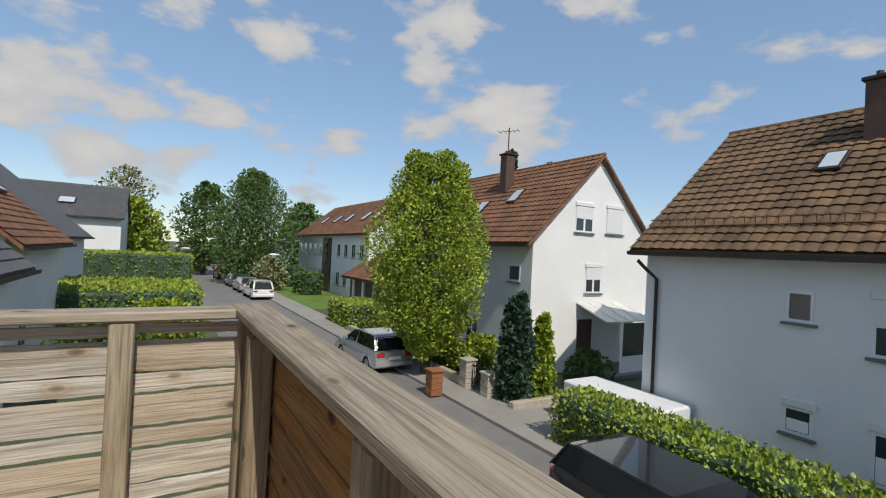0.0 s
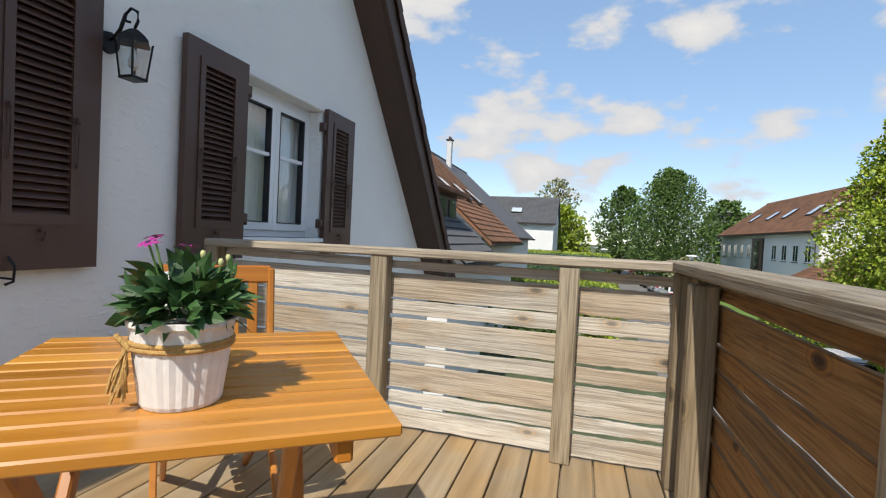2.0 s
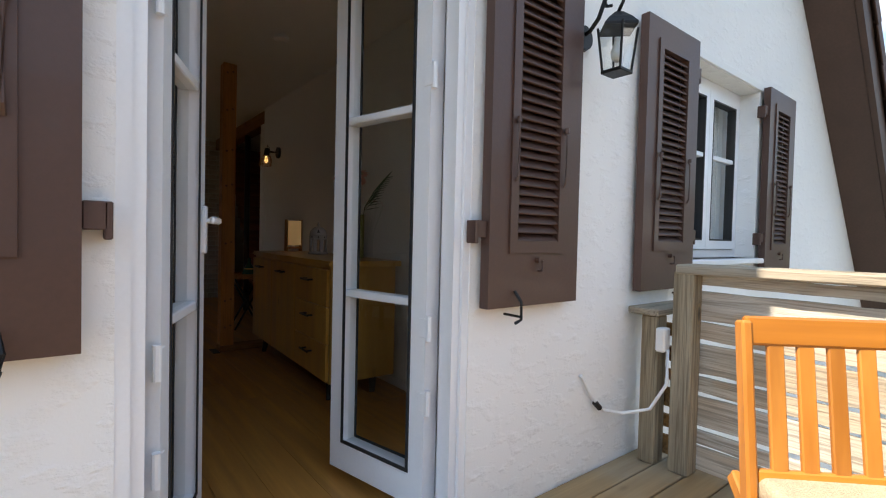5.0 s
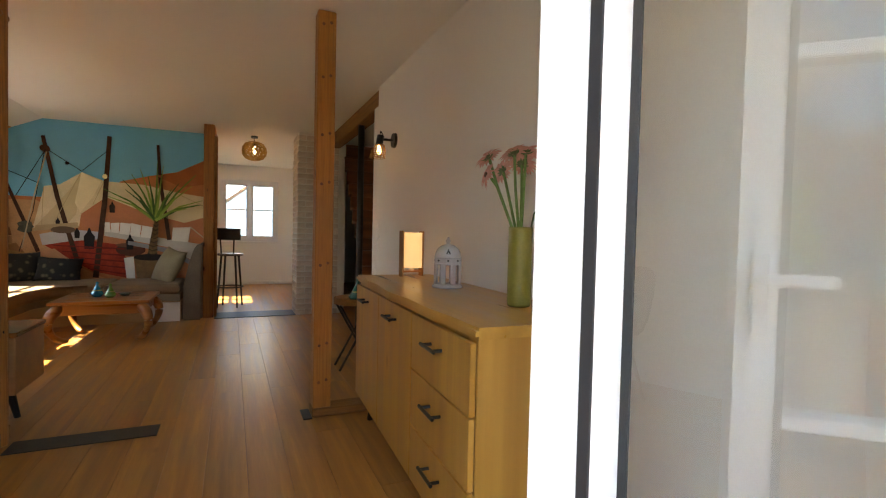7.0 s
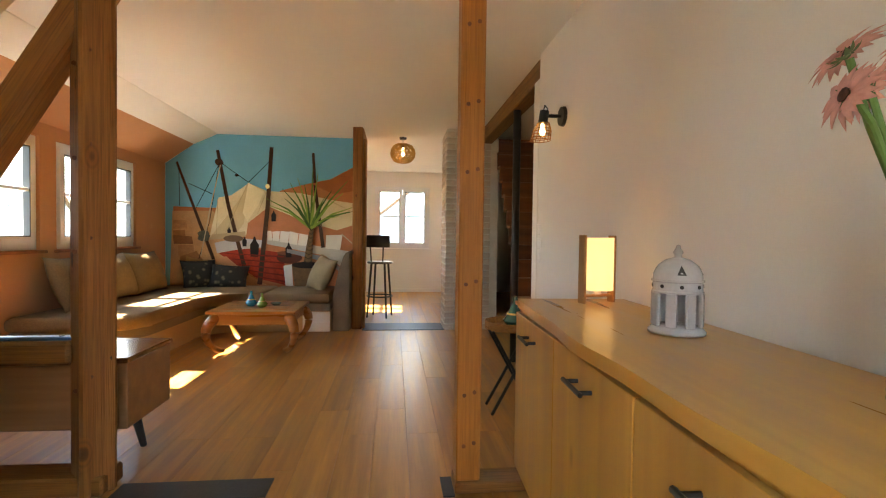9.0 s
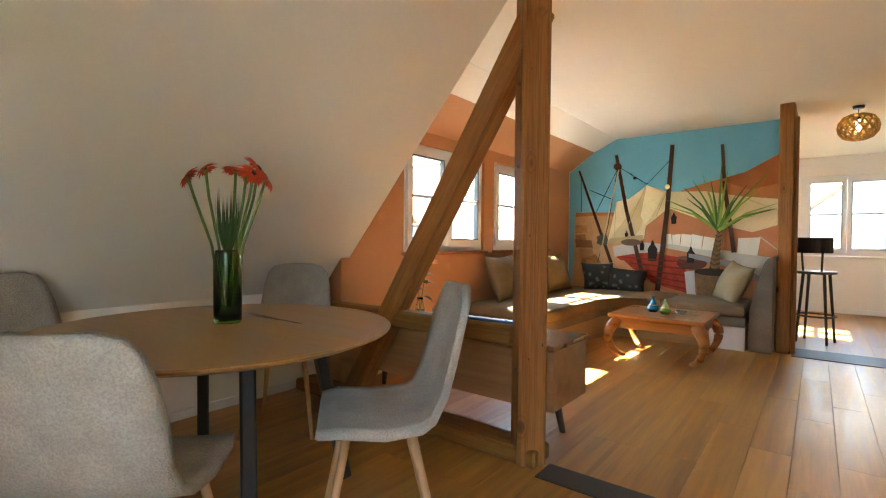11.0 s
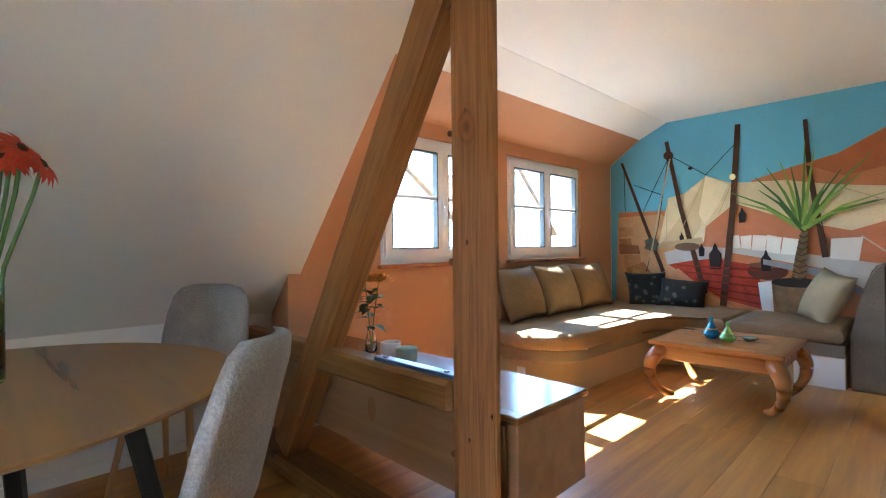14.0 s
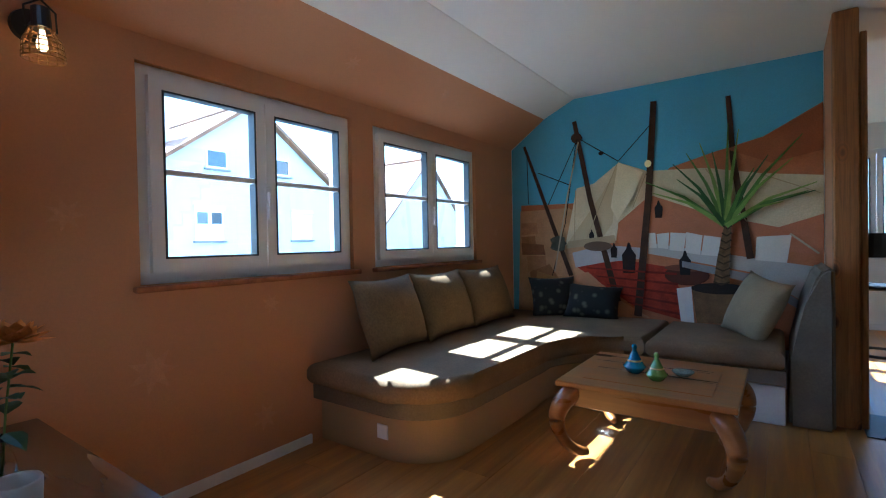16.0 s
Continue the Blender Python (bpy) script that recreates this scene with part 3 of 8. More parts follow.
for sx, hx, ang, LW in ((1, DX1 - fw - 0.015, 77.5, 0.535), (-1, DX0 + fw + 0.01, 67.0, 0.47)):
    leaf = part("door_leaf", sheet(rect(0, LW, 0, DZ - 0.11), [rect(0.075, LW - 0.075, 0.12, DZ - 0.11 - 0.075)], XZ, -0.035, 0.035), M_PVC, door)
    leaf.matrix_basis = pose(hx, 0.115, 0.05, 0, 0, 180 - ang if sx > 0 else ang)
    for d0, d1 in ((-0.038, -0.034), (0.034, 0.038)):
        part("gasket", sheet(rect(0.072, LW - 0.072, 0.117, DZ - 0.182), [rect(0.086, LW - 0.086, 0.131, DZ - 0.196)], XZ, d0, d1), M_GASKET, leaf)
    for a, b in ((0.12, 0.735), (0.765, 1.45), (1.48, DZ - 0.185)):
        p = part("pane", quad_xz(0.07, LW - 0.07, a, b), M_PANE, leaf)
        p.visible_shadow = False
    for z in (0.75, 1.465):
        part("glazing_bar", box(0.075, LW - 0.075, -0.03, 0.03, z - 0.015, z + 0.015, 0.004), M_PVC, leaf)
    for z in (0.35, 0.62, 1.52, 1.85):
        bm = acyl(BM(), (-0.012, 0.03 * sx, z), (-0.012, 0.03 * sx, z + 0.09), 0.011, n=10)
        part("hinge", abox(bm, -0.012, 0.03, 0.034 * sx - 0.004, 0.034 * sx + 0.004, z + 0.01, z + 0.08, 0.002), M_PVC, leaf)
    if sx < 0:
        hb = abox(BM(), LW - 0.052, LW - 0.022, -0.05, -0.036, 0.92, 1.08, 0.004)
        acyl(hb, (LW - 0.037, -0.05, 1.03), (LW - 0.037, -0.085, 1.03), 0.009)
        part("door_handle", abox(hb, LW - 0.15, LW - 0.028, -0.095, -0.08, 1.018, 1.042, 0.006), M_PVC, leaf, "white lever handle")
        part("latch_plate", box(LW - 0.052, LW - 0.022, 0.036, 0.044, 0.94, 1.1, 0.003), M_PVC, leaf)

win = thing("window_3", pose(0, 0, 0), "white double casement window in the gable wall", "window")
tagged(win, kind="structure")
part("window_frame", sheet(rect(WX0 + 0.002, WX1 - 0.002, WZ0 + 0.002, WZ1 - 0.002), [rect(WX0 + 0.05, WX1 - 0.05, WZ0 + 0.05, WZ1 - 0.06)], XZ, 0.12, 0.19), M_PVC, win)
sw = (WX1 - WX0 - 0.1) / 2
for i in (0, 1):
    s = sash(win, sw - 0.004, WZ1 - WZ0 - 0.12, [0.60], 0.05, 0.055, 0.06)
    s.location = (WX0 + 0.052 + i * sw, 0.13, WZ0 + 0.055)
part("lintel_trim", box(WX0 - 0.06, WX1 + 0.05, -0.012, 0.0, WZ1 + 0.004, WZ1 + 0.05, 0.004), M_WHITEP, win)
part("window_sill", box(WX0 - 0.05, WX1 + 0.05, -0.06, 0.12, WZ0 - 0.035, WZ0, 0.006), M_PVC, win)
M_CURT = surf("sheer_white_curtain", (0.85, 0.85, 0.85), 0.9, 0.05)
for x_off in (0.0, 0.58):
    bm = BM()
    cv = [[bm.verts.new((WX0 + 0.08 + x_off + 0.47 * i / 40, 0.225 + 0.012 * math.sin(i * 1.1), z)) for i in range(41)] for z in (WZ0 + 0.02, WZ1 - 0.005)]
    for i in range(40):
        bm.faces.new((cv[0][i], cv[0][i + 1], cv[1][i + 1], cv[1][i]))
    tagged(part("curtain", bm, M_CURT, smooth=True), "sheer white curtain hanging behind the window", "curtain", "curtains at the window")


def shutter(x0, x1, z0, z1, hinge_left, label):
    w, h = x1 - x0, z1 - z0
    t = thing("shutter", pose(x0, -0.022, z0), label, "shutter", "brown louvred shutters")
    part("frame", sheet(rect(0, w, 0, h), [rect(0.10, w - 0.10, 0.20, h - 0.10)], XZ, -0.042, 0.0), M_SHUT, t)
    part("inner_frame", sheet(rect(0.096, w - 0.096, 0.196, h - 0.096), [rect(0.135, w - 0.135, 0.24, h - 0.14)], XZ, -0.050, -0.010), M_SHUT, t)
    n = int((h - 0.38) / 0.034)
    slat = None
    for i in range(n):
        z = 0.255 + i * (h - 0.41) / (n - 1)
        if slat is None:
            slat = part("slat", box(0.13, w - 0.13, -0.024, 0.024, -0.004, 0.004, 0.002, pose(0, 0, 0, 0, 0, 0)), M_SHUT, t)
            ob = slat
        else:
            ob = new("slat", slat.data)
            ob.parent = t
        ob.matrix_basis = pose(0, -0.026, z, 48 if i > n * 0.0 else 40)
    part("back_board", box(0.12, w - 0.12, 0.002, 0.008, 0.21, h - 0.11), M_SHUT, t)
    hx = 0.0 if hinge_left else w
    sg = -1 if hinge_left else 1
    for z in (0.28, h - 0.16):
        b = abox(BM(), min(hx, hx + sg * 0.045), max(hx, hx + sg * 0.045), -0.030, -0.022, z - 0.03, z + 0.03, 0.003)
        abox(b, hx + sg * 0.045 - 0.008, hx + sg * 0.045 + 0.008, -0.03, 0.02, z - 0.05, z + 0.03, 0.003)
        part("hinge", b, M_SHUT, t)
    for xx, z in ((0.115, h * 0.42), (w - 0.115, h * 0.42)):
        b = atube(BM(), [(xx, -0.052, z - 0.11), (xx, -0.062, z - 0.09), (xx, -0.062, z + 0.09), (xx, -0.052, z + 0.11)], 0.005, 6)
        part("louvre_rod", acyl(b, (xx, -0.062, z + 0.1), (xx, -0.062, z + 0.12), 0.009, n=8), M_SHUT, t)
    bx = w * 0.25 if hinge_left else w * 0.75
    b = atube(BM(), [(bx, -0.05, 0.06), (bx + 0.01, -0.075, 0.02), (bx, -0.085, -0.04), (bx - 0.03, -0.085, -0.05)], 0.006, 6)
    part("hook", acyl(b, (bx, 0.0, -0.03), (bx, -0.085, -0.03), 0.005, n=6), M_IRON, t, "black iron hook")
    b = atube(BM(), [(w * 0.5, -0.05, 0.13), (w * 0.5, -0.07, 0.13), (w * 0.5, -0.07, 0.17)], 0.005, 6)
    part("latch", acyl(b, (w * 0.5, -0.042, 0.17), (w * 0.5, -0.06, 0.17), 0.011, n=8), M_SHUT, t)
    return t


shutter(0.535, 1.035, 0.795, 2.14, True, "dark brown louvred wooden shutter folded back beside the balcony door")
shutter(-1.09, -0.589, 0.792, 2.14, False, "dark brown louvred wooden shutter folded back beside the balcony door")
shutter(1.538, 2.065, 0.805, 2.13, False, "dark brown louvred wooden shutter folded back beside the casement window")
shutter(3.13, 3.643, 0.81, 2.115, True, "dark brown louvred wooden shutter at the far side of the window")

# bargeboard with the edge tiles on the roof's rake
rake = math.atan(1.087)
bb = thing("bargeboard", pose(0, 0, 0), "dark brown bargeboard under the roof tiles along the gable", "bargeboard")
bm = poly_prism(BM(), [(6.9, roof_r(6.9) - 0.02), (RX, RZ - 0.02), (RX, RZ + 0.28), (6.9, roof_r(6.9) + 0.32)], XZ, -0.345, -0.302)
part("board", bm, M_BARGE, bb)
tile0 = None
for i in range(24):
    x = 6.9 - i * 0.235
    if tile0 is None:
        tb = abox(BM(), -0.20, 0.20, -0.05, 0.05, -0.02, 0.035, 0.012)
        tile0 = part("edge_tile", abox(tb, -0.19, 0.20, -0.05, -0.035, -0.09, 0.0, 0.004), surf("rake_tile", hexc("4a3026"), 0.7, 0.15, 3, 60, 0.2), bb)
        ob = tile0
    else:
        ob = new("edge_tile", tile0.data)
        ob.parent = bb
    ob.matrix_basis = pose(x, -0.33, roof_r(x) + 0.40, 0, math.degrees(rake) - 4, 0)
part("soffit", poly_prism(BM(), [(6.9, roof_r(6.9) - 0.03), (RX, RZ - 0.03), (RX, RZ - 0.01), (6.9, roof_r(6.9))], XZ, -0.30, -0.002), M_BARGE, bb)

# wall lantern
LX, LZ = 1.107, 1.722
ln = thing("wall_lantern", pose(LX, -0.172, LZ), "black iron coach lantern on the roughcast wall", "lantern")
bm = BM()
for a in range(4):
    x, y = (0.055 if a in (0, 3) else -0.055), (0.055 if a < 2 else -0.055)
    acyl(bm, (x * 0.72, y * 0.72, 0.0), (x, y, 0.17), 0.005, n=6)
abox(bm, -0.045, 0.045, -0.045, 0.045, -0.012, 0.002, 0.003)
part("cage", bm, M_IRON, ln)
part("roof", alathe(BM(), [(0, 0.235), (0.02, 0.23), (0.06, 0.20), (0.088, 0.172), (0.088, 0.162), (0, 0.165)], 4), M_IRON, ln)
for a in range(4):
    gb = BM()
    c, s = math.cos(a * math.pi / 2), math.sin(a * math.pi / 2)
    vs = [gb.verts.new((c * d - s * e, s * d + c * e, z)) for d, e, z in ((0.038, -0.036, 0.004), (0.038, 0.036, 0.004), (0.053, 0.051, 0.165), (0.053, -0.051, 0.165))]
    gb.faces.new(vs)
    part("glass_side", gb, M_PANE, ln)
part("bulb", alathe(BM(), [(0, 0.03), (0.022, 0.05), (0.026, 0.075), (0.014, 0.11), (0.012, 0.13), (0, 0.13)], 12), surf("milk_bulb", (0.8, 0.8, 0.78), 0.3, 0.02), ln, smooth=True)
sc = [(0.0, 0.0, 0.235), (0.0, -0.02, 0.27), (0.0, -0.015, 0.315), (0.0, 0.025, 0.335), (0.0, 0.06, 0.31), (0.0, 0.055, 0.275), (0.0, 0.03, 0.27)]
part("scroll", atube(BM(), sc, 0.007, 8), M_IRON, ln, smooth=True)
part("arm", atube(BM(), [(0.0, 0.06, 0.31), (0, 0.09, 0.24), (0.0, 0.13, 0.20), (0, 0.165, 0.19)], 0.009, 8), M_IRON, ln, smooth=True)
part("wall_plate", acyl(BM(), (0, 0.150, 0.18), (0, 0.171, 0.18), 0.05, 0.055, 16), M_IRON, ln)

# ---- balcony fence ----
ROWS = [(0.845, 0.895), (0.690, 0.826), (0.600, 0.680), (0.452, 0.586), (0.360, 0.437), (0.214, 0.346), (0.128, 0.198), (0.012, 0.116)]
FX = 1.585
fence = thing("fence_east", pose(FX, 0, 0), "weathered timber balcony fence of horizontal planks in full sun", "fence")
rb = path_beam(BM(), (0.03, -0.225, 0.925), (0.03, -2.79, 0.943), 0.16, 0.044, 0.008)
part("handrail", rb, M_FRAILY, fence, "grey weathered handrail board")
for y0, y1 in ((-0.305, -0.215), (-1.36, -1.27), (-2.31, -2.22)):
    part("post", box(-0.04, 0.05, y0, y1, 0.0, 0.914, 0.006), M_FPOST, fence)


def plank_mesh(L, h, axis, seed):
    """A rough-sawn plank with wavering edges, its length along the axis."""
    rnd = random.Random(seed)
    n, bm = 12, BM()
    rings = []
    up, lo = rnd.uniform(-0.004, 0.004), rnd.uniform(-0.004, 0.004)
    for i in range(n + 1):
        u = -L / 2 + 0.001 + (L - 0.002) * i / n
        zt = h / 2 + up * (2 * i / n - 1) + rnd.uniform(-0.003, 0.003)
        zb = -h / 2 + lo * (2 * i / n - 1) + rnd.uniform(-0.003, 0.003)
        w = rnd.uniform(-0.0015, 0.0015)
        sec = [(-0.011 + w, zb + 0.002), (-0.009 + w, zb), (0.011 + w, zb), (0.011 + w, zt), (-0.009 + w, zt), (-0.011 + w, zt - 0.002)]
        rings.append([bm.verts.new((u, d, z) if axis == 0 else (d, u, z)) for d, z in sec])
    for a, b in zip(rings, rings[1:]):
        for k in range(6):
            bm.faces.new((a[k], a[(k + 1) % 6], b[(k + 1) % 6], b[k]))
    bm.faces.new(rings[0])
    bm.faces.new(rings[-1][::-1])
    return bm


edges = [-0.22, -1.315, -2.265, -2.74]
for r, (a, b) in enumerate(ROWS):
    for k in range(3):
        j = random.uniform(-0.006, 0.006)
        tilt = random.uniform(-0.25, 0.25)
        L = edges[k] - edges[k + 1]
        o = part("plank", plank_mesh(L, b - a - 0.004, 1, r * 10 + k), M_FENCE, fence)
        o.matrix_basis = pose(0.064 + random.uniform(-0.003, 0.003), (edges[k] + edges[k + 1]) / 2, (a + b) / 2 + j, tilt, 0, 0)
# the lower piece beside the wall
low = thing("fence_end", pose(FX, 0, 0), "low end piece of the fence beside the house wall", "fence")
part("post", box(-0.05, 0.04, -0.155, -0.075, 0, 0.70, 0.006), M_FPOST, low)
part("cap_board", box(-0.08, 0.34, -0.17, -0.02, 0.702, 0.735, 0.006), M_FRAILX, low)
for a, b in ((0.60, 0.66), (0.48, 0.55), (0.39, 0.44), (0.26, 0.35), (0.16, 0.22), (0.03, 0.12)):
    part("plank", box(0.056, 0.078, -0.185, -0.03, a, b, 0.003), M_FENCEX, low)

fence2 = thing("fence_street", pose(0, -2.76, 0), "weathered timber balcony fence of horizontal planks towards the street", "fence")
rb = path_beam(BM(), (1.72, -0.01, 0.948), (-3.9, -0.03, 0.945), 0.16, 0.046, 0.008)
part("handrail", rb, M_FRAILX, fence2, "grey weathered handrail board")
PX = [1.53, 1.30, 0.02, -1.25, -2.5, -3.8]
for i, x in enumerate(PX):
    w = 0.05 if i else 0.045
    part("post", box(x - w, x + w, -0.035, 0.055 if i != 1 else 0.03, 0.0, 0.918, 0.006), M_FPOST, fence2)
part("brace_board", box(1.175, 1.245, -0.03, 0.065, 0.0, 0.90, 0.006), M_FPOST, fence2)
for r, (a, b) in enumerate(ROWS):
    for k in range(1, len(PX) - 1):
        L = PX[k] - PX[k + 1] + (0.28 if k == 1 else 0)
        cx = (PX[k] + PX[k + 1] + (0.28 if k == 1 else 0)) / 2
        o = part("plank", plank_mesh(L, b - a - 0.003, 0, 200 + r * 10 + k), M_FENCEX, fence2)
        o.matrix_basis = pose(cx, -0.05, (a + b) / 2 + random.uniform(-0.005, 0.005), 0, random.uniform(-0.2, 0.2), 0)

# cable and socket at the fence end
cab = thing("junction_box", pose(1.545, -0.175, 0.60), "white plastic junction box on the low fence post", "junction box")
part("housing", box(-0.03, 0.03, -0.022, 0.02, -0.06, 0.05, 0.006), M_WHITEP, cab)
cable = tagged(part("cable", atube(BM(), [(1.545, -0.20, 0.55), (1.53, -0.21, 0.40), (1.48, -0.16, 0.28), (1.40, -0.07, 0.25), (1.31, -0.03, 0.27), (1.22, -0.015, 0.36), (1.17, -0.012, 0.44), (1.16, -0.004, 0.45)], 0.008, 8), M_WHITEP, smooth=True), "white electric cable drooping along the wall", "cable")
part("cable_joint", acyl(BM(), (1.285, -0.028, 0.285), (1.255, -0.022, 0.315), 0.013, n=10), M_BLACK, cable, "black cable joint")


# ---- balcony furniture ----
TOPZ = 0.74
pt = thing("patio_table", pose(0.049, -1.59, 0, 0, 0, 37.4), "orange-brown oiled folding table with a slatted top", "table")
NS = 12
slat = part("slat", box(-0.0262, 0.0262, -0.335, 0.335, -0.020, 0.0, 0.0035), wood("oiled_acacia_y", hexc("d0913a"), hexc("a3661f"), 1, 0.3, 14, 0.12, 0.25, 0.3, coat=0.25), pt)
slat.location = (-0.35 + 0.35 / NS, 0, TOPZ)
for i in range(1, NS):
    o = new("slat", slat.data)
    o.parent = pt
    o.location = (-0.35 + 0.70 * (i + 0.5) / NS, 0, TOPZ)
for y in (-0.25, 0.25):
    part("bearer", box(-0.33, 0.33, y - 0.014, y + 0.014, TOPZ - 0.06, TOPZ - 0.021, 0.004), M_ACX, pt)
for y, s in ((-0.22, 1), (0.22, 1), (-0.18, -1), (0.18, -1)):
    part("leg", path_beam(BM(), (-0.28 * s, y, 0.0), (0.27 * s, y, TOPZ - 0.03), 0.024, 0.045, 0.004, 0), M_ACZ, pt)
for x in (-0.25, 0.25):
    part("stretcher", box(x - 0.018, x + 0.018, -0.21, 0.21, 0.06, 0.085, 0.004), M_ACX, pt)


def garden_chair():
    t = thing("garden_chair", pose(0.773, -1.008, 0, 0, 0, -43.4), "oiled wooden folding chair with a slatted backrest", "chair")
    for s in (-1, 1):
        part("back_post", path_beam(BM(), (0.205 * s, 0.02, 0.42), (0.205 * s, 0.08, 0.86), 0.026, 0.04, 0.006), M_ACZ, t)
        part("front_leg", path_beam(BM(), (0.18 * s, -0.44, 0.0), (0.19 * s, 0.13, 0.46), 0.022, 0.04, 0.005), M_ACZ, t)
        part("rear_leg", path_beam(BM(), (0.155 * s, 0.22, 0.0), (0.155 * s, -0.33, 0.43), 0.022, 0.04, 0.005), M_ACZ, t)
    tilt = Matrix.Translation((0, 0.02, 0.42)) @ Matrix.Rotation(-math.atan2(0.06, 0.44), 4, "X")
    part("top_rail", box(-0.205, 0.205, -0.012, 0.012, 0.385, 0.455, 0.006, tilt), M_ACX, t)
    part("lower_rail", box(-0.19, 0.19, -0.010, 0.010, 0.06, 0.10, 0.005, tilt), M_ACX, t)
    for k in range(5):
        x = -0.136 + k * 0.068
        part("back_slat", box(x - 0.019, x + 0.019, -0.007, 0.007, 0.09, 0.39, 0.003, tilt), M_ACZ, t)
    for k in range(7):
        y = -0.34 + k * 0.065
        part("seat_slat", box(-0.20, 0.20, y - 0.025, y + 0.025, 0.425, 0.442, 0.003), M_ACX, t)
    return t


garden_chair()
M_CUSH = surf("beige_boucle", hexc("bdae93"), 0.95, 0.2, 8, 220, 1.0, dist=0.006)
cm = pose(0.773, -1.008, 0, 0, 0, -43.4) @ pose(0, -0.12, 0.474)
bm = box(-0.19, 0.19, -0.2, 0.2, -0.03, 0.03, 0.028, None, 4)
cu = part("seat_cushion", bm, M_CUSH, smooth=True)
cu.matrix_basis = cm
tagged(cu, "beige woolly cushion on the garden chair seat", "cushion")

# flower pot with rope
pot = thing("flower_pot", pose(-0.078, -1.70, TOPZ + 0.001) @ Matrix.Scale(1.06, 4), "white ribbed bucket pot with a jute rope on the table", "flower pot")
M_POTW = surf("white_washed_tin", (0.78, 0.77, 0.74), 0.6, 0.06, 8, 60, 0.3)
part("bucket", alathe(BM(), [(0, 0.0), (0.054, 0.0), (0.057, 0.006), (0.072, 0.118), (0.077, 0.122), (0.077, 0.130), (0.070, 0.130), (0.066, 0.11), (0, 0.108)], 96, rib=0.014, ribs=24), M_POTW, pot, smooth=False)
M_JUTE = surf("jute_rope", hexc("c09a5e"), 0.95, 0.2, 30, 200, 0.9, dist=0.004)
for dz in (0.0, 0.007):
    part("rope", atube(BM(), [((0.070 + 0.0008 * math.sin(7 * a)) * math.cos(a), 0.070 * math.sin(a), 0.090 + dz) for a in [i * math.tau / 36 for i in range(36)]], 0.0042, 6, True), M_JUTE, pot, smooth=True)
bm = BM()
for i in range(16):
    a = math.radians(150) + random.uniform(-0.12, 0.12)
    r = 0.075
    p0 = Vector((r * math.cos(a), r * math.sin(a), 0.09))
    p1 = Vector(((r + 0.012) * math.cos(a) + random.uniform(-0.014, 0.014), (r + 0.012) * math.sin(a) + random.uniform(-0.014, 0.014), 0.015 + random.uniform(0, 0.02)))
    atube(bm, [p0, (p0 + p1) / 2 + Vector((random.uniform(-0.006, 0.006), random.uniform(-0.006, 0.006), 0)), p1], 0.0022, 5)
atube(bm, [(0.072 * math.cos(2.4), 0.072 * math.sin(2.4), 0.085), (0.086 * math.cos(2.6), 0.086 * math.sin(2.6), 0.108), (0.072 * math.cos(2.8), 0.072 * math.sin(2.8), 0.088)], 0.004, 6)
part("tassel", bm, M_JUTE, pot)
part("soil", alathe(BM(), [(0.066, 0.109), (0.0, 0.114)], 24), surf("potting_soil", (0.03, 0.022, 0.015), 0.95, 0.3, 20, 90, 0.6), pot)


def add_leaf(bm, p, d, up, ln, w, bend=0.25):
    """One leaf: a folded, tapered blade of six faces."""
    d, up = d.normalized(), up.normalized()
    s = d.cross(up).normalized()
    n = s.cross(d).normalized()
    ws, rows = (0.15, 0.9, 1.0, 0.55, 0.02), []
    for i, k in enumerate(ws):
        t = i / (len(ws) - 1)
        c = p + d * ln * t - n * bend * ln * t * t
        rows.append((bm.verts.new(c + s * w * k * 0.5 + n * w * 0.12 * k), bm.verts.new(c), bm.verts.new(c - s * w * k * 0.5 + n * w * 0.12 * k)))
    for a, b in zip(rows, rows[1:]):
        bm.faces.new((a[0], a[1], b[1], b[0]))
        bm.faces.new((a[1], a[2], b[2], b[1]))


def rnd_dir(lo=-1.0, hi=1.0):
    a, z = random.uniform(0, math.tau), random.uniform(lo, hi)
    r = math.sqrt(max(0, 1 - z * z))
    return Vector((r * math.cos(a), r * math.sin(a), z))


M_PLANT = leaf_mat("daisy_leaves", (0.03, 0.085, 0.02), (0.075, 0.17, 0.045))
M_STEM = surf("green_stem", (0.12, 0.22, 0.05), 0.6, 0.15)


def daisy(parent, head, petal_mat, eye_mat, r, n, face, droop=0.15):
    """A flower head: petals round an eye, turned towards face."""
    q = face.to_track_quat("Z", "Y").to_matrix().to_4x4()
    bm = BM()
    for i in range(n):
        a = math.tau * i / n + random.uniform(-0.06, 0.06)
        d = Vector((math.cos(a), math.sin(a), random.uniform(-0.1, 0.15)))
        add_leaf(bm, d * r * 0.2, d, Vector((0, 0, 1)), r * random.uniform(0.75, 0.95), r * 0.34, droop)
    bmesh.ops.transform(bm, matrix=Matrix.Translation(head) @ q, verts=bm.verts)
    f = part("petals", bm, petal_mat, parent)
    bm = alathe(BM(), [(0, -0.02 * 0), (r * 0.2, 0.0), (r * 0.22, r * 0.08), (r * 0.1, r * 0.14), (0, r * 0.14)], 10)
    bmesh.ops.transform(bm, matrix=Matrix.Translation(head) @ q, verts=bm.verts)
    part("flower_eye", bm, eye_mat, f)


plant = thing("daisy_plant", pose(-0.078, -1.70, TOPZ + 0.122) @ Matrix.Scale(0.82, 4), "bushy green potted daisy with purple and pale yellow blooms", "plant")
bm = BM()
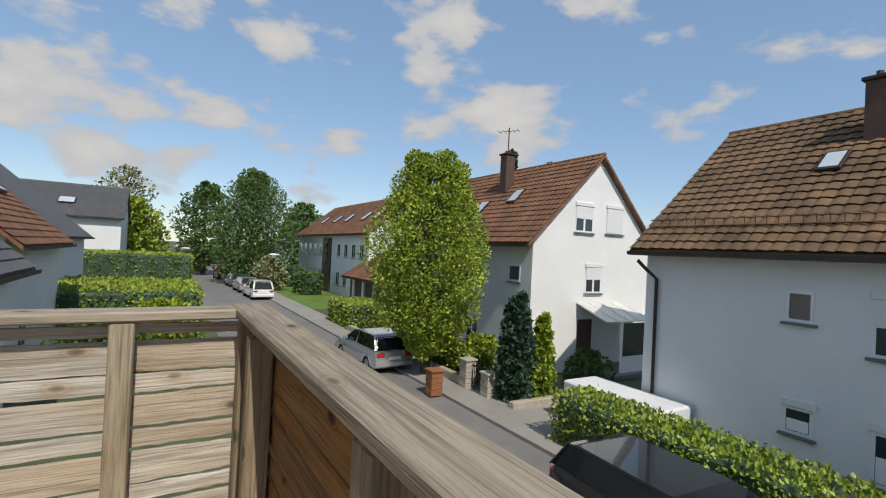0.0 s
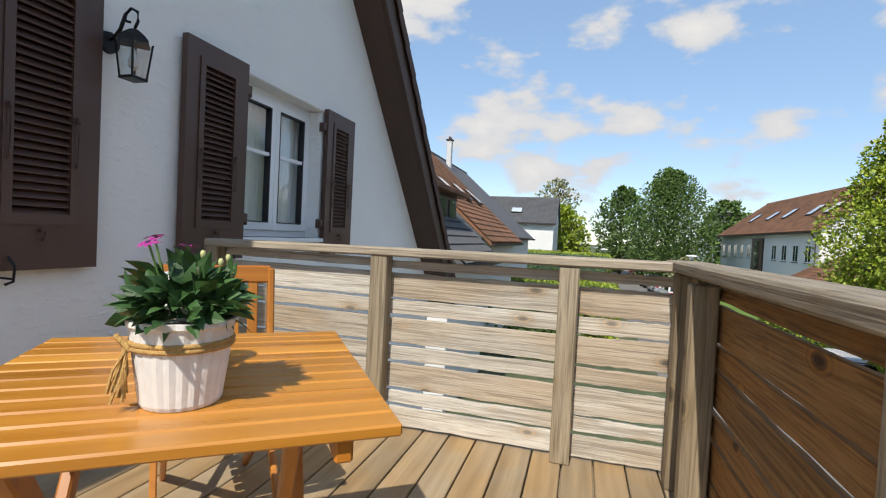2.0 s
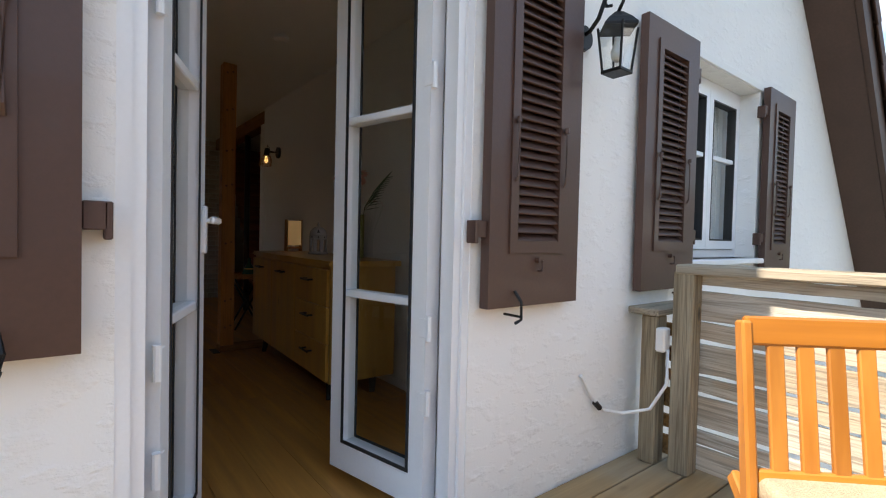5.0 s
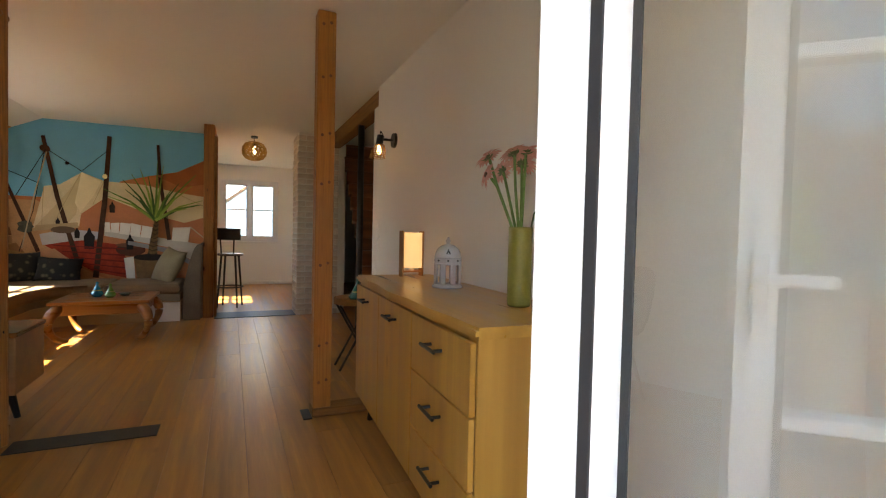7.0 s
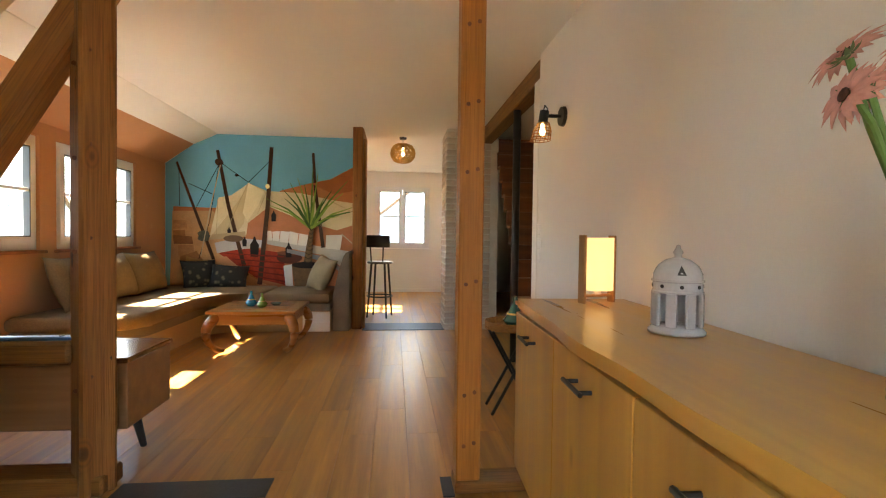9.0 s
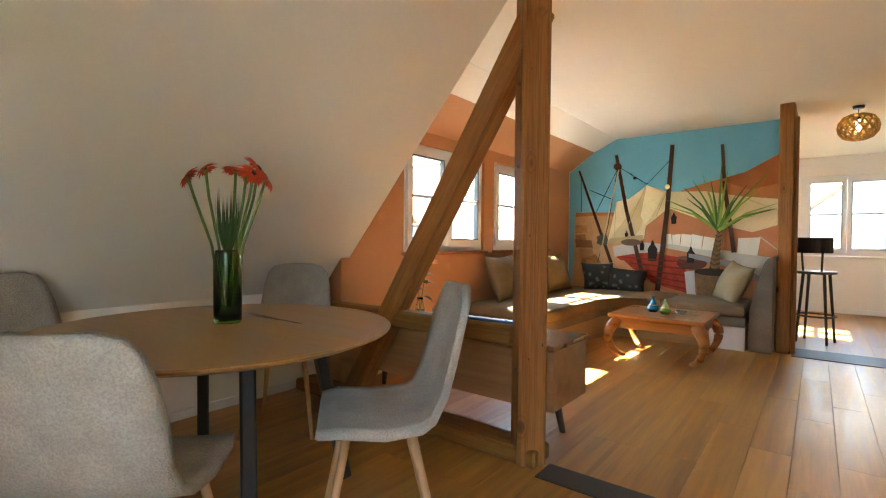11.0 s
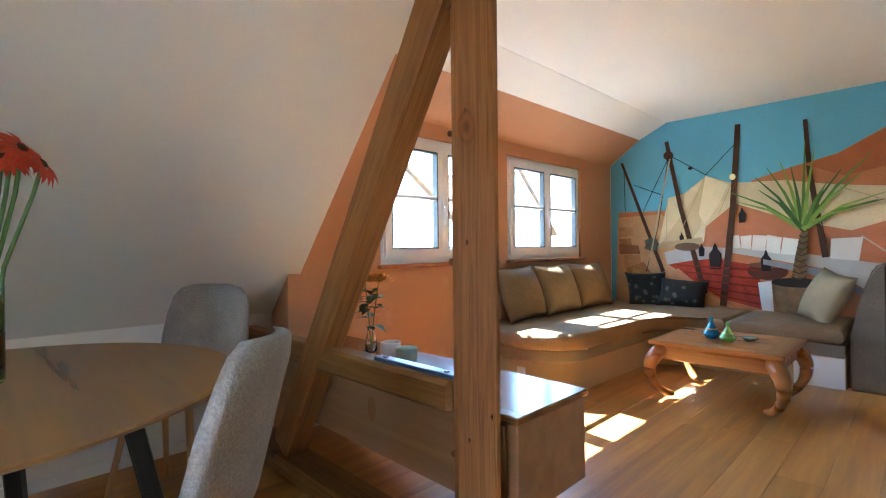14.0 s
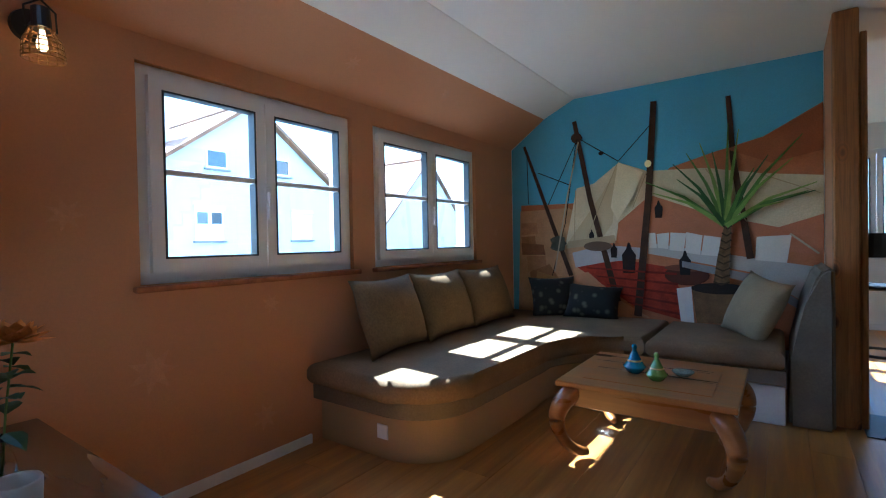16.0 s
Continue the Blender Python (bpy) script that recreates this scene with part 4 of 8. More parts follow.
for i in range(330):
    d = rnd_dir(0.0, 1.0)
    base = Vector((d.x * 0.045, d.y * 0.045, 0.02)) + Vector((d.x * 0.055, d.y * 0.055, d.z * 0.10)) * random.uniform(0.2, 1.0)
    add_leaf(bm, base, (d + rnd_dir() * 0.5).normalized(), rnd_dir(0.2, 1), random.uniform(0.034, 0.062), random.uniform(0.018, 0.03), 0.3)
part("foliage", bm, M_PLANT, plant)
M_PURP = surf("magenta_petals", (0.42, 0.03, 0.27), 0.6, 0.15)
M_PURPD = surf("dark_violet_eye", (0.05, 0.01, 0.06), 0.7, 0.2)
M_LEMON = surf("pale_yellow_buds", (0.62, 0.62, 0.28), 0.6, 0.1)
for hx, hy, hz, fz in ((-0.06, 0.03, 0.165, 0.5), (-0.015, 0.065, 0.175, 0.8), (0.035, 0.03, 0.158, 0.9)):
    hd = Vector((hx, hy, hz))
    part("stem", atube(BM(), [(hx * 0.3, hy * 0.3, 0.03), (hx * 0.7, hy * 0.7, 0.1), hd], 0.0022, 6), M_STEM, plant)
    daisy(plant, hd, M_PURP, M_PURPD, 0.022, 13, Vector((hx * 4, hy * 4 - 0.1, fz)))
for hx, hy, hz in ((0.02, -0.065, 0.13), (0.075, -0.035, 0.135), (-0.03, -0.055, 0.115), (0.0, -0.04, 0.145), (0.055, -0.06, 0.105)):
    part("bud", alathe(BM(), [(0, -0.009), (0.004, -0.006), (0.0052, 0.002), (0.0036, 0.007), (0, 0.008)], 9, (hx, hy, hz)), M_LEMON, plant, smooth=True)
    part("stem", atube(BM(), [(hx * 0.3, hy * 0.3, 0.02), (hx * 0.8, hy * 0.8, hz * 0.6), (hx, hy, hz - 0.01)], 0.002, 5), M_STEM, plant)

# perforated candle holder behind the pot
bm = BM()
prof = [(0.040, 0.0), (0.058, 0.012), (0.071, 0.045), (0.074, 0.085), (0.066, 0.13), (0.052, 0.175), (0.047, 0.20)]


def prof_r(z):
    for (r0, z0), (r1, z1) in zip(prof, prof[1:]):
        if z <= z1:
            return r0 + (r1 - r0) * (z - z0) / (z1 - z0)
    return prof[-1][0]


NL = 30
for s in (-1, 1):
    for i in range(NL):
        pts = []
        for k in range(15):
            z = 0.004 + 0.192 * k / 14
            a = math.tau * i / NL + s * 0.9 * k / 14
            pts.append((prof_r(z) * math.cos(a), prof_r(z) * math.sin(a), z))
        atube(bm, pts, 0.0036, 4)
for z in (0.003, 0.197):
    atube(bm, [(prof_r(z) * math.cos(a), prof_r(z) * math.sin(a), z) for a in [i * math.tau / 32 for i in range(32)]], 0.0042, 6, True)
for k in range(1, 14):
    z = 0.2 * k / 14
    atube(bm, [(prof_r(z) * math.cos(a), prof_r(z) * math.sin(a), z) for a in [i * math.tau / 32 for i in range(32)]], 0.002, 4, True)
hold = thing("candle_holder", pose(0.032, -1.566, TOPZ + 0.001) @ Matrix.Diagonal((0.82, 0.82, 0.95, 1.0)), "white perforated ceramic candle holder behind the flower pot", "candle holder")
tagged(part("body", bm, M_POTW, hold), kind="stuff")
part("base", alathe(BM(), [(0, 0), (0.042, 0), (0.042, 0.006), (0, 0.006)], 24), M_POTW, hold)

# ---- room: timber frame ----
def timber(name, label, m=None):
    return thing(name, m or pose(0, 0, 0), label, "timber post")


pa = timber("timber_post", "old brown timber post with a diagonal brace and bolts")
part("post", path_beam(BM(), (-1.195, 3.295, 0.0), (-1.19, 3.30, 2.498), 0.15, 0.14, 0.012), M_BEAMZ, pa)
brace = part("brace", box(-0.07, 0.07, -0.06, 0.06, -1.27, 1.25, 0.012), M_BEAMZ, pa)
brace.matrix_basis = pose(-1.817, 3.305, 1.19, 0, math.degrees(math.atan2(0.62, 1.0)), 0)
part("rail", path_beam(BM(), (-3.02, 3.31, 0.615), (-1.27, 3.305, 0.625), 0.11, 0.105, 0.015), M_BEAMX, pa)
part("sill_plate", path_beam(BM(), (-3.05, 3.305, 0.045), (-1.12, 3.305, 0.045), 0.17, 0.085, 0.01), M_BEAMX, pa)
for z, s in ((0.60, 0.022), (0.44, 0.012), (1.08, 0.012)):
    part("bolt", acyl(BM(), (-1.12, 3.29, z), (-1.108, 3.29, z), s, s * 0.8, 12), M_IRON, pa, "dark iron bolt")
for z in (0.5, 1.1, 1.5, 1.9):
    for dx in (-0.03, 0.03):
        part("peg", acyl(BM(), (-1.195 + dx, 3.228, z + dx), (-1.195 + dx, 3.222, z + dx), 0.010, n=8), M_DARKW, pa)
pb = timber("pine_post", "slim honey-coloured pine post with dark pegs", pose(0.474, 3.195, 0))
part("post", box(-0.055, 0.055, -0.055, 0.055, 0.052, 2.498, 0.006), M_POSTB, pb)
part("foot_board", box(-0.06, 0.34, -0.07, 0.07, 0.002, 0.05, 0.006), M_BEAMX, pb)
for z in (0.22, 0.45, 0.95, 1.45, 1.75, 2.1, 2.42):
    for dx in (-0.022, 0.024):
        part("peg", acyl(BM(), (dx, -0.055, z + dx * 0.3), (dx, -0.0585, z + dx * 0.3), 0.0095, n=8), M_DARKW, pb)
wp = timber("passage_post", "reddish timber post at the kitchen passage", pose(-0.325, 7.05, 0))
part("post", box(-0.062, 0.062, -0.05, 0.048, 0, 2.498, 0.008), M_BEAMZ, wp)
part("side_post", box(0.066, 0.10, -0.02, 0.045, 0, 2.36, 0.006), M_BEAMZ, wp)
for x0, x1, y0, y1 in ((-1.09, -0.42, 3.17, 3.33), (0.36, 0.413, 3.11, 3.28), (-0.25, 0.76, 6.90, 7.36)):
    struct(part("floor_strip", box(x0, x1, y0, y1, 0.0, 0.006), M_MAT), "dark grey strip let into the floor", "floor strip")
struct(part("beam_stair", box(1.20, 1.34, 4.5, 6.92, 2.33, 2.498, 0.008), M_BEAMY), "brown timber beam along the stair opening", "beam")
struct(part("beam_stair_wall", box(1.18, 1.33, 4.476, 4.60, 0, 2.33, 0.006), M_WALLIN), "white wall end at the stair opening", "wall")
stair = thing("staircase", pose(1.40, 5.45, 0), "dark brown wooden staircase with closed risers", "staircase")
for i in range(13):
    part("tread", box(0.0, 0.95, i * 0.13 - 0.025, i * 0.13 + 0.15, 0.185 * i + 0.155, 0.185 * i + 0.185, 0.004), M_DARKW, stair)
    part("riser", box(0.0, 0.95, i * 0.13, i * 0.13 + 0.02, 0.185 * i, 0.185 * i + 0.154), M_DARKW, stair)
part("stringer", path_beam(BM(), (0.97, 0.0, 0.05), (0.97, 1.65, 2.35), 0.04, 0.24, 0.005), M_BEAMZ, stair)
tagged(part("stair_pole", acyl(BM(), (1.25, 5.37, 0), (1.25, 5.37, 2.34), 0.035, n=20), M_BLACK, smooth=True), "black round steel pole at the stairs", "pole")

# skirting
for nm, d in (("baseboard_knee", (-3.10, -3.085, WT, 3.24, 0, 0.06)), ("baseboard_dormer", (OX, OX + 0.014, 3.60, 5.1, 0, 0.055)), ("baseboard_right", (1.171, 1.185, WT, 4.46, 0, 0.06)), ("baseboard_kitchen", (-1.38, 1.32, 10.985, 11.0, 0, 0.07))):
    struct(part(nm, box(*d, 0.003), M_WHITEP), "white skirting board", "baseboard")

# ---- dormer and kitchen windows ----
M_SILL = wood("varnished_sill", hexc("a8683a"), hexc("74421f"), 1, 0.45, 12, 0.15, 0.4, 0.1)


def casement(name, a0, a1, z0, z1, m, label, bar=0.52):
    """Two-leaf window lying in the local x-z plane of m."""
    t = thing(name, m, label, "window")
    tagged(t, kind="structure")
    part("window_frame", sheet(rect(a0 + 0.002, a1 - 0.002, z0 + 0.002, z1 - 0.002), [rect(a0 + 0.055, a1 - 0.055, z0 + 0.055, z1 - 0.055)], XZ, -0.04, 0.03), M_PVC, t)
    w = (a1 - a0 - 0.1) / 2
    h = z1 - z0 - 0.1
    for i in (0, 1):
        s = sash(t, w - 0.004, h, [h * bar], 0.05, 0.058, 0.065)
        s.location = (a0 + 0.052 + i * w, -0.045, z0 + 0.05)
    hb = abox(BM(), (a0 + a1) / 2 - 0.016, (a0 + a1) / 2 + 0.016, -0.085, -0.072, z0 + 0.40, z0 + 0.48, 0.004)
    abox(hb, (a0 + a1) / 2 - 0.009, (a0 + a1) / 2 + 0.009, -0.105, -0.085, z0 + 0.30, z0 + 0.45, 0.004)
    part("window_handle", hb, M_PVC, t)
    return t


for nm, (a, b) in (("window_1", W1), ("window_2", W2)):
    t = casement(nm, a, b, WZA, WZB, pose(OX - 0.07, 0, 0, 0, 0, 90), "white two-leaf window in the terracotta wall")
    part("window_sill", box(a - 0.03, b + 0.03, -0.115, -0.03, WZA - 0.03, WZA - 0.002, 0.006), M_SILL, t, "brown varnished sill")
kw = casement("window_kitchen", -0.28, 0.86, 0.91, 2.19, pose(0, 11.06, 0), "white two-leaf kitchen window")
part("window_sill", box(-0.33, 0.91, -0.12, -0.062, 0.88, 0.908, 0.005), M_WHITEP, kw)
k2 = casement("window_kitchen_side", 8.35, 9.35, 1.0, 2.1, pose(-1.44, 0, 0, 0, 0, 90), "white kitchen side window")

# ---- desert mural, painted on the end wall ----
def paint(name, col, rough=0.9, var=0.1, big=4.0):
    return surf("mural_" + name, hexc(col), rough, var, big, 120, 0.05, dist=0.001)


MUY = MUR - 0.0015
mural = thing("mural", pose(0, 0, 0), "painted desert camp mural with tent, poles and palm on the wall", "mural")
mural_layer = [0]


def flat(name, pts, mat, lift=None):
    mural_layer[0] += 1
    y = MUY - 0.0006 * mural_layer[0]
    bm = BM()
    vs = [bm.verts.new((x, y, z)) for x, z in pts]
    es = [bm.edges.new((vs[i], vs[(i + 1) % len(vs)])) for i in range(len(vs))]
    bmesh.ops.triangle_fill(bm, use_beauty=True, edges=es)
    return part(name, bm, mat, mural)


def stroke(pts, w0, w1):
    """Outline of a tapering painted stroke."""
    P = [Vector(p) for p in pts]
    lf, rt = [], []
    for i, p in enumerate(P):
        d = (P[min(i + 1, len(P) - 1)] - P[max(i - 1, 0)]).normalized()
        n = Vector((-d.y, d.x))
        w = w0 + (w1 - w0) * i / (len(P) - 1)
        lf.append(tuple(p + n * w / 2))
        rt.append(tuple(p - n * w / 2))
    return lf + rt[::-1]


def oval(cx, cz, rx, rz, n=20, wob=0.0):
    return [(cx + rx * math.cos(math.tau * i / n) * (1 + wob * math.sin(5 * i)), cz + rz * math.sin(math.tau * i / n)) for i in range(n)]


XR = -0.39
flat("painted_sky", [(-2.90, 0.3), (XR, 0.3), (XR, 2.497), (-2.235, 2.497), (-2.54, 2.353), (-2.90, 2.09)], paint("sky", "6cb2d0", var=0.08, big=1.5))
flat("painted_dune", [(-2.80, 1.52), (-2.31, 1.51), (-1.70, 1.52), (-1.41, 1.76), (-1.09, 1.85), (-0.75, 1.93), (XR, 2.13), (XR, 0.3), (-2.85, 0.3)], paint("dune", "b8754a", var=0.16))
flat("painted_sand", [(-2.81, 1.46), (-2.30, 1.47), (-2.12, 1.31), (-1.89, 0.51), (-2.2, 0.3), (-2.85, 0.3)], paint("sand", "c79a6b", var=0.2, big=6))
flat("painted_tent", [(-2.34, 1.11), (-2.22, 1.65), (-2.06, 1.68), (-1.83, 1.85), (-1.59, 1.75), (-1.14, 1.73), (-0.77, 1.65), (XR, 1.60), (XR, 1.30), (-0.66, 1.23), (-1.11, 1.35), (-1.57, 1.54), (-1.84, 1.31), (-1.86, 1.15)], paint("tent", "d8c7a0", var=0.14))
flat("painted_tent_inside", [(-1.84, 1.31), (-1.57, 1.54), (-1.11, 1.35), (-0.66, 1.23), (XR, 1.32), (XR, 1.02), (-1.11, 1.10), (-1.84, 1.15)], paint("tent_inside", "b87550", var=0.14))
flat("painted_tent_shade", [(-2.31, 1.14), (-1.97, 1.60), (-1.84, 1.83), (-1.89, 1.31), (-1.98, 1.18)], paint("tent_shade", "c9b48a", var=0.1))
flat("painted_carpet", [(-2.22, 0.90), (-1.89, 0.99), (-1.45, 0.92), (-1.32, 0.70), (-1.33, 0.47), (-1.71, 0.56)], paint("carpet", "a8391f", var=0.3, big=14))
flat("painted_rug_sand", [(-2.46, 0.77), (-2.12, 0.86), (-1.85, 0.62), (-1.58, 0.47), (-2.12, 0.45)], paint("rug_sand", "c99468", var=0.2))
flat("painted_divan", [(-1.59, 1.13), (-1.15, 1.05), (-0.42, 0.93), (-0.41, 0.60), (-0.82, 0.88), (-1.32, 0.98), (-1.59, 1.03)], paint("divan", "bfb6a6", var=0.12))
flat("painted_low_wall", [(-2.27, 1.04), (-1.98, 1.11), (-1.62, 1.08), (-1.60, 0.99), (-1.98, 0.95), (-2.24, 0.90)], paint("low_wall", "b8b4b0", var=0.12))
mp_c = paint("cushions", "dcd3c2", var=0.08)
for pts in ([(-1.59, 1.21), (-1.53, 1.21), (-1.52, 1.08), (-1.58, 1.08)], [(-1.52, 1.20), (-1.42, 1.21), (-1.43, 1.07), (-1.51, 1.08)], [(-1.41, 1.21), (-1.29, 1.20), (-1.31, 1.05), (-1.42, 1.06)], [(-1.29, 1.21), (-1.17, 1.18), (-1.19, 1.02), (-1.30, 1.04)], [(-1.16, 1.18), (-1.04, 1.16), (-1.06, 1.01), (-1.18, 1.02)], [(-0.80, 1.16), (-0.58, 1.17), (-0.61, 0.96), (-0.81, 0.98)]):
    flat("painted_cushion", pts, mp_c)
mp_s = [paint("stone_%s" % k, c, var=0.2, big=12) for k, c in (("a", "b98a5c"), ("b", "a5754a"), ("c", "8c6240"))]
for i, pts in enumerate(([(-2.80, 1.34), (-2.63, 1.34), (-2.62, 1.23), (-2.80, 1.22)], [(-2.80, 1.20), (-2.65, 1.21), (-2.64, 1.10), (-2.79, 1.09)], [(-2.80, 1.14), (-2.56, 1.12), (-2.54, 1.02), (-2.79, 1.02)], [(-2.74, 1.01), (-2.54, 1.01), (-2.53, 0.88), (-2.73, 0.85)], [(-2.71, 0.85), (-2.50, 0.93), (-2.36, 0.72), (-2.44, 0.53), (-2.69, 0.66)])):
    flat("painted_stone", pts, mp_s[i % 3])
flat("painted_table", oval(*(-1.29, 0.85), 0.17, 0.085), paint("pouf", "5c3220", var=0.2))
flat("painted_tabletop", oval(*(-1.29, 0.91), 0.17, 0.03), paint("pouf_top", "7a4a30", var=0.15))
mp_k = paint("black", "241c18", var=0.2)
for (cx, cz), s in (((-1.75, 0.99), 1.0), ((-1.30, 0.95), 0.75), ((-1.88, 1.06), 0.5), ((-1.50, 1.41), 0.55), ((-2.08, 1.20), 0.4)):
    flat("painted_lantern", [(cx - 0.05 * s, cz - 0.13 * s), (cx + 0.05 * s, cz - 0.13 * s), (cx + 0.06 * s, cz + 0.03 * s), (cx + 0.025 * s, cz + 0.08 * s), (cx + 0.008 * s, cz + 0.14 * s), (cx - 0.008 * s, cz + 0.14 * s), (cx - 0.025 * s, cz + 0.08 * s), (cx - 0.06 * s, cz + 0.03 * s)], mp_k)
mp_p = paint("pole", "4a2f1d", var=0.3, big=10)
for pts, w0, w1 in (([(-2.75, 2.11), (-2.51, 1.45), (-2.28, 0.82)], 0.03, 0.045), ([(-2.23, 2.28), (-2.09, 1.54), (-1.85, 0.60)], 0.042, 0.055), ([(-1.53, 2.34), (-1.58, 1.51), (-1.68, 0.48)], 0.05, 0.065), ([(-0.98, 2.28), (-0.95, 1.78), (-0.84, 0.99)], 0.035, 0.05)):
    flat("painted_pole", stroke(pts, w0, w1), mp_p)
flat("painted_pole_head", oval(*(-2.21, 2.12), 0.055, 0.05, 10, 0.1), mp_p)
for pts in ([(-2.20, 2.11), (-2.50, 1.51)], [(-2.17, 2.10), (-1.83, 1.86)], [(-1.83, 1.86), (-1.55, 2.15)], [(-2.60, 1.83), (-2.27, 1.68)], [(-2.72, 2.06), (-2.71, 1.53)], [(-2.21, 2.10), (-2.33, 1.32), (-2.47, 0.81)], [(-0.59, 1.18), (-0.42, 1.03)]):
    flat("painted_rope", stroke(pts, 0.008, 0.008), mp_k)
flat("painted_knot", oval(*(-1.98, 1.95), 0.025, 0.02, 8), mp_k)
flat("painted_bulb", oval(*(-1.58, 1.81), 0.028, 0.032, 14), paint("bulb", "fff3b8", var=0.02))
flat("painted_shrub", oval(*(-2.40, 1.13), 0.085, 0.075, 22, 0.2), paint("shrub", "5a5a4a", var=0.35, big=20))
mp_w = paint("pale_rope", "b9a98a", var=0.15)
for pts in ([(-2.19, 2.08), (-2.31, 1.55), (-2.44, 0.86)], [(-0.59, 1.18), (-0.42, 1.03)]):
    flat("painted_rope", stroke(pts, 0.014, 0.014), mp_w)
flat("painted_tent_fold", [(-1.83, 1.85), (-1.62, 1.74), (-1.70, 1.55), (-1.84, 1.33), (-1.90, 1.45)], paint("tent_fold", "e3d3ab", var=0.1))
flat("painted_tent_hem", [(-2.30, 1.15), (-1.87, 1.20), (-1.86, 1.13), (-2.33, 1.08)], paint("tent_hem", "b79f76", var=0.15))
flat("painted_dune_shade", [(-1.00, 1.86), (-0.75, 1.92), (XR, 2.11), (XR, 1.78), (-0.70, 1.72)], paint("dune_shade", "a4623a", var=0.18))
mp_b = paint("floor_pillow", "b98d55", var=0.2, big=8)
for pts in ([(-2.62, 0.86), (-2.40, 0.80), (-2.20, 0.66), (-2.45, 0.60), (-2.66, 0.70)], [(-2.50, 0.72), (-2.26, 0.70), (-2.05, 0.56), (-2.40, 0.50)]):
    flat("painted_pillow", pts, mp_b)
flat("painted_low_table", oval(-2.02, 1.10, 0.13, 0.045), paint("low_table", "6b5540", var=0.2))
mp_f = paint("tent_seam", "b59f76", var=0.15)
for pts in ([(-1.84, 1.83), (-2.12, 1.18)], [(-1.59, 1.74), (-1.71, 1.43)], [(-1.14, 1.72), (-0.86, 1.28)], [(-2.22, 1.63), (-2.24, 1.14)], [(-0.77, 1.64), (-0.41, 1.47)]):
    flat("painted_seam", stroke(pts, 0.008, 0.005), mp_f)
mp_d = paint("divan_front", "8f8a86", var=0.15)
flat("painted_divan_front", [(-1.32, 0.97), (-0.82, 0.87), (-0.41, 0.60), (-0.41, 0.53), (-0.82, 0.80), (-1.32, 0.92)], mp_d)
mp_r = paint("carpet_stripe", "7d2615", var=0.25, big=14)
for k in range(5):
    (ax, az), (bx, bz) = (-2.12, 0.90), (-1.36, 0.86)
    flat("painted_stripe", stroke([(ax + 0.09 * k, az - 0.075 * k), (bx + 0.01 * k, bz - 0.085 * k)], 0.012, 0.02), mp_r)
# palm in its basket
mp_l = [paint("palm_a", "5f7f36", var=0.25, big=10), paint("palm_b", "88a048", var=0.2, big=10), paint("palm_c", "3f5f2c", var=0.25, big=10)]
flat("painted_trunk", stroke([(-0.99, 1.24), (-1.02, 1.00), (-1.04, 0.73)], 0.05, 0.12), paint("trunk", "7a5d38", var=0.35, big=24))
tip = Vector((-1.00, 1.25))
for i, p in enumerate(((-1.60, 1.65), (-1.54, 1.55), (-1.38, 1.78), (-1.28, 1.86), (-1.18, 1.93), (-1.09, 1.85), (-0.98, 2.06), (-0.91, 2.00), (-0.72, 1.78), (-0.51, 1.91), (-0.43, 1.55), (-0.44, 1.49), (-0.48, 1.49), (-0.57, 1.74), (-1.35, 1.65), (-0.81, 1.69), (-0.63, 1.42))):
    p = Vector(p)
    mid = tip * 0.5 + p * 0.5 + Vector((0, 0.05))
    flat("painted_frond", stroke([tuple(tip), tuple(mid), tuple(p)], 0.040, 0.006), mp_l[i % 3])
flat("painted_basket", [(-1.25, 0.75), (-0.85, 0.76), (-0.89, 0.48), (-1.21, 0.46)], paint("basket", "7d5f3c", var=0.25, big=14))
flat("painted_basket_rim", oval(*(-1.05, 0.75), 0.205, 0.045), paint("basket_rim", "2c2018", var=0.2))
mp_t = paint("trunk_scale", "4d3a22", var=0.2)
for k in range(9):
    (ax, az), (bx, bz) = (-0.99, 1.24), (-1.04, 0.74)
    f = k / 9
    cx, cz, hw = ax + (bx - ax) * f, az + (bz - az) * f, 0.03 + 0.03 * f
    flat("painted_scale", stroke([(cx - hw, cz + 0.012), (cx, cz - 0.014), (cx + hw, cz + 0.012)], 0.012, 0.012), mp_t)
flat("painted_cloth", [(-1.36, 0.74), (-1.25, 0.76), (-1.23, 0.46), (-1.33, 0.47)], paint("cloth", "d9d3c8", var=0.1))

# flat wall stars and prints on the terracotta wall
M_PRINT = surf("faded_print", hexc("c99570"), 0.9, 0.1, 20, 150, 0.05)
for y, z, r in ((6.62, 0.90, 0.06), (5.60, 0.90, 0.05), (4.85, 0.85, 0.06), (4.25, 0.62, 0.11), (7.25, 1.5, 0.05), (7.35, 1.25, 0.05), (4.8, 0.25, 0.08), (3.95, 1.3, 0.07)):
    bm = BM()
    vs = [bm.verts.new((OX + 0.0025, y + r * (1 if i % 2 == 0 else 0.45) * math.cos(math.tau * i / 14), z + r * (1 if i % 2 == 0 else 0.45) * math.sin(math.tau * i / 14))) for i in range(14)]
    bm.faces.new(vs)
    tagged(part("wall_print", bm, M_PRINT), "pale faded star print on the terracotta wall", "wall print", "star prints on the wall")
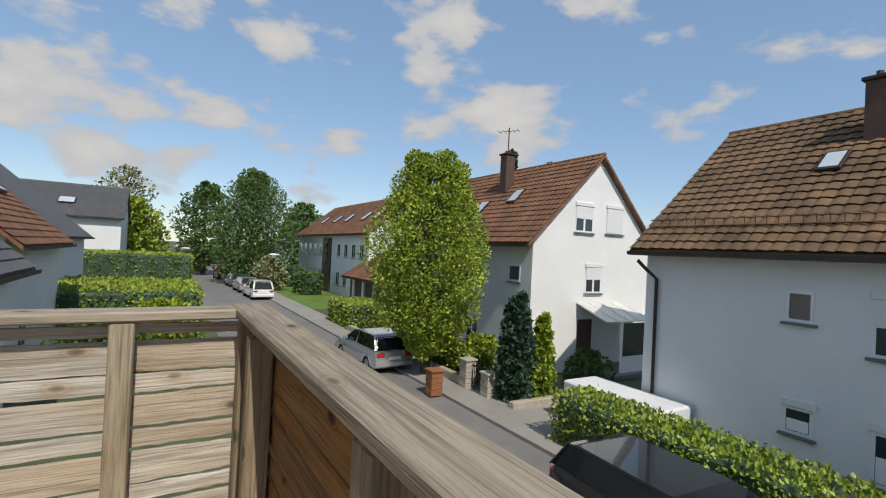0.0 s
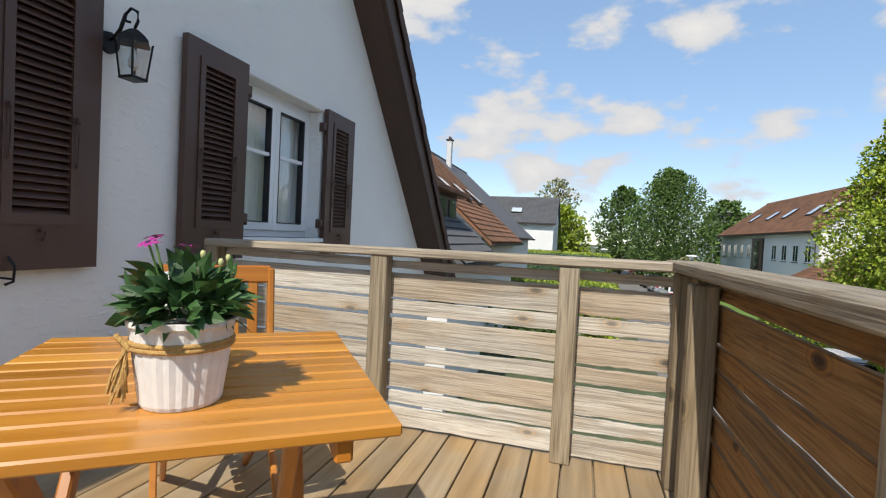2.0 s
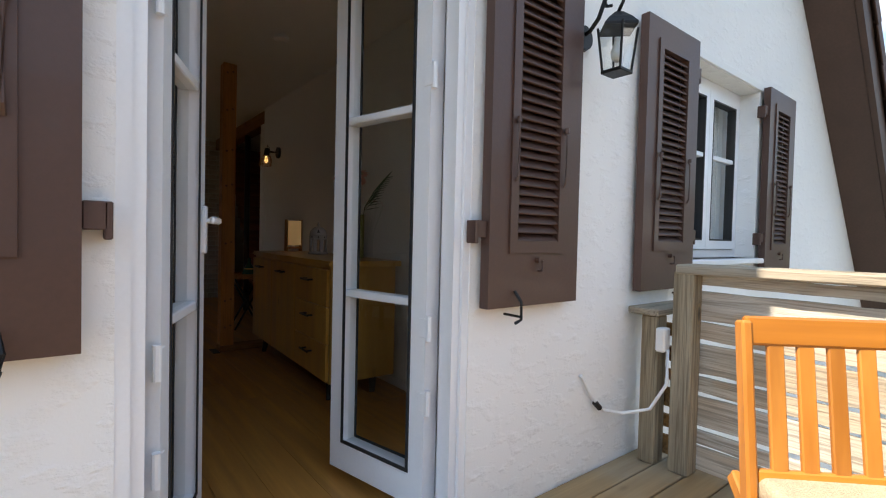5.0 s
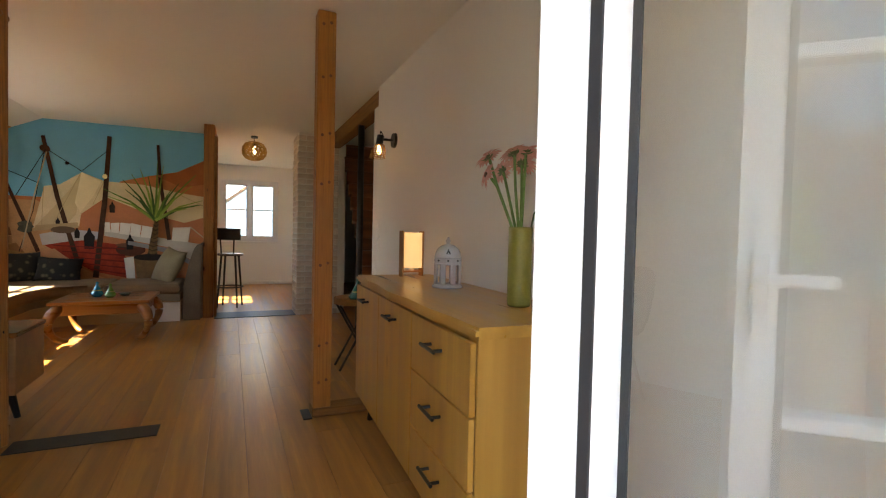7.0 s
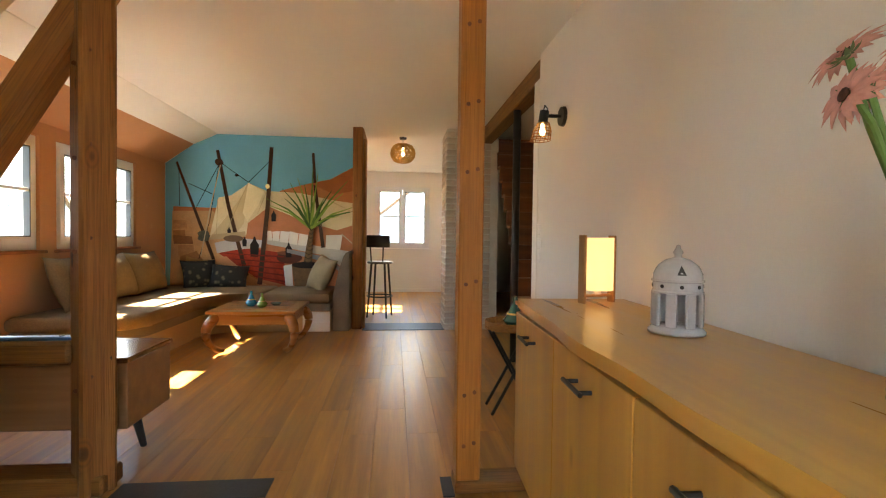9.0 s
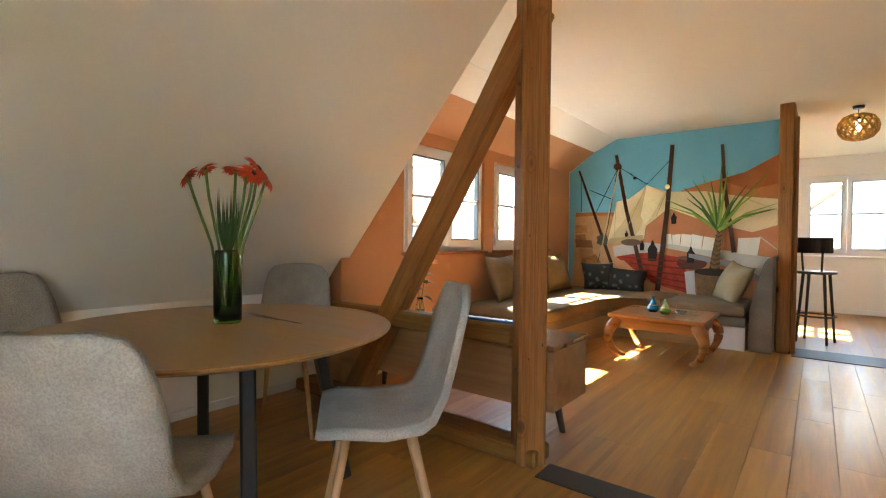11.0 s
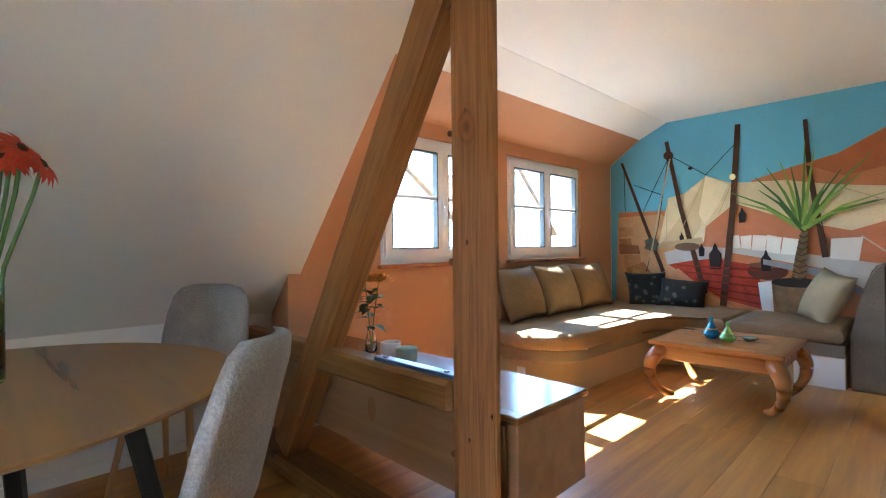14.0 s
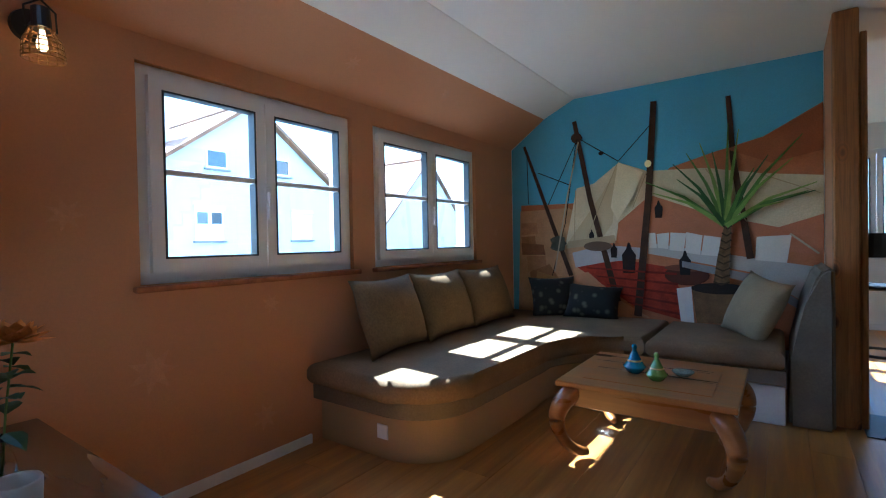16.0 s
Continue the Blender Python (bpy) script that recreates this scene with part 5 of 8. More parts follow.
for y, x in ((4.4, -2.66), (5.3, -2.70), (6.2, -2.66), (7.1, -2.68)):
    bm = BM()
    r = 0.055
    n = Vector((0.58, 0, -0.81)).normalized()
    u = Vector((0, 1, 0))
    v = n.cross(u)
    c = Vector((x, y, 2.095 + (x + 2.905) * 0.707)) + Vector((0.005, 0, -0.006))
    vs = [bm.verts.new(c + (u * math.cos(math.tau * i / 14) + v * math.sin(math.tau * i / 14)) * r * (1 if i % 2 == 0 else 0.45)) for i in range(14)]
    bm.faces.new(vs)
    tagged(part("wall_print", bm, M_PRINT), "pale faded star print on the terracotta wall", "wall print", "star prints on the wall")


# ---- built-in corner sofa ----
def arc(cx, cy, r, a0, a1, n=8):
    return [(cx + r * math.cos(math.radians(a0 + (a1 - a0) * i / n)), cy + r * math.sin(math.radians(a0 + (a1 - a0) * i / n))) for i in range(n + 1)]


def sofa_line(o, split=None):
    """Plan of the corner seat, its front moved outwards by o."""
    xb, yb = OX + 0.004, MUR - 0.045
    return [(xb, yb), (xb, 5.12 - o)] + arc(-2.30 + o - 0.02, 5.42 - o + 0.02, 0.32, 270, 360, 8) + [(-1.98 + o, 6.30)] + arc(-1.60 + o, 6.40 - o, 0.40, 180, 90, 8)[1:] + [(-0.625, 6.80 - o), (-0.625, yb)]


def seat_slab(name, pts, z0, z1, mat, parent, bev, label=""):
    bm = poly_prism(BM(), pts, XY, z0, z1)
    if bev:
        es = [e for e in bm.edges if abs(e.verts[0].co.z - e.verts[1].co.z) < 1e-6]
        bmesh.ops.bevel(bm, geom=es, offset=bev, segments=6, affect="EDGES", profile=0.5)
    o = part(name, bm, mat, parent, label, smooth=True)
    o.data.set_sharp_from_angle(angle=math.radians(38))
    return o


sofa = thing("corner_sofa", pose(0, 0, 0), "built-in corner sofa with brown suede cushions on a clay plinth", "sofa")
seat_slab("plinth", sofa_line(-0.06), 0.0, 0.255, M_PLINTH, sofa, 0, "beige clay plinth with rounded corner")
seat_slab("skirt", sofa_line(0.0), 0.257, 0.345, M_SUEDE2, sofa, 0.006)
xs = -1.42
ln_all = sofa_line(0.045)
left_part = [p for p in ln_all if p[0] <= xs] + [(xs, 6.755), (xs, MUR - 0.045)]
seat_slab("seat_cushion", left_part, 0.348, 0.475, M_SUEDE, sofa, 0.05)
seat_slab("seat_cushion", [(xs + 0.006, 6.755), (-0.63, 6.755), (-0.63, MUR - 0.045), (xs + 0.006, MUR - 0.045)], 0.348, 0.47, M_SUEDE, sofa, 0.05)
bm = poly_prism(BM(), [(-0.615, 0.0), (-0.388, 0.0), (-0.388, 0.97), (-0.435, 0.965), (-0.47, 0.93), (-0.53, 0.75), (-0.60, 0.42)], XZ, 6.86, MUR - 0.05)
bmesh.ops.bevel(bm, geom=list(bm.edges), offset=0.02, segments=3, affect="EDGES")
part("end_panel", bm, M_SUEDE2, sofa, "grey-brown padded end panel")
part("plinth_front", box(-0.95, -0.63, 6.845, 6.858, 0.0, 0.24, 0.003), M_WHITEP, sofa, "white plinth board")
tagged(part("wall_socket", box(-2.44, -2.36, 5.167, 5.175, 0.11, 0.19, 0.004), M_WHITEP), "white double wall socket on the sofa plinth", "socket")


def pillow(w, h, t, mat, m, label, n=12):
    bm = BM()
    grid = []
    for s in (1, -1):
        g = []
        for i in range(n + 1):
            row = []
            for j in range(n + 1):
                u, v = 2 * i / n - 1, 2 * j / n - 1
                pinch = 1 - 0.10 * (u * u) * (1 - v * v) - 0.0
                puff = (1 - u * u) * (1 - v * v)
                row.append(bm.verts.new((u * w / 2 * (1 - 0.10 * (1 - v * v) * abs(u)), s * t / 2 * puff ** 0.55, v * h / 2 * (1 - 0.10 * (1 - u * u) * abs(v)))))
            g.append(row)
        grid.append(g)
        for i in range(n):
            for j in range(n):
                bm.faces.new((g[i][j], g[i + 1][j], g[i + 1][j + 1], g[i][j + 1]))
    bmesh.ops.remove_doubles(bm, verts=bm.verts, dist=0.0005)
    o = part("pillow", bm, mat, None, smooth=True)
    o.matrix_basis = m
    return tagged(o, label, "pillow", "sofa pillows")


M_SUEDE3 = surf("tan_suede", hexc("7d633d"), 0.8, 0.25, 5, 80, 0.3, dist=0.003)
for y, rz in ((5.62, 96), (6.22, 92), (6.85, 88)):
    pillow(0.66, 0.50, 0.24, M_SUEDE3, pose(OX + 0.19, y, 0.475 + 0.235, -20, 0, rz), "large tan suede back pillow leaning on the wall")
m_pat, t_, b_ = base_mat("floral_dark")
vo_ = tex(t_, "ShaderNodeTexVoronoi", 15)
t_.links.new(mixc(t_, ramp(t_, vo_.outputs["Distance"], 0.12, 0.42), hexc("62604e"), (0.012, 0.014, 0.013)), b_.inputs["Base Color"])
b_.inputs["Roughness"].default_value = 0.85
pillow(0.44, 0.40, 0.20, m_pat, pose(-2.38, 7.50, 0.465 + 0.17, -24, 0, 38), "dark patterned pillow in the sofa corner")
pillow(0.48, 0.34, 0.20, m_pat, pose(-2.02, 7.52, 0.465 + 0.14, -30, 4, 8), "dark floral pillow lying against the mural")
pillow(0.50, 0.48, 0.22, surf("cream_weave", hexc("9a8765"), 0.9, 0.15, 6, 160, 0.6), pose(-0.80, 7.30, 0.465 + 0.195, -24, 8, -58), "cream woven pillow leaning on the end panel")

# ---- coffee table ----
ct = thing("coffee_table", pose(-1.205, 6.03, 0) @ Matrix.Diagonal((1.0, 1.07, 0.935, 1.0)), "carved reddish hardwood coffee table with curved legs", "coffee table")
part("tabletop", box(-0.41, 0.41, -0.36, 0.36, 0.43, 0.462, 0.010, None, 2), M_TEAK, ct)
part("top_panel", box(-0.30, 0.30, -0.25, 0.25, 0.455, 0.4655, 0.002), M_TEAK, ct)
for d in ((-0.34, 0.34, -0.315, -0.285), (-0.34, 0.34, 0.285, 0.315), (-0.365, -0.335, -0.29, 0.29), (0.335, 0.365, -0.29, 0.29)):
    part("apron", box(*d, 0.315, 0.43, 0.008), M_TEAK, ct)
for sx in (-1, 1):
    for sy in (-1, 1):
        knee = [(0.30, 0.25, 0.405), (0.345, 0.295, 0.385), (0.385, 0.335, 0.335), (0.405, 0.355, 0.27), (0.403, 0.353, 0.20), (0.385, 0.335, 0.135), (0.355, 0.305, 0.08), (0.318, 0.268, 0.046), (0.285, 0.235, 0.041)]
        rads = [0.042, 0.053, 0.051, 0.044, 0.037, 0.031, 0.029, 0.028, 0.02]
        pts, thick = [], []
        for i in range(33):
            f = i / 4
            k = min(7, int(f))
            pts.append(tuple(u + (v - u) * (f - k) for u, v in zip(knee[k], knee[k + 1])))
            thick.append(rads[k] + (rads[k + 1] - rads[k]) * (f - k))
        for _ in range(6):
            pts = [pts[0]] + [tuple((a + 2 * b + c) / 4 for a, b, c in zip(pts[i - 1], pts[i], pts[i + 1])) for i in range(1, 32)] + [pts[32]]
        part("leg", atube(BM(), [(x * sx, y * sy, z) for x, y, z in pts], thick, 14), M_TEAK, ct, smooth=True)


def tagine(x, y, z, s, col, label):
    t = thing("tagine", pose(x, y, z), label, "tagine", "little tagines")
    mt = surf("glazed_" + col, hexc(col), 0.15, 0.1, 20, 90, 0.05, coat=0.6)
    part("dish", alathe(BM(), [(0, 0), (0.028 * s, 0), (0.045 * s, 0.022 * s), (0.047 * s, 0.030 * s), (0, 0.028 * s)], 24), mt, t, smooth=True)
    part("cone_lid", alathe(BM(), [(0.043 * s, 0.030 * s), (0.030 * s, 0.052 * s), (0.014 * s, 0.085 * s), (0.008 * s, 0.098 * s), (0.012 * s, 0.112 * s), (0.007 * s, 0.122 * s), (0, 0.124 * s)], 24), mt, t, smooth=True)
    part("gold_band", alathe(BM(), [(0.0315 * s, 0.050 * s), (0.0325 * s, 0.053 * s), (0.0285 * s, 0.057 * s)], 24), surf("gold_paint_" + col, (0.6, 0.45, 0.15), 0.3, 0.1, metal=0.8), t)


tagine(-1.30, 6.00, 0.436, 1.25, "2f7f9f", "small blue glazed tagine on the coffee table")
tagine(-1.17, 5.91, 0.436, 1.15, "7fa04a", "small green glazed tagine on the coffee table")
ds = thing("small_dish", pose(-1.07, 6.06, 0.436), "small patterned ceramic dish on the coffee table", "dish")
part("bowl", alathe(BM(), [(0, 0.0), (0.03, 0), (0.052, 0.018), (0.055, 0.024), (0.05, 0.024), (0.03, 0.008), (0, 0.006)], 24), surf("teal_ceramic", (0.25, 0.33, 0.3), 0.25, 0.25, 40, 120, 0.05, coat=0.4), ds, smooth=True)

# ---- tv bench behind the rail ----
tv = thing("low_bench", pose(0, 0, 0), "low oak lowboard with black tapered legs behind the timber rail", "lowboard")
M_OAKX = wood("oiled_oak_x", hexc("b0845a"), hexc("8d6440"), 0, 0.4, 10, 0.08, 0.25, 0.1, coat=0.15)
part("body", box(-2.77, -1.10, 3.385, 3.81, 0.235, 0.546, 0.004), M_OAKX, tv)
part("top_board", box(-2.78, -1.09, 3.372, 3.82, 0.548, 0.574, 0.005), wood("waxed_dark_top", hexc("8a6038"), hexc("604022"), 0, 0.2, 8, 0.04, 0.1, 0.05, coat=0.5), tv)
part("front_panel", box(-2.72, -1.14, 3.370, 3.383, 0.245, 0.54, 0.003), M_OAKX, tv)
bm = BM()
vs = [bm.verts.new((-1.86 + 0.03 * math.cos(math.tau * i / 20), 3.3685, 0.43 + 0.055 * math.sin(math.tau * i / 20))) for i in range(20)]
bm.faces.new(vs)
part("grip_hole", bm, surf("orange_recess", (0.30, 0.13, 0.04), 0.6, 0.1), tv, "oval grip hole")
for x, y, dx, dy in ((-2.62, 3.47, -0.05, -0.03), (-1.25, 3.47, 0.04, -0.03), (-2.62, 3.72, -0.05, 0.03), (-1.25, 3.72, 0.04, 0.03)):
    part("leg", acyl(BM(), (x + dx, y + dy, 0.0), (x, y, 0.235), 0.016, 0.027, 12), M_BLACK, tv)

M_CLEAR = glass_mat("clear_glass")
rv = thing("glass_vase", pose(-2.18, 3.60, 0.576), "small clear glass vase with two orange roses", "vase")
part("glass", alathe(BM(), [(0, 0), (0.026, 0), (0.030, 0.02), (0.030, 0.07), (0.017, 0.12), (0.022, 0.14), (0.019, 0.14), (0.014, 0.12), (0.027, 0.07), (0.026, 0.02), (0, 0.006)], 24), M_CLEAR, rv, smooth=True)
M_ROSE = surf("orange_rose", (0.92, 0.40, 0.09), 0.6, 0.12, 20, 80, 0.1)
for hx, hy, hz in ((-0.02, -0.02, 0.40), (0.045, 0.02, 0.395)):
    part("stem", atube(BM(), [(0, 0, 0.03), (hx * 0.4, hy * 0.4, 0.2), (hx, hy, hz - 0.02)], 0.0028, 6), M_STEM, rv)
    bm = BM()
    for k in range(26):
        a, l = k * 2.4, k / 26
        d = Vector((math.cos(a) * (0.3 + l), math.sin(a) * (0.3 + l), 1.1 - l * 0.8))
        add_leaf(bm, Vector((hx, hy, hz - 0.025)) + Vector((math.cos(a), math.sin(a), 0)) * 0.006 * l, d, Vector((math.cos(a), math.sin(a), 0.2)), 0.056 + 0.02 * l, 0.052, -0.25)
    part("bloom", bm, M_ROSE, rv)
bm = BM()
for k in range(26):
    z = random.uniform(0.15, 0.34)
    d = rnd_dir(-0.2, 0.5)
    add_leaf(bm, Vector((random.uniform(-0.01, 0.02), random.uniform(-0.01, 0.01), z)) + d * 0.02, d, Vector((0, 0, 1)), random.uniform(0.055, 0.085), 0.048, 0.3)
part("leaves", bm, M_PLANT, rv)
for x, y, col, lab in ((-2.00, 3.585, "cfc8c4", "white glazed tealight cup on the lowboard"), (-1.84, 3.55, "9fb5a6", "pale green glazed tealight cup on the lowboard")):
    c = thing("cup", pose(x, y, 0.576), lab, "cup", "tealight cups")
    part("cup_body", alathe(BM(), [(0, 0), (0.040, 0), (0.047, 0.01), (0.050, 0.085), (0.048, 0.09), (0.044, 0.085), (0.042, 0.012), (0, 0.01)], 28), surf("glaze_" + col, hexc(col), 0.35, 0.04, 10, 60, 0.05), c, smooth=True)
rm = thing("remote_control", pose(-1.49, 3.30, 0.677, 0, 0, 1), "flat silver-blue level bar lying on the timber rail", "level bar")
part("bar", box(-0.22, 0.22, -0.022, 0.022, 0, 0.016, 0.003), surf("brushed_alu_blue", (0.10, 0.19, 0.32), 0.35, 0.05, 6, 90, 0.05, metal=0.3), rm)
for x in (-0.17, 0.16):
    part("knob", acyl(BM(), (x, 0, 0.016), (x, 0, 0.02), 0.011, n=14), M_BLACK, rm)

# ---- dining corner ----
DT = (-1.94, 2.11)
dt = thing("dining_table", pose(*DT, 0), "round wooden dining table with black legs", "dining table")
M_TABLE = wood("walnut_veneer", hexc("a67c48"), hexc("835e34"), 0, 0.32, 8, 0.05, 0.0, 0.05, coat=0.15)
part("tabletop", alathe(BM(), [(0, 0.722), (0.62, 0.722), (0.672, 0.742), (0.675, 0.75), (0.668, 0.754), (0, 0.754)], 72), M_TABLE, dt)
for k in range(4):
    a = math.radians(72 + 90 * k)
    part("leg", path_beam(BM(), (0.53 * math.cos(a), 0.53 * math.sin(a), 0), (0.42 * math.cos(a), 0.37 * math.sin(a), 0.72), 0.05, 0.05, 0.008), M_BLACK, dt)
    part("brace_rail", path_beam(BM(), (0, 0, 0.69), (0.39 * math.cos(a), 0.39 * math.sin(a), 0.69), 0.03, 0.06, 0.004), M_BLACK, dt)


def shell_chair(m, first=[None]):
    if first[0] is not None:
        return copy_thing(first[0], m)
    t = thing("dining_chair", m, "grey fabric shell chair with pale wooden legs at the round table", "chair", "chairs round the dining table")
    prof = [(-0.22, 0.43, 0.19), (-0.215, 0.455, 0.205), (-0.15, 0.465, 0.225), (0.0, 0.452, 0.235), (0.11, 0.455, 0.23), (0.175, 0.485, 0.22), (0.21, 0.55, 0.215), (0.235, 0.64, 0.215), (0.262, 0.74, 0.205), (0.285, 0.81, 0.185), (0.292, 0.845, 0.15), (0.294, 0.86, 0.09)]
    bm = BM()
    n = 12
    lay = []
    for off in (0.0, 0.028):
        g = []
        for k, (y, z, w) in enumerate(prof):
            a, b = prof[max(k - 1, 0)], prof[min(k + 1, len(prof) - 1)]
            nrm = Vector((0, (b[1] - a[1]), -(b[0] - a[0]))).normalized()
            row = []
            for i in range(n + 1):
                u = 2 * i / n - 1
                cup = 0.035 * u * u * (1 if k > 3 else 0.5)
                row.append(bm.verts.new(Vector((u * w, y - (cup if k > 4 else 0), z + (cup * 0.4 if k <= 4 else 0))) + nrm * off))
            g.append(row)
        lay.append(g)
    K = len(prof) - 1
    for s, g in enumerate(lay):
        for k in range(K):
            for i in range(n):
                f = (g[k][i], g[k][i + 1], g[k + 1][i + 1], g[k + 1][i])
                bm.faces.new(f if s else f[::-1])
    rim = lambda g: [g[0][i] for i in range(n + 1)] + [g[k][n] for k in range(1, K + 1)] + [g[K][i] for i in range(n - 1, -1, -1)] + [g[k][0] for k in range(K - 1, 0, -1)]
    ra, rb_ = rim(lay[0]), rim(lay[1])
    for i in range(len(ra)):
        j = (i + 1) % len(ra)
        bm.faces.new((ra[i], ra[j], rb_[j], rb_[i]))
    part("shell", bm, M_FABRIC, t, smooth=True)
    part("seat_pad", box(-0.17, 0.17, -0.16, 0.10, 0.418, 0.436, 0.008), M_BLACK, t, "black under-seat plate")
    M_LEGW = wood("pale_ash_leg", hexc("c79d72"), hexc("a67c50"), 2, 0.45, 12, 0.1, 0.1, 0.1)
    for sx in (-1, 1):
        for y0, y1 in ((-0.21, -0.12), (0.20, 0.09)):
            part("leg", acyl(BM(), (0.20 * sx, y0, 0.0), (0.13 * sx, y1, 0.425), 0.010, 0.016, 12), M_LEGW, t, smooth=True)
    first[0] = t
    return t


def facing(x, y, tx, ty):
    """Chair pose at x, y with its front (local -y) towards tx, ty."""
    return pose(x, y, 0, 0, 0, math.degrees(math.atan2(tx - x, -(ty - y))))


TALL = Matrix.Diagonal((1.0, 1.0, 1.05, 1.0))
shell_chair(facing(-1.53, 1.645, *DT) @ TALL)
shell_chair(facing(-1.29, 2.365, -1.925, 1.615) @ TALL)
shell_chair(facing(-2.53, 2.80, *DT) @ TALL)
shell_chair(facing(-2.56, 1.73, *DT) @ TALL)

M_GREENG = glass_mat("green_glass", (0.26, 0.52, 0.12))
bv = thing("green_bottle_vase", pose(-1.995, 2.165, 0.7555), "dark green glass vase with red gerberas on the table", "vase")
part("glass", alathe(BM(), [(0, 0), (0.052, 0), (0.056, 0.008), (0.056, 0.14), (0.0545, 0.145), (0.056, 0.15), (0.056, 0.265), (0.048, 0.285), (0.048, 0.30), (0.044, 0.30), (0.044, 0.283), (0.051, 0.262), (0.051, 0.012), (0, 0.01)], 36), M_GREENG, bv, smooth=True)
M_RED = surf("red_gerbera", (0.68, 0.07, 0.02), 0.6, 0.15, 30, 90, 0.1)
M_EYE = surf("gerbera_eye", (0.10, 0.035, 0.015), 0.8, 0.3, 60, 120, 0.5)
for hx, hy, hz, r in ((0.02, 0.07, 0.62, 0.066), (0.08, 0.09, 0.645, 0.068), (0.06, 0.135, 0.61, 0.066), (-0.09, -0.12, 0.60, 0.052), (-0.055, -0.065, 0.635, 0.050), (0.11, 0.05, 0.615, 0.06), (0.0, 0.035, 0.635, 0.058)):
    part("stem", atube(BM(), [(hx * 0.15, hy * 0.15, 0.05), (hx * 0.4, hy * 0.4, 0.32), (hx * 0.85, hy * 0.85, 0.52), (hx, hy, hz - 0.005)], 0.0058, 7), M_STEM, bv)
    daisy(bv, Vector((hx, hy, hz)), M_RED, M_EYE, r, 26, Vector((hx * 6, hy * 6, 0.6)), 0.3)
bm = BM()
for k in range(22):
    a = k * 0.6
    add_leaf(bm, Vector((0.01 * math.cos(a), 0.01 * math.sin(a), 0.28)), Vector((0.35 * math.cos(a), 0.35 * math.sin(a), 1)), Vector((math.cos(a), math.sin(a), 0)), random.uniform(0.12, 0.28), 0.014, 0.2)
part("grass_leaves", bm, M_PLANT, bv)

# ---- sideboard ----
sb = thing("sideboard", pose(0.592, 1.368, 0, 0, 0, -2.4) @ Matrix.Diagonal((1.0, 0.935, 1.036, 1.0)), "honey-coloured wooden sideboard with drawers and black bar handles", "sideboard")
D, L = 0.50, 1.88
part("carcass", box(0.03, D - 0.02, 0.03, L - 0.03, 0.13, 0.815, 0.003), M_BEECHZ, sb)
bm = BM()
n = 24
lo, hi = [], []
for i in range(n + 1):
    y = L * i / n
    x = 0.006 * math.sin(i * 0.9) + 0.010 * math.sin(i * 0.31 + 1)
    lo.append((x, y))
topo = lo + [(D + 0.005, L), (D + 0.005, 0)]
bm = poly_prism(BM(), topo, XY, 0.817, 0.852)
bmesh.ops.bevel(bm, geom=[e for e in bm.edges if max(v.co.x for v in e.verts) < 0.05 and abs(e.verts[0].co.z - e.verts[1].co.z) < 1e-6], offset=0.010, segments=2, affect="EDGES")
part("worktop", bm, M_BEECHY, sb, "thick solid wood top with a waney edge")


def front(y0, y1, z0, z1, name, hz):
    f = part(name, box(0.008, 0.028, y0, y1, z0, z1, 0.002), M_BEECHZ, sb)
    yc, hl = (y0 + y1) / 2, 0.075
    b = acyl(BM(), (-0.028, yc - hl, hz), (-0.028, yc + hl, hz), 0.0065, n=8)
    for s in (-0.055, 0.055):
        acyl(b, (0.01, yc + s, hz), (-0.028, yc + s, hz), 0.006, n=8)
    part("handle", b, M_BLACK, f, "black bar handle")


for z0, z1 in ((0.585, 0.80), (0.365, 0.579), (0.145, 0.359)):
    front(0.036, 0.64, z0, z1, "drawer", (z0 + z1) / 2 + 0.035)
front(0.646, 1.24, 0.145, 0.80, "door", 0.735)
front(1.246, 1.845, 0.145, 0.80, "door", 0.735)
for y, dy in ((0.18, -0.03), (1.70, 0.03)):
    for x in (0.10, 0.40):
        part("leg", acyl(BM(), (x - 0.02, y + dy, 0.0), (x, y, 0.13), 0.018, 0.03, 12), M_BLACK, sb)

TZ = 0.884
tl = thing("table_lamp", pose(0.99, 2.98, TZ), "lit table lamp with a paper shade between wooden slats", "lamp")
M_LAMPW = wood("lamp_slat", hexc("b98b4e"), hexc("93683a"), 2, 0.5, 12, 0.1, 0.0, 0.1)
M_SHADE = glow("lit_paper_shade", (1.0, 0.66, 0.31), 0.038)
part("shade", alathe(BM(), [(0.066, 0.055), (0.066, 0.275), (0.063, 0.275), (0.063, 0.055), (0.066, 0.055)], 32), M_SHADE, tl, smooth=True)
for k in range(2):
    a = math.radians(180 * k + 16)
    o = part("slat", box(-0.020, 0.020, -0.006, 0.006, 0, 0.285, 0.002), M_LAMPW, tl)
    o.matrix_basis = pose(0.077 * math.cos(a), 0.077 * math.sin(a), 0, 0, 0, math.degrees(a) + 90)
part("cross_bar", path_beam(BM(), (-0.076, -0.021, 0.03), (0.076, 0.021, 0.03), 0.012, 0.012, 0.002), M_LAMPW, tl)
part("cross_bar", path_beam(BM(), (-0.076, -0.021, 0.26), (0.076, 0.021, 0.26), 0.008, 0.008, 0.002), M_LAMPW, tl)
part("socket", acyl(BM(), (0, 0, 0.036), (0, 0, 0.085), 0.016, n=14), M_WHITEP, tl)

lt = thing("ceramic_lantern", pose(0.955, 2.35, TZ), "white glazed ceramic lantern with a domed roof", "lantern")
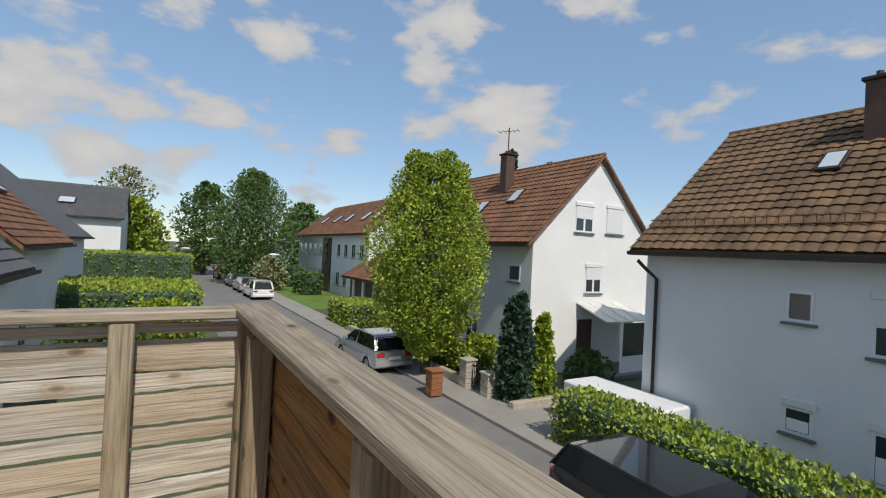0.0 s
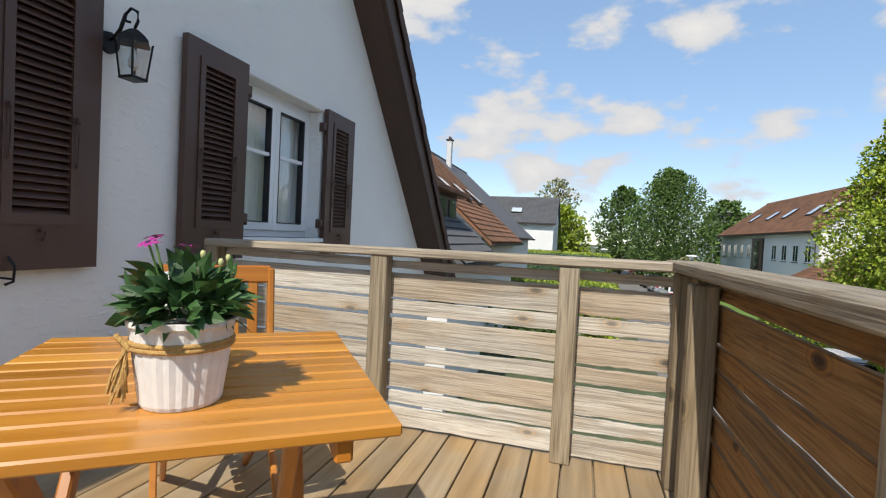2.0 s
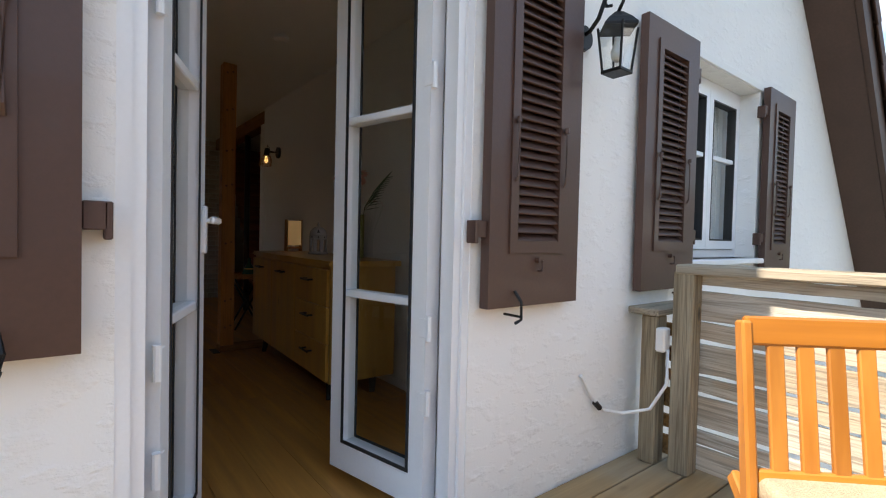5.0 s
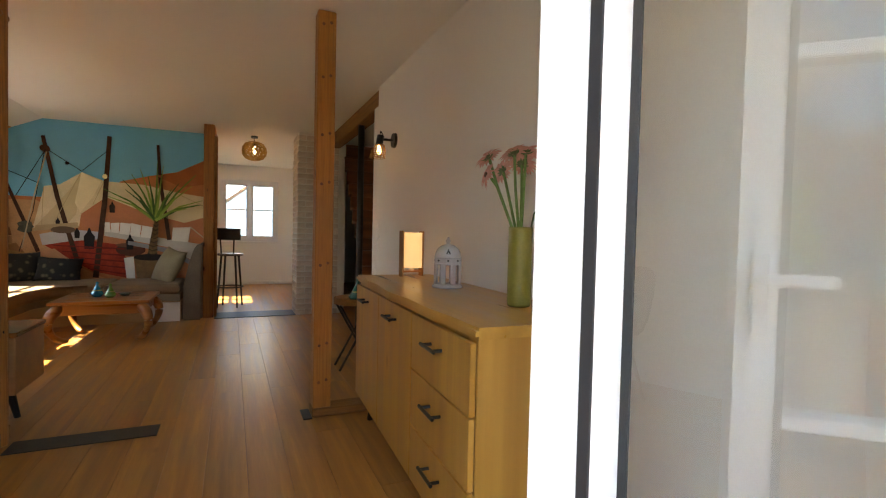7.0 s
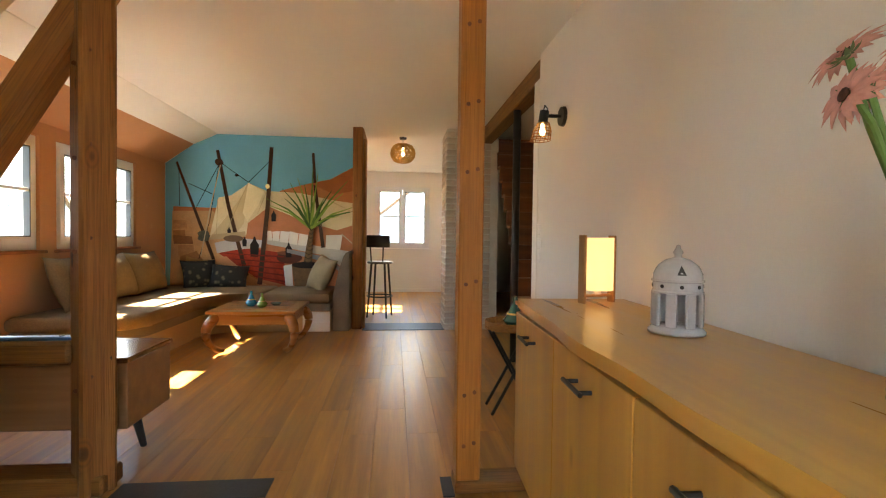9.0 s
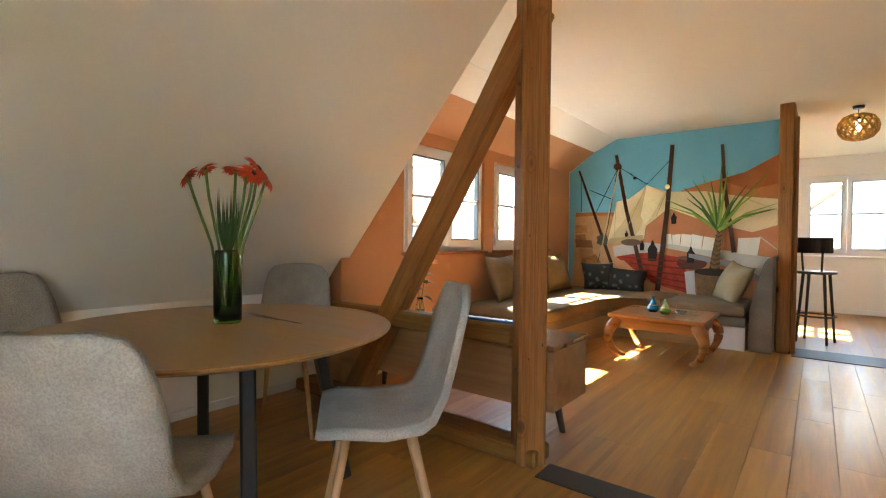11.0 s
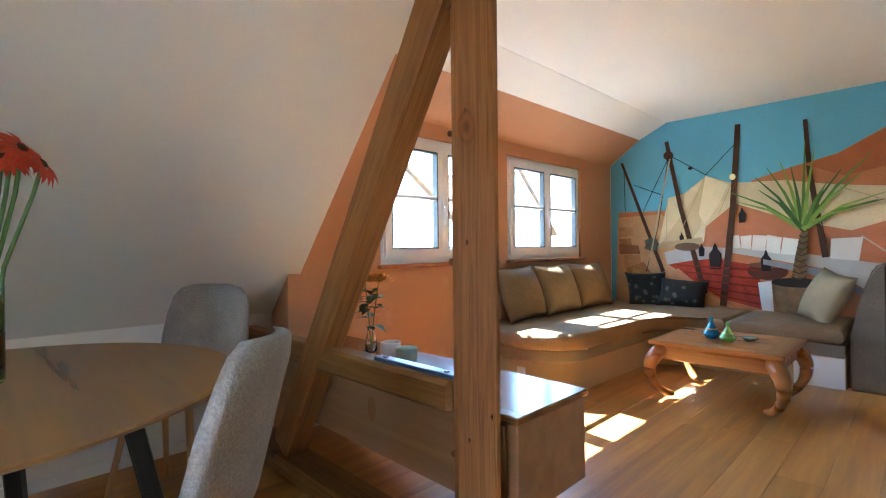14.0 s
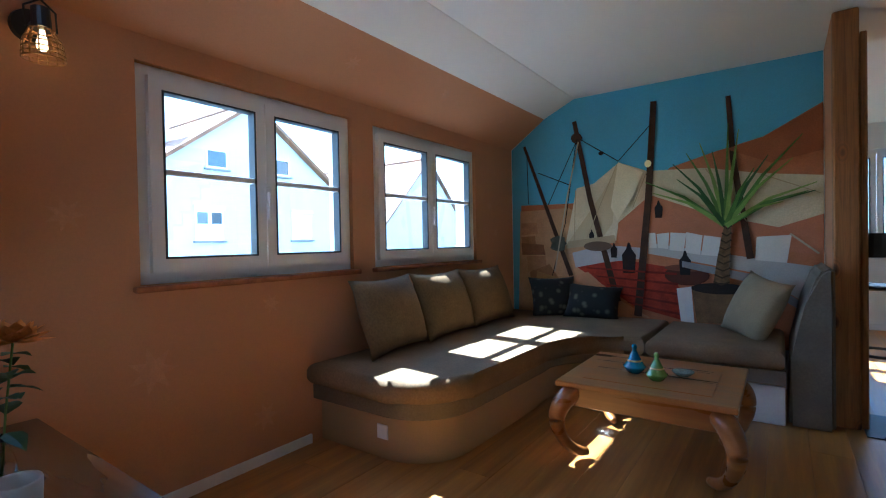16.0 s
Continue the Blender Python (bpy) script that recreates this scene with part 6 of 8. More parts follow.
M_CER = surf("white_glaze", (0.55, 0.54, 0.55), 0.2, 0.05, 30, 90, 0.05, coat=0.5)
part("foot", alathe(BM(), [(0, 0), (0.078, 0), (0.078, 0.008), (0.068, 0.018), (0.062, 0.022), (0, 0.022)], 32), M_CER, lt, smooth=True)
for k in range(8):
    a = math.tau * k / 8
    o = part("wall_strip", box(-0.006, 0.006, -0.0145, 0.0145, 0.02, 0.118, 0.003), M_CER, lt)
    o.matrix_basis = pose(0.064 * math.cos(a), 0.064 * math.sin(a), 0, 0, 0, math.degrees(a))
part("drum", alathe(BM(), [(0.060, 0.115), (0.070, 0.117), (0.070, 0.121), (0.067, 0.124), (0.067, 0.148), (0.071, 0.150), (0.071, 0.155), (0.060, 0.155), (0.058, 0.118), (0.060, 0.115)], 32), M_CER, lt, smooth=False)
part("dome", alathe(BM(), [(0.067, 0.155), (0.064, 0.175), (0.052, 0.198), (0.032, 0.213), (0.010, 0.219), (0.009, 0.225), (0.014, 0.234), (0.008, 0.243), (0.005, 0.254), (0, 0.256)], 32), M_CER, lt, smooth=True)
for k in range(8):
    a = math.tau * (k + 0.5) / 8
    part("hole", acyl(BM(), (0.066 * math.cos(a), 0.066 * math.sin(a), 0.137), (0.0688 * math.cos(a), 0.0688 * math.sin(a), 0.137), 0.0055, n=10), M_BLACK, lt)
    if k % 2:
        tb = BM()
        q0 = Vector((math.cos(a), math.sin(a), 0))
        s0 = Vector((-math.sin(a), math.cos(a), 0))
        vs = [tb.verts.new(q0 * 0.0655 + s0 * 0.012 + Vector((0, 0, 0.170))), tb.verts.new(q0 * 0.0655 - s0 * 0.012 + Vector((0, 0, 0.170))), tb.verts.new(q0 * 0.0545 + Vector((0, 0, 0.198)))]
        tb.faces.new(vs)
        part("vent", tb, M_BLACK, lt)

gv = thing("tall_vase", pose(0.96, 1.70, TZ), "tall olive green ribbed ceramic vase with pink gerberas", "vase")
prof_v = [(0, 0), (0.041, 0), (0.045, 0.006)]
for i in range(46):
    prof_v.append((0.045 + (0.0012 if i % 2 else -0.0004), 0.012 + i * 0.0062))
prof_v += [(0.045, 0.302), (0.040, 0.302), (0.039, 0.02), (0, 0.02)]
part("body", alathe(BM(), prof_v, 40), surf("olive_glaze", hexc("827c35"), 0.45, 0.1, 10, 80, 0.15, coat=0.1), gv, smooth=True)
M_PINK = surf("pink_gerbera", (0.72, 0.36, 0.30), 0.65, 0.12, 30, 90, 0.1)
M_SEPAL = surf("green_sepals", (0.13, 0.18, 0.07), 0.7, 0.2)
for hx, hy, hz, r, f in ((-0.14, 0.02, 0.56, 0.055, (-0.5, 0.5, 0.9)), (-0.155, 0.0, 0.49, 0.05, (-0.9, 0.2, 0.2)), (-0.06, -0.03, 0.575, 0.058, (-0.2, 0.4, 0.9)), (0.0, -0.02, 0.585, 0.06, (0.1, 0.3, 1.0)), (0.02, 0.03, 0.55, 0.055, (0.5, 0.4, 0.8)), (-0.05, 0.07, 0.52, 0.05, (-0.2, 0.6, 0.3))):
    h = Vector((hx, hy, hz))
    f = Vector(f).normalized()
    part("stem", atube(BM(), [(hx * 0.1, hy * 0.1, 0.05), (hx * 0.25, hy * 0.25, 0.30), (hx * 0.7, hy * 0.7, 0.45), h - f * 0.012], 0.0055, 8), M_STEM, gv)
    daisy(gv, h, M_PINK, M_EYE, r, 24, f, 0.2)
    daisy(gv, h - f * 0.006, M_SEPAL, M_SEPAL, r * 0.5, 12, -f, 0.3)
bm = BM()
spine = [Vector((0.01, -0.01, 0.16)), Vector((0.03, -0.04, 0.35)), Vector((0.07, -0.09, 0.46)), Vector((0.12, -0.15, 0.55))]
for k in range(13):
    u = 0.3 + 0.7 * k / 12
    i0 = min(2, int(u * 3))
    c = spine[i0].lerp(spine[i0 + 1], u * 3 - i0)
    for s in (-1, 1):
        add_leaf(bm, c, Vector((0.45, -0.6, 0.45)) + Vector((0.25, 0.2, 0.55)) * (s * 0.55), Vector((0.6, 0.5, 0.3)), 0.15 * (1.15 - 0.6 * u), 0.006, 0.12)
atube(bm, spine, 0.003, 5)
part("palm_leaf", bm, leaf_mat("palm_green", (0.04, 0.10, 0.03), (0.08, 0.16, 0.05)), gv)

# ---- side table, sconces, pendant, stool ----
st = thing("tray_table", pose(0.925, 4.16, 0), "small round rattan tray table on black crossed legs", "side table")
M_RATT = surf("woven_rattan", hexc("a9773c"), 0.7, 0.25, 40, 130, 0.8, dist=0.004)
bm = alathe(BM(), [(0, 0.545), (0.165, 0.545), (0.175, 0.555), (0.178, 0.60), (0.170, 0.60), (0.165, 0.56), (0, 0.556)], 40)
part("tray", bm, M_RATT, st)
for k in range(6):
    part("woven_ring", atube(BM(), [((0.177 + 0.003 * math.cos(18 * a + k * math.pi)) * math.cos(a), (0.177 + 0.003 * math.cos(18 * a + k * math.pi)) * math.sin(a), 0.552 + k * 0.009) for a in [i * math.tau / 72 for i in range(72)]], 0.0045, 5, True), M_RATT, st)
for s in (-1, 1):
    for q in (-0.10, 0.10):
        part("leg", path_beam(BM(), (-0.15 * s, q, 0.0), (0.15 * s, q * 0.9, 0.545), 0.018, 0.018, 0.003), M_BLACK, st)
tagine(0.94, 4.15, 0.558, 1.7, "2f5f4f", "dark green glazed tagine on the rattan tray")


def sconce(m, label):
    t = thing("wall_sconce", m, label, "wall lamp", "rattan wall lamps")
    part("wall_plate", acyl(BM(), (0, 0, 0), (0.022, 0, 0), 0.062, 0.058, 24), M_BLACK, t)
    part("arm", atube(BM(), [(0.02, 0, 0), (0.09, 0, 0), (0.13, 0, -0.005)], 0.011, 10), M_BLACK, t, smooth=True)
    part("joint", acyl(BM(), (0.125, 0, 0.03), (0.135, 0, -0.045), 0.028, 0.03, 14), M_BLACK, t)
    bm = BM()
    for k in range(14):
        a = math.tau * k / 14
        atube(bm, [(0.13 + 0.035 * math.cos(a), 0.035 * math.sin(a), -0.045), (0.14 + 0.058 * math.cos(a), 0.058 * math.sin(a), -0.10), (0.15 + 0.062 * math.cos(a), 0.062 * math.sin(a), -0.155)], 0.0025, 5)
    for z, r in ((-0.05, 0.037), (-0.085, 0.053), (-0.10, 0.058), (-0.12, 0.060), (-0.14, 0.062), (-0.155, 0.063)):
        atube(bm, [(0.135 - (z + 0.05) * 0.14 + r * math.cos(a), r * math.sin(a), z) for a in [i * math.tau / 24 for i in range(24)]], 0.0025, 5, True)
    part("cage_shade", bm, M_RATT, t)
    part("bulb", alathe(BM(), [(0, -0.125), (0.014, -0.118), (0.019, -0.10), (0.013, -0.075), (0.009, -0.05), (0, -0.05)], 16, (0.137, 0, 0)), glow("lit_filament_bulb", (1.0, 0.62, 0.22), 0.55), t, smooth=True)
    bm = BM()
    for s in (-0.045, 0.045):
        atube(bm, [(0.13, s, -0.045), (0.12, s, 0.03), (0.125, 0, 0.065)], 0.004, 5)
    part("bracket", bm, M_BLACK, t)
    return t


sconce(pose(1.183, 3.955, 1.92, 0, 0, 180), "black wall lamp with a rattan cage shade, lit")
sconce(pose(OX + 0.002, 3.86, 1.99), "black wall lamp with a rattan cage shade on the terracotta wall")

pd = thing("pendant_lamp", pose(0.235, 7.55, 0), "woven brass-coloured pendant lamp hanging in the passage, lit", "pendant lamp")
part("ceiling_rose", acyl(BM(), (0, 0, 2.47), (0, 0, 2.499), 0.045, 0.05, 20), M_BLACK, pd)
part("cord", acyl(BM(), (0, 0, 2.41), (0, 0, 2.47), 0.004, n=6), M_BLACK, pd)
bm = BM()
PR = [(0.06, 0.125), (0.12, 0.10), (0.155, 0.05), (0.165, 0.0), (0.155, -0.05), (0.12, -0.10), (0.06, -0.125)]
for s in (-1, 1):
    for i in range(14):
        atube(bm, [(r * math.cos(math.tau * i / 14 + s * k * 0.24), r * math.sin(math.tau * i / 14 + s * k * 0.24), 2.285 + z) for k, (r, z) in enumerate(PR)], 0.0095, 5)
for r, z in PR:
    atube(bm, [(r * math.cos(a), r * math.sin(a), 2.285 + z) for a in [i * math.tau / 28 for i in range(28)]], 0.004, 5, True)
part("basket_shade", bm, surf("antique_brass", (0.45, 0.28, 0.08), 0.35, 0.2, 10, 80, 0.1, metal=0.7), pd)
part("bulb", alathe(BM(), [(0, -0.06), (0.02, -0.045), (0.026, -0.02), (0.02, 0.03), (0.015, 0.08), (0, 0.08)], 16, (0, 0, 2.285)), glow("lit_pendant_bulb", (1.0, 0.72, 0.35), 0.9), pd, smooth=True)
part("socket", acyl(BM(), (0, 0, 2.355), (0, 0, 2.415), 0.02, n=12), M_BLACK, pd)

bs = thing("bar_stool", pose(-0.07, 7.93, 0, 0, 0, 165), "black wooden bar stool with a curved backrest", "bar stool")
part("seat", alathe(BM(), [(0, 0.765), (0.17, 0.765), (0.185, 0.775), (0.185, 0.79), (0.17, 0.797), (0, 0.79)], 28), M_BLACK, bs)
for a in (45, 135, 225, 315):
    c, s = math.cos(math.radians(a)), math.sin(math.radians(a))
    part("leg", acyl(BM(), (0.20 * c, 0.20 * s, 0), (0.135 * c, 0.135 * s, 0.77), 0.013, 0.016, 10), M_BLACK, bs)
part("foot_ring", atube(BM(), [(0.18 * math.cos(a), 0.18 * math.sin(a), 0.30) for a in [i * math.tau / 28 for i in range(28)]], 0.011, 8, True), M_BLACK, bs)
for a in (60, 120):
    c, s = math.cos(math.radians(a)), math.sin(math.radians(a))
    part("back_stay", acyl(BM(), (0.165 * c, 0.165 * s, 0.78), (0.20 * c, 0.20 * s, 1.10), 0.011, n=8), M_BLACK, bs)
bm = BM()
rows_b = []
for z in (1.00, 1.17):
    rows_b.append([bm.verts.new((rr * math.cos(math.radians(a)), rr * math.sin(math.radians(a)), z)) for rr in (0.195, 0.212) for a in range(36, 147, 11)])
k = 11
for i in range(k - 1):
    for o in (0, k):
        bm.faces.new((rows_b[0][o + i], rows_b[0][o + i + 1], rows_b[1][o + i + 1], rows_b[1][o + i]))
    for rw in rows_b:
        bm.faces.new((rw[i], rw[i + 1], rw[k + i + 1], rw[k + i]))
part("backrest", bm, M_BLACK, bs)

det = tagged(part("smoke_detector", alathe(BM(), [(0.055, 2.499), (0.055, 2.475), (0.03, 2.462), (0, 2.46)], 24, (0.62, 2.3, 0)), M_WHITEP), "white round smoke detector on the ceiling", "smoke detector")
for z in (0.98, 1.08, 1.18):
    tagged(part("light_switch", box(1.179, 1.185, 4.39, 4.46, z, z + 0.075, 0.003), M_WHITEP), "white light switch on the wall end", "light switch", "switches at the stairs")


# ---- the street: houses, trees, hedges, cars ----
M_HWALL = stucco("house_render_white", (0.78, 0.78, 0.77), 5.0, 0.12)
M_HWALL2 = stucco("house_render_grey", (0.60, 0.60, 0.59), 5.0, 0.12)
# white render, darkened and blued in the colour to hold down its sunlit glare
M_HWALL_DIM = stucco("house_render_white_dimmed", (0.50, 0.55, 0.60), 5.0, 0.12)
M_TILE_B = surf("brown_roof_tiles", hexc("8a5f42"), 0.85, 0.22, 1.2, 30, 0.3, tint=hexc("5e4433"))
M_TILE_O = surf("ochre_brown_roof_tiles", hexc("7d6043"), 0.85, 0.25, 1.0, 30, 0.3, tint=hexc("53412f"))
M_TILE_G = surf("grey_roof_tiles", hexc("5d5d5f"), 0.8, 0.15, 1.2, 30, 0.2)
M_GUT = surf("dark_brown_gutter", hexc("33271f"), 0.5, 0.15)
M_DGLASS = surf("dark_window_glass", (0.03, 0.04, 0.05), 0.08, 0.1, coat=0.5)
M_BLIND = surf("white_roller_blind", (0.72, 0.72, 0.72), 0.6, 0.04, 6, 60, 0.1)
M_STONE = surf("grey_sill_stone", (0.16, 0.16, 0.17), 0.6, 0.1)
M_CHIM = surf("brown_chimney_cladding", hexc("5a463a"), 0.8, 0.2, 4, 40, 0.3)


def tile_rows(parent, p00, along, down, wid, dep, mat, tw=0.30, td=0.34, name="roof_tiles"):
    """Tiled slope from the ridge corner p00: wavy courses that step down, one sheet of tiles."""
    along, down = along.normalized(), down.normalized()
    up = along.cross(down)
    if up.z < 0:
        up = -up
    nx, ny = max(2, int(wid / tw)), max(2, int(dep / td))
    prof = ((0.0, 0.0), (0.25, 0.022), (0.5, 0.03), (0.75, 0.022), (0.9, 0.0))
    us = [(i + u) * wid / nx for i in range(nx) for u, _ in prof] + [wid]
    hs = [h for i in range(nx) for _, h in prof] + [0.0]
    verts, faces = [], []
    for j in range(ny):
        for e, lift in ((0.0, 0.005), (1.04, 0.045)):
            for u, h in zip(us, hs):
                jit = 0.006 * math.sin(j * 7.1 + int(u / tw) * 3.3)
                verts.append(p00 + along * u + down * ((j + e) * dep / ny) + up * (h + lift + jit + 0.02))
        b = j * 2 * len(us)
        n = len(us)
        faces += [(b + i, b + i + 1, b + n + i + 1, b + n + i) for i in range(n - 1)]
    me = bpy.data.meshes.new(name)
    me.from_pydata([tuple(v) for v in verts], [], faces)
    me.materials.append(mat)
    ob = new(name, me)
    ob.parent = parent
    return tagged(ob, kind="stuff")


def house_window(parent, face, a, z, w, h, pos, style="plain", out=1):
    """A window on a house wall: face is 'x' or 'y' (the wall's normal), pos the wall's plane, out its outward sign."""
    def B(d0, d1, a0, a1, z0, z1, bev=0.0):
        lo, hi = sorted((pos + out * d0, pos + out * d1))
        return box(lo, hi, a0, a1, z0, z1, bev) if face == "x" else box(a0, a1, lo, hi, z0, z1, bev)
    bm = B(-0.02, 0.02, a - w / 2, a + w / 2, z, z + h)
    wn = part("window", bm, M_PVC, parent)
    half = ((a - w / 2, a), (a, a + w / 2)) if w > 0.8 else ((a - w / 2, a + w / 2),)
    blind = {"blind": 1.0, "half": 0.5}.get(style, 0.0)
    for l, r in half:
        if blind < 1:
            part("pane", B(0.02, 0.026, l + 0.06, r - 0.06, z + 0.07, z + h - 0.07), M_DGLASS, wn)
            if style == "curtain":
                part("curtain", B(0.0265, 0.028, l + 0.07, r - 0.07, z + 0.08, z + h * 0.55), M_CURT, wn)
    if blind:
        part("roller_blind", B(0.028, 0.045, a - w / 2 + 0.03, a + w / 2 - 0.03, z + h * (1 - blind) + 0.02, z + h - 0.02), M_BLIND, wn)
    if style in ("blind", "half", "box", "curtain"):
        part("blind_box", B(0.0, 0.07, a - w / 2 - 0.04, a + w / 2 + 0.04, z + h, z + h + 0.16, 0.01), M_BLIND, wn)
    part("window_sill", B(0.0, 0.10, a - w / 2 - 0.08, a + w / 2 + 0.08, z - 0.07, z - 0.01, 0.006), M_STONE, wn)


def gable_house(name, label, x0, x1, y0, y1, zg, ze, zr, axis, roof_mat, wall_mat=None, over=0.45, tiles=("+",), tw=0.3):
    """A house with its ridge along the axis; walls, gables, two roof slabs, tiles on the slopes that are seen."""
    wall_mat = wall_mat or M_HWALL
    t = thing(name, pose(0, 0, 0), label, "house", "houses along the street")
    if axis == "x":
        mid = (y0 + y1) / 2
        bm = poly_prism(BM(), [(y0, zg), (y1, zg), (y1, ze), (mid, zr), (y0, ze)], YZ, x0, x1)
        put, a0, a1, b0, b1 = YZ, x0 - over * 0.6, x1 + over * 0.6, y0, y1
    else:
        mid = (x0 + x1) / 2
        bm = poly_prism(BM(), [(x0, zg), (x1, zg), (x1, ze), (mid, zr), (x0, ze)], XZ, y0, y1)
        put, a0, a1, b0, b1 = XZ, y0 - over * 0.6, y1 + over * 0.6, x0, x1
    part("wall", bm, wall_mat, t)
    k = (zr - ze) / (mid - b0)
    for s, b in ((-1, b0), (1, b1)):
        e = b + s * over
        zl = ze - k * over
        rf = part("roof", poly_prism(BM(), [(e, zl + 0.02), (mid, zr + 0.02), (mid, zr + 0.16), (e, zl + 0.16)], put, a0, a1), roof_mat, t)
        part("gutter", poly_prism(BM(), [(e, zl), (e + s * 0.13, zl + 0.02), (e + s * 0.13, zl + 0.12), (e, zl + 0.10)], put, a0, a1), M_GUT, t)
        if ("+" if s > 0 else "-") in tiles:
            if axis == "x":
                tile_rows(rf, Vector((a0, mid, zr + 0.16)), Vector((1, 0, 0)), Vector((0, e - mid, zl - zr)), a1 - a0, math.hypot(e - mid, zr - zl), roof_mat, tw)
            else:
                tile_rows(rf, Vector((mid, a0, zr + 0.16)), Vector((0, 1, 0)), Vector((e - mid, 0, zl - zr)), a1 - a0, math.hypot(e - mid, zr - zl), roof_mat, tw)
    bm = acyl(BM(), put(mid, zr + 0.17, a0), put(mid, zr + 0.17, a1), 0.09, n=8)
    part("ridge_tiles", bm, roof_mat, t)
    return t


def skylight(parent, x, y, z, w, h, pitch, rz=0.0):
    s = part("skylight", box(-w / 2, w / 2, -h / 2, h / 2, 0, 0.09, 0.01), M_GUT, parent)
    s.matrix_basis = pose(x, y, z, 0, 0, rz) @ pose(0, 0, 0, pitch, 0, 0)
    part("pane", box(-w / 2 + 0.07, w / 2 - 0.07, -h / 2 + 0.08, h / 2 - 0.08, 0.09, 0.1), surf("bright_sky_glass", (0.5, 0.55, 0.6), 0.05, 0.03, coat=0.4), s)


def chimney(parent, x, y, z0, z1, w=0.55, mat=None):
    c = part("chimney", box(x - w / 2, x + w / 2, y - w / 2, y + w / 2, z0, z1, 0.02), mat or M_CHIM, parent)
    part("chimney_cap", box(x - w / 2 - 0.07, x + w / 2 + 0.07, y - w / 2 - 0.07, y + w / 2 + 0.07, z1, z1 + 0.10, 0.02), M_GUT, c)
    for dx in (-0.12, 0.12):
        part("flue", acyl(BM(), (x + dx, y, z1 + 0.1), (x + dx, y, z1 + 0.28), 0.08, n=10), M_CHIM, c)


def downpipe(parent, pts):
    part("downpipe", atube(BM(), pts, 0.05, 8), M_GUT, parent)


# house across the street, its long side towards us
hr = gable_house("house_opposite", "white rendered house with a brown tiled roof and dark gutter", -9.0, 8.0, -23.5, -14.5, G, 1.87, 5.67, "x", M_TILE_O, tiles=("+",))
house_window(hr, "y", 4.15, 0.14, 0.52, 0.70, -14.5, "plain")
house_window(hr, "y", 2.25, -0.35, 1.30, 1.15, -14.5, "half")
house_window(hr, "y", 4.10, -2.30, 0.56, 0.60, -14.5, "curtain")
house_window(hr, "y", 2.29, -2.82, 1.10, 1.05, -14.5, "curtain")
house_window(hr, "y", -0.9, -0.35, 1.3, 1.15, -14.5, "half")
house_window(hr, "y", -0.8, -2.82, 1.1, 1.05, -14.5, "curtain")
downpipe(hr, [(7.95, -14.0, 1.35), (7.80, -14.2, 1.1), (7.62, -14.42, 0.85), (7.60, -14.42, G)])
chimney(hr, 3.85, -17.8, 4.0, 6.15, 0.62)
chimney(hr, 3.0, -19.4, 5.2, 6.2, 0.5)
for x, d in ((4.5, 0.51), (2.75, 0.50), (-1.0, 0.5)):
    y = -14.5 - 4.5 * d
    skylight(hr, x, y, 1.87 + 3.8 * d + 0.24, 0.55, 0.85, -40)
bm = BM()
zs = 1.87 + 0.28
for z in (zs + 0.20, zs + 0.38):
    atube(bm, [(-9, -14.72, z), (8.1, -14.72, z)], 0.018, 5)
for i in range(69):
    x = -9 + i * 0.25
    atube(bm, [(x, -14.72, zs + 0.08), (x, -14.72, zs + 0.42)], 0.012, 4)
part("snow_guard", bm, M_TILE_O, hr)

# gable house further along
hm = gable_house("house_gable", "white gable house with an orange-brown tiled roof", 14.1, 25.0, -23.0, -15.54, G, 2.15, 5.88, "x", M_TILE_B, tiles=("+",))
house_window(hm, "x", -18.43, 2.50, 1.10, 1.15, 14.1, "half", -1)
house_window(hm, "x", -20.40, 2.55, 1.10, 1.15, 14.1, "blind", -1)
house_window(hm, "x", -19.16, -0.18, 1.00, 1.15, 14.1, "half", -1)
house_window(hm, "y", 15.2, 0.22, 0.75, 0.72, -15.54, "plain")
house_window(hm, "y", 18.2, 0.05, 1.0, 1.15, -15.54, "box")
house_window(hm, "y", 18.2, -2.86, 0.95, 1.12, -15.54, "plain")
house_window(hm, "y", 20.3, -2.4, 0.5, 0.8, -15.54, "plain")
chimney(hm, 19.2, -18.0, 4.6, 6.6, 0.55)
chimney(hm, 18.8, -20.6, 4.6, 6.3, 0.5)
skylight(hm, 17.6, -17.4, 2.15 + 1.86 + 0.24, 0.7, 1.0, -45)
skylight(hm, 19.8, -16.9, 2.15 + 1.36 + 0.24, 0.7, 1.0, -45)
bm = atube(BM(), [(19.2, -18.0, 6.9), (19.2, -18.0, 8.1)], 0.03, 5)
atube(bm, [(18.7, -18.3, 7.9), (19.7, -17.7, 7.9)], 0.015, 4)
for k in range(5):
    c = Vector((18.75, -18.27, 7.9)).lerp(Vector((19.65, -17.73, 7.9)), k / 4)
    atube(bm, [c - Vector((-0.2, 0.3, 0)), c + Vector((-0.2, 0.3, 0))], 0.01, 4)
part("antenna", bm, M_GUT, hm)
# entrance porch with glass roof against the gable
po = thing("entrance_porch", pose(14.1, -19.6, G), "white glazed entrance porch with a sloping glass roof", "porch")
M_MILK = surf("milky_polycarbonate", (0.62, 0.63, 0.58), 0.35, 0.06, 3, 40, 0.05)
part("lean_roof", poly_prism(BM(), [(-1.7, 2.35), (0, 2.95), (0, 3.0), (-1.7, 2.40)], lambda a, b, d: Vector((a, d, b)), -1.4, 1.4), M_MILK, po)
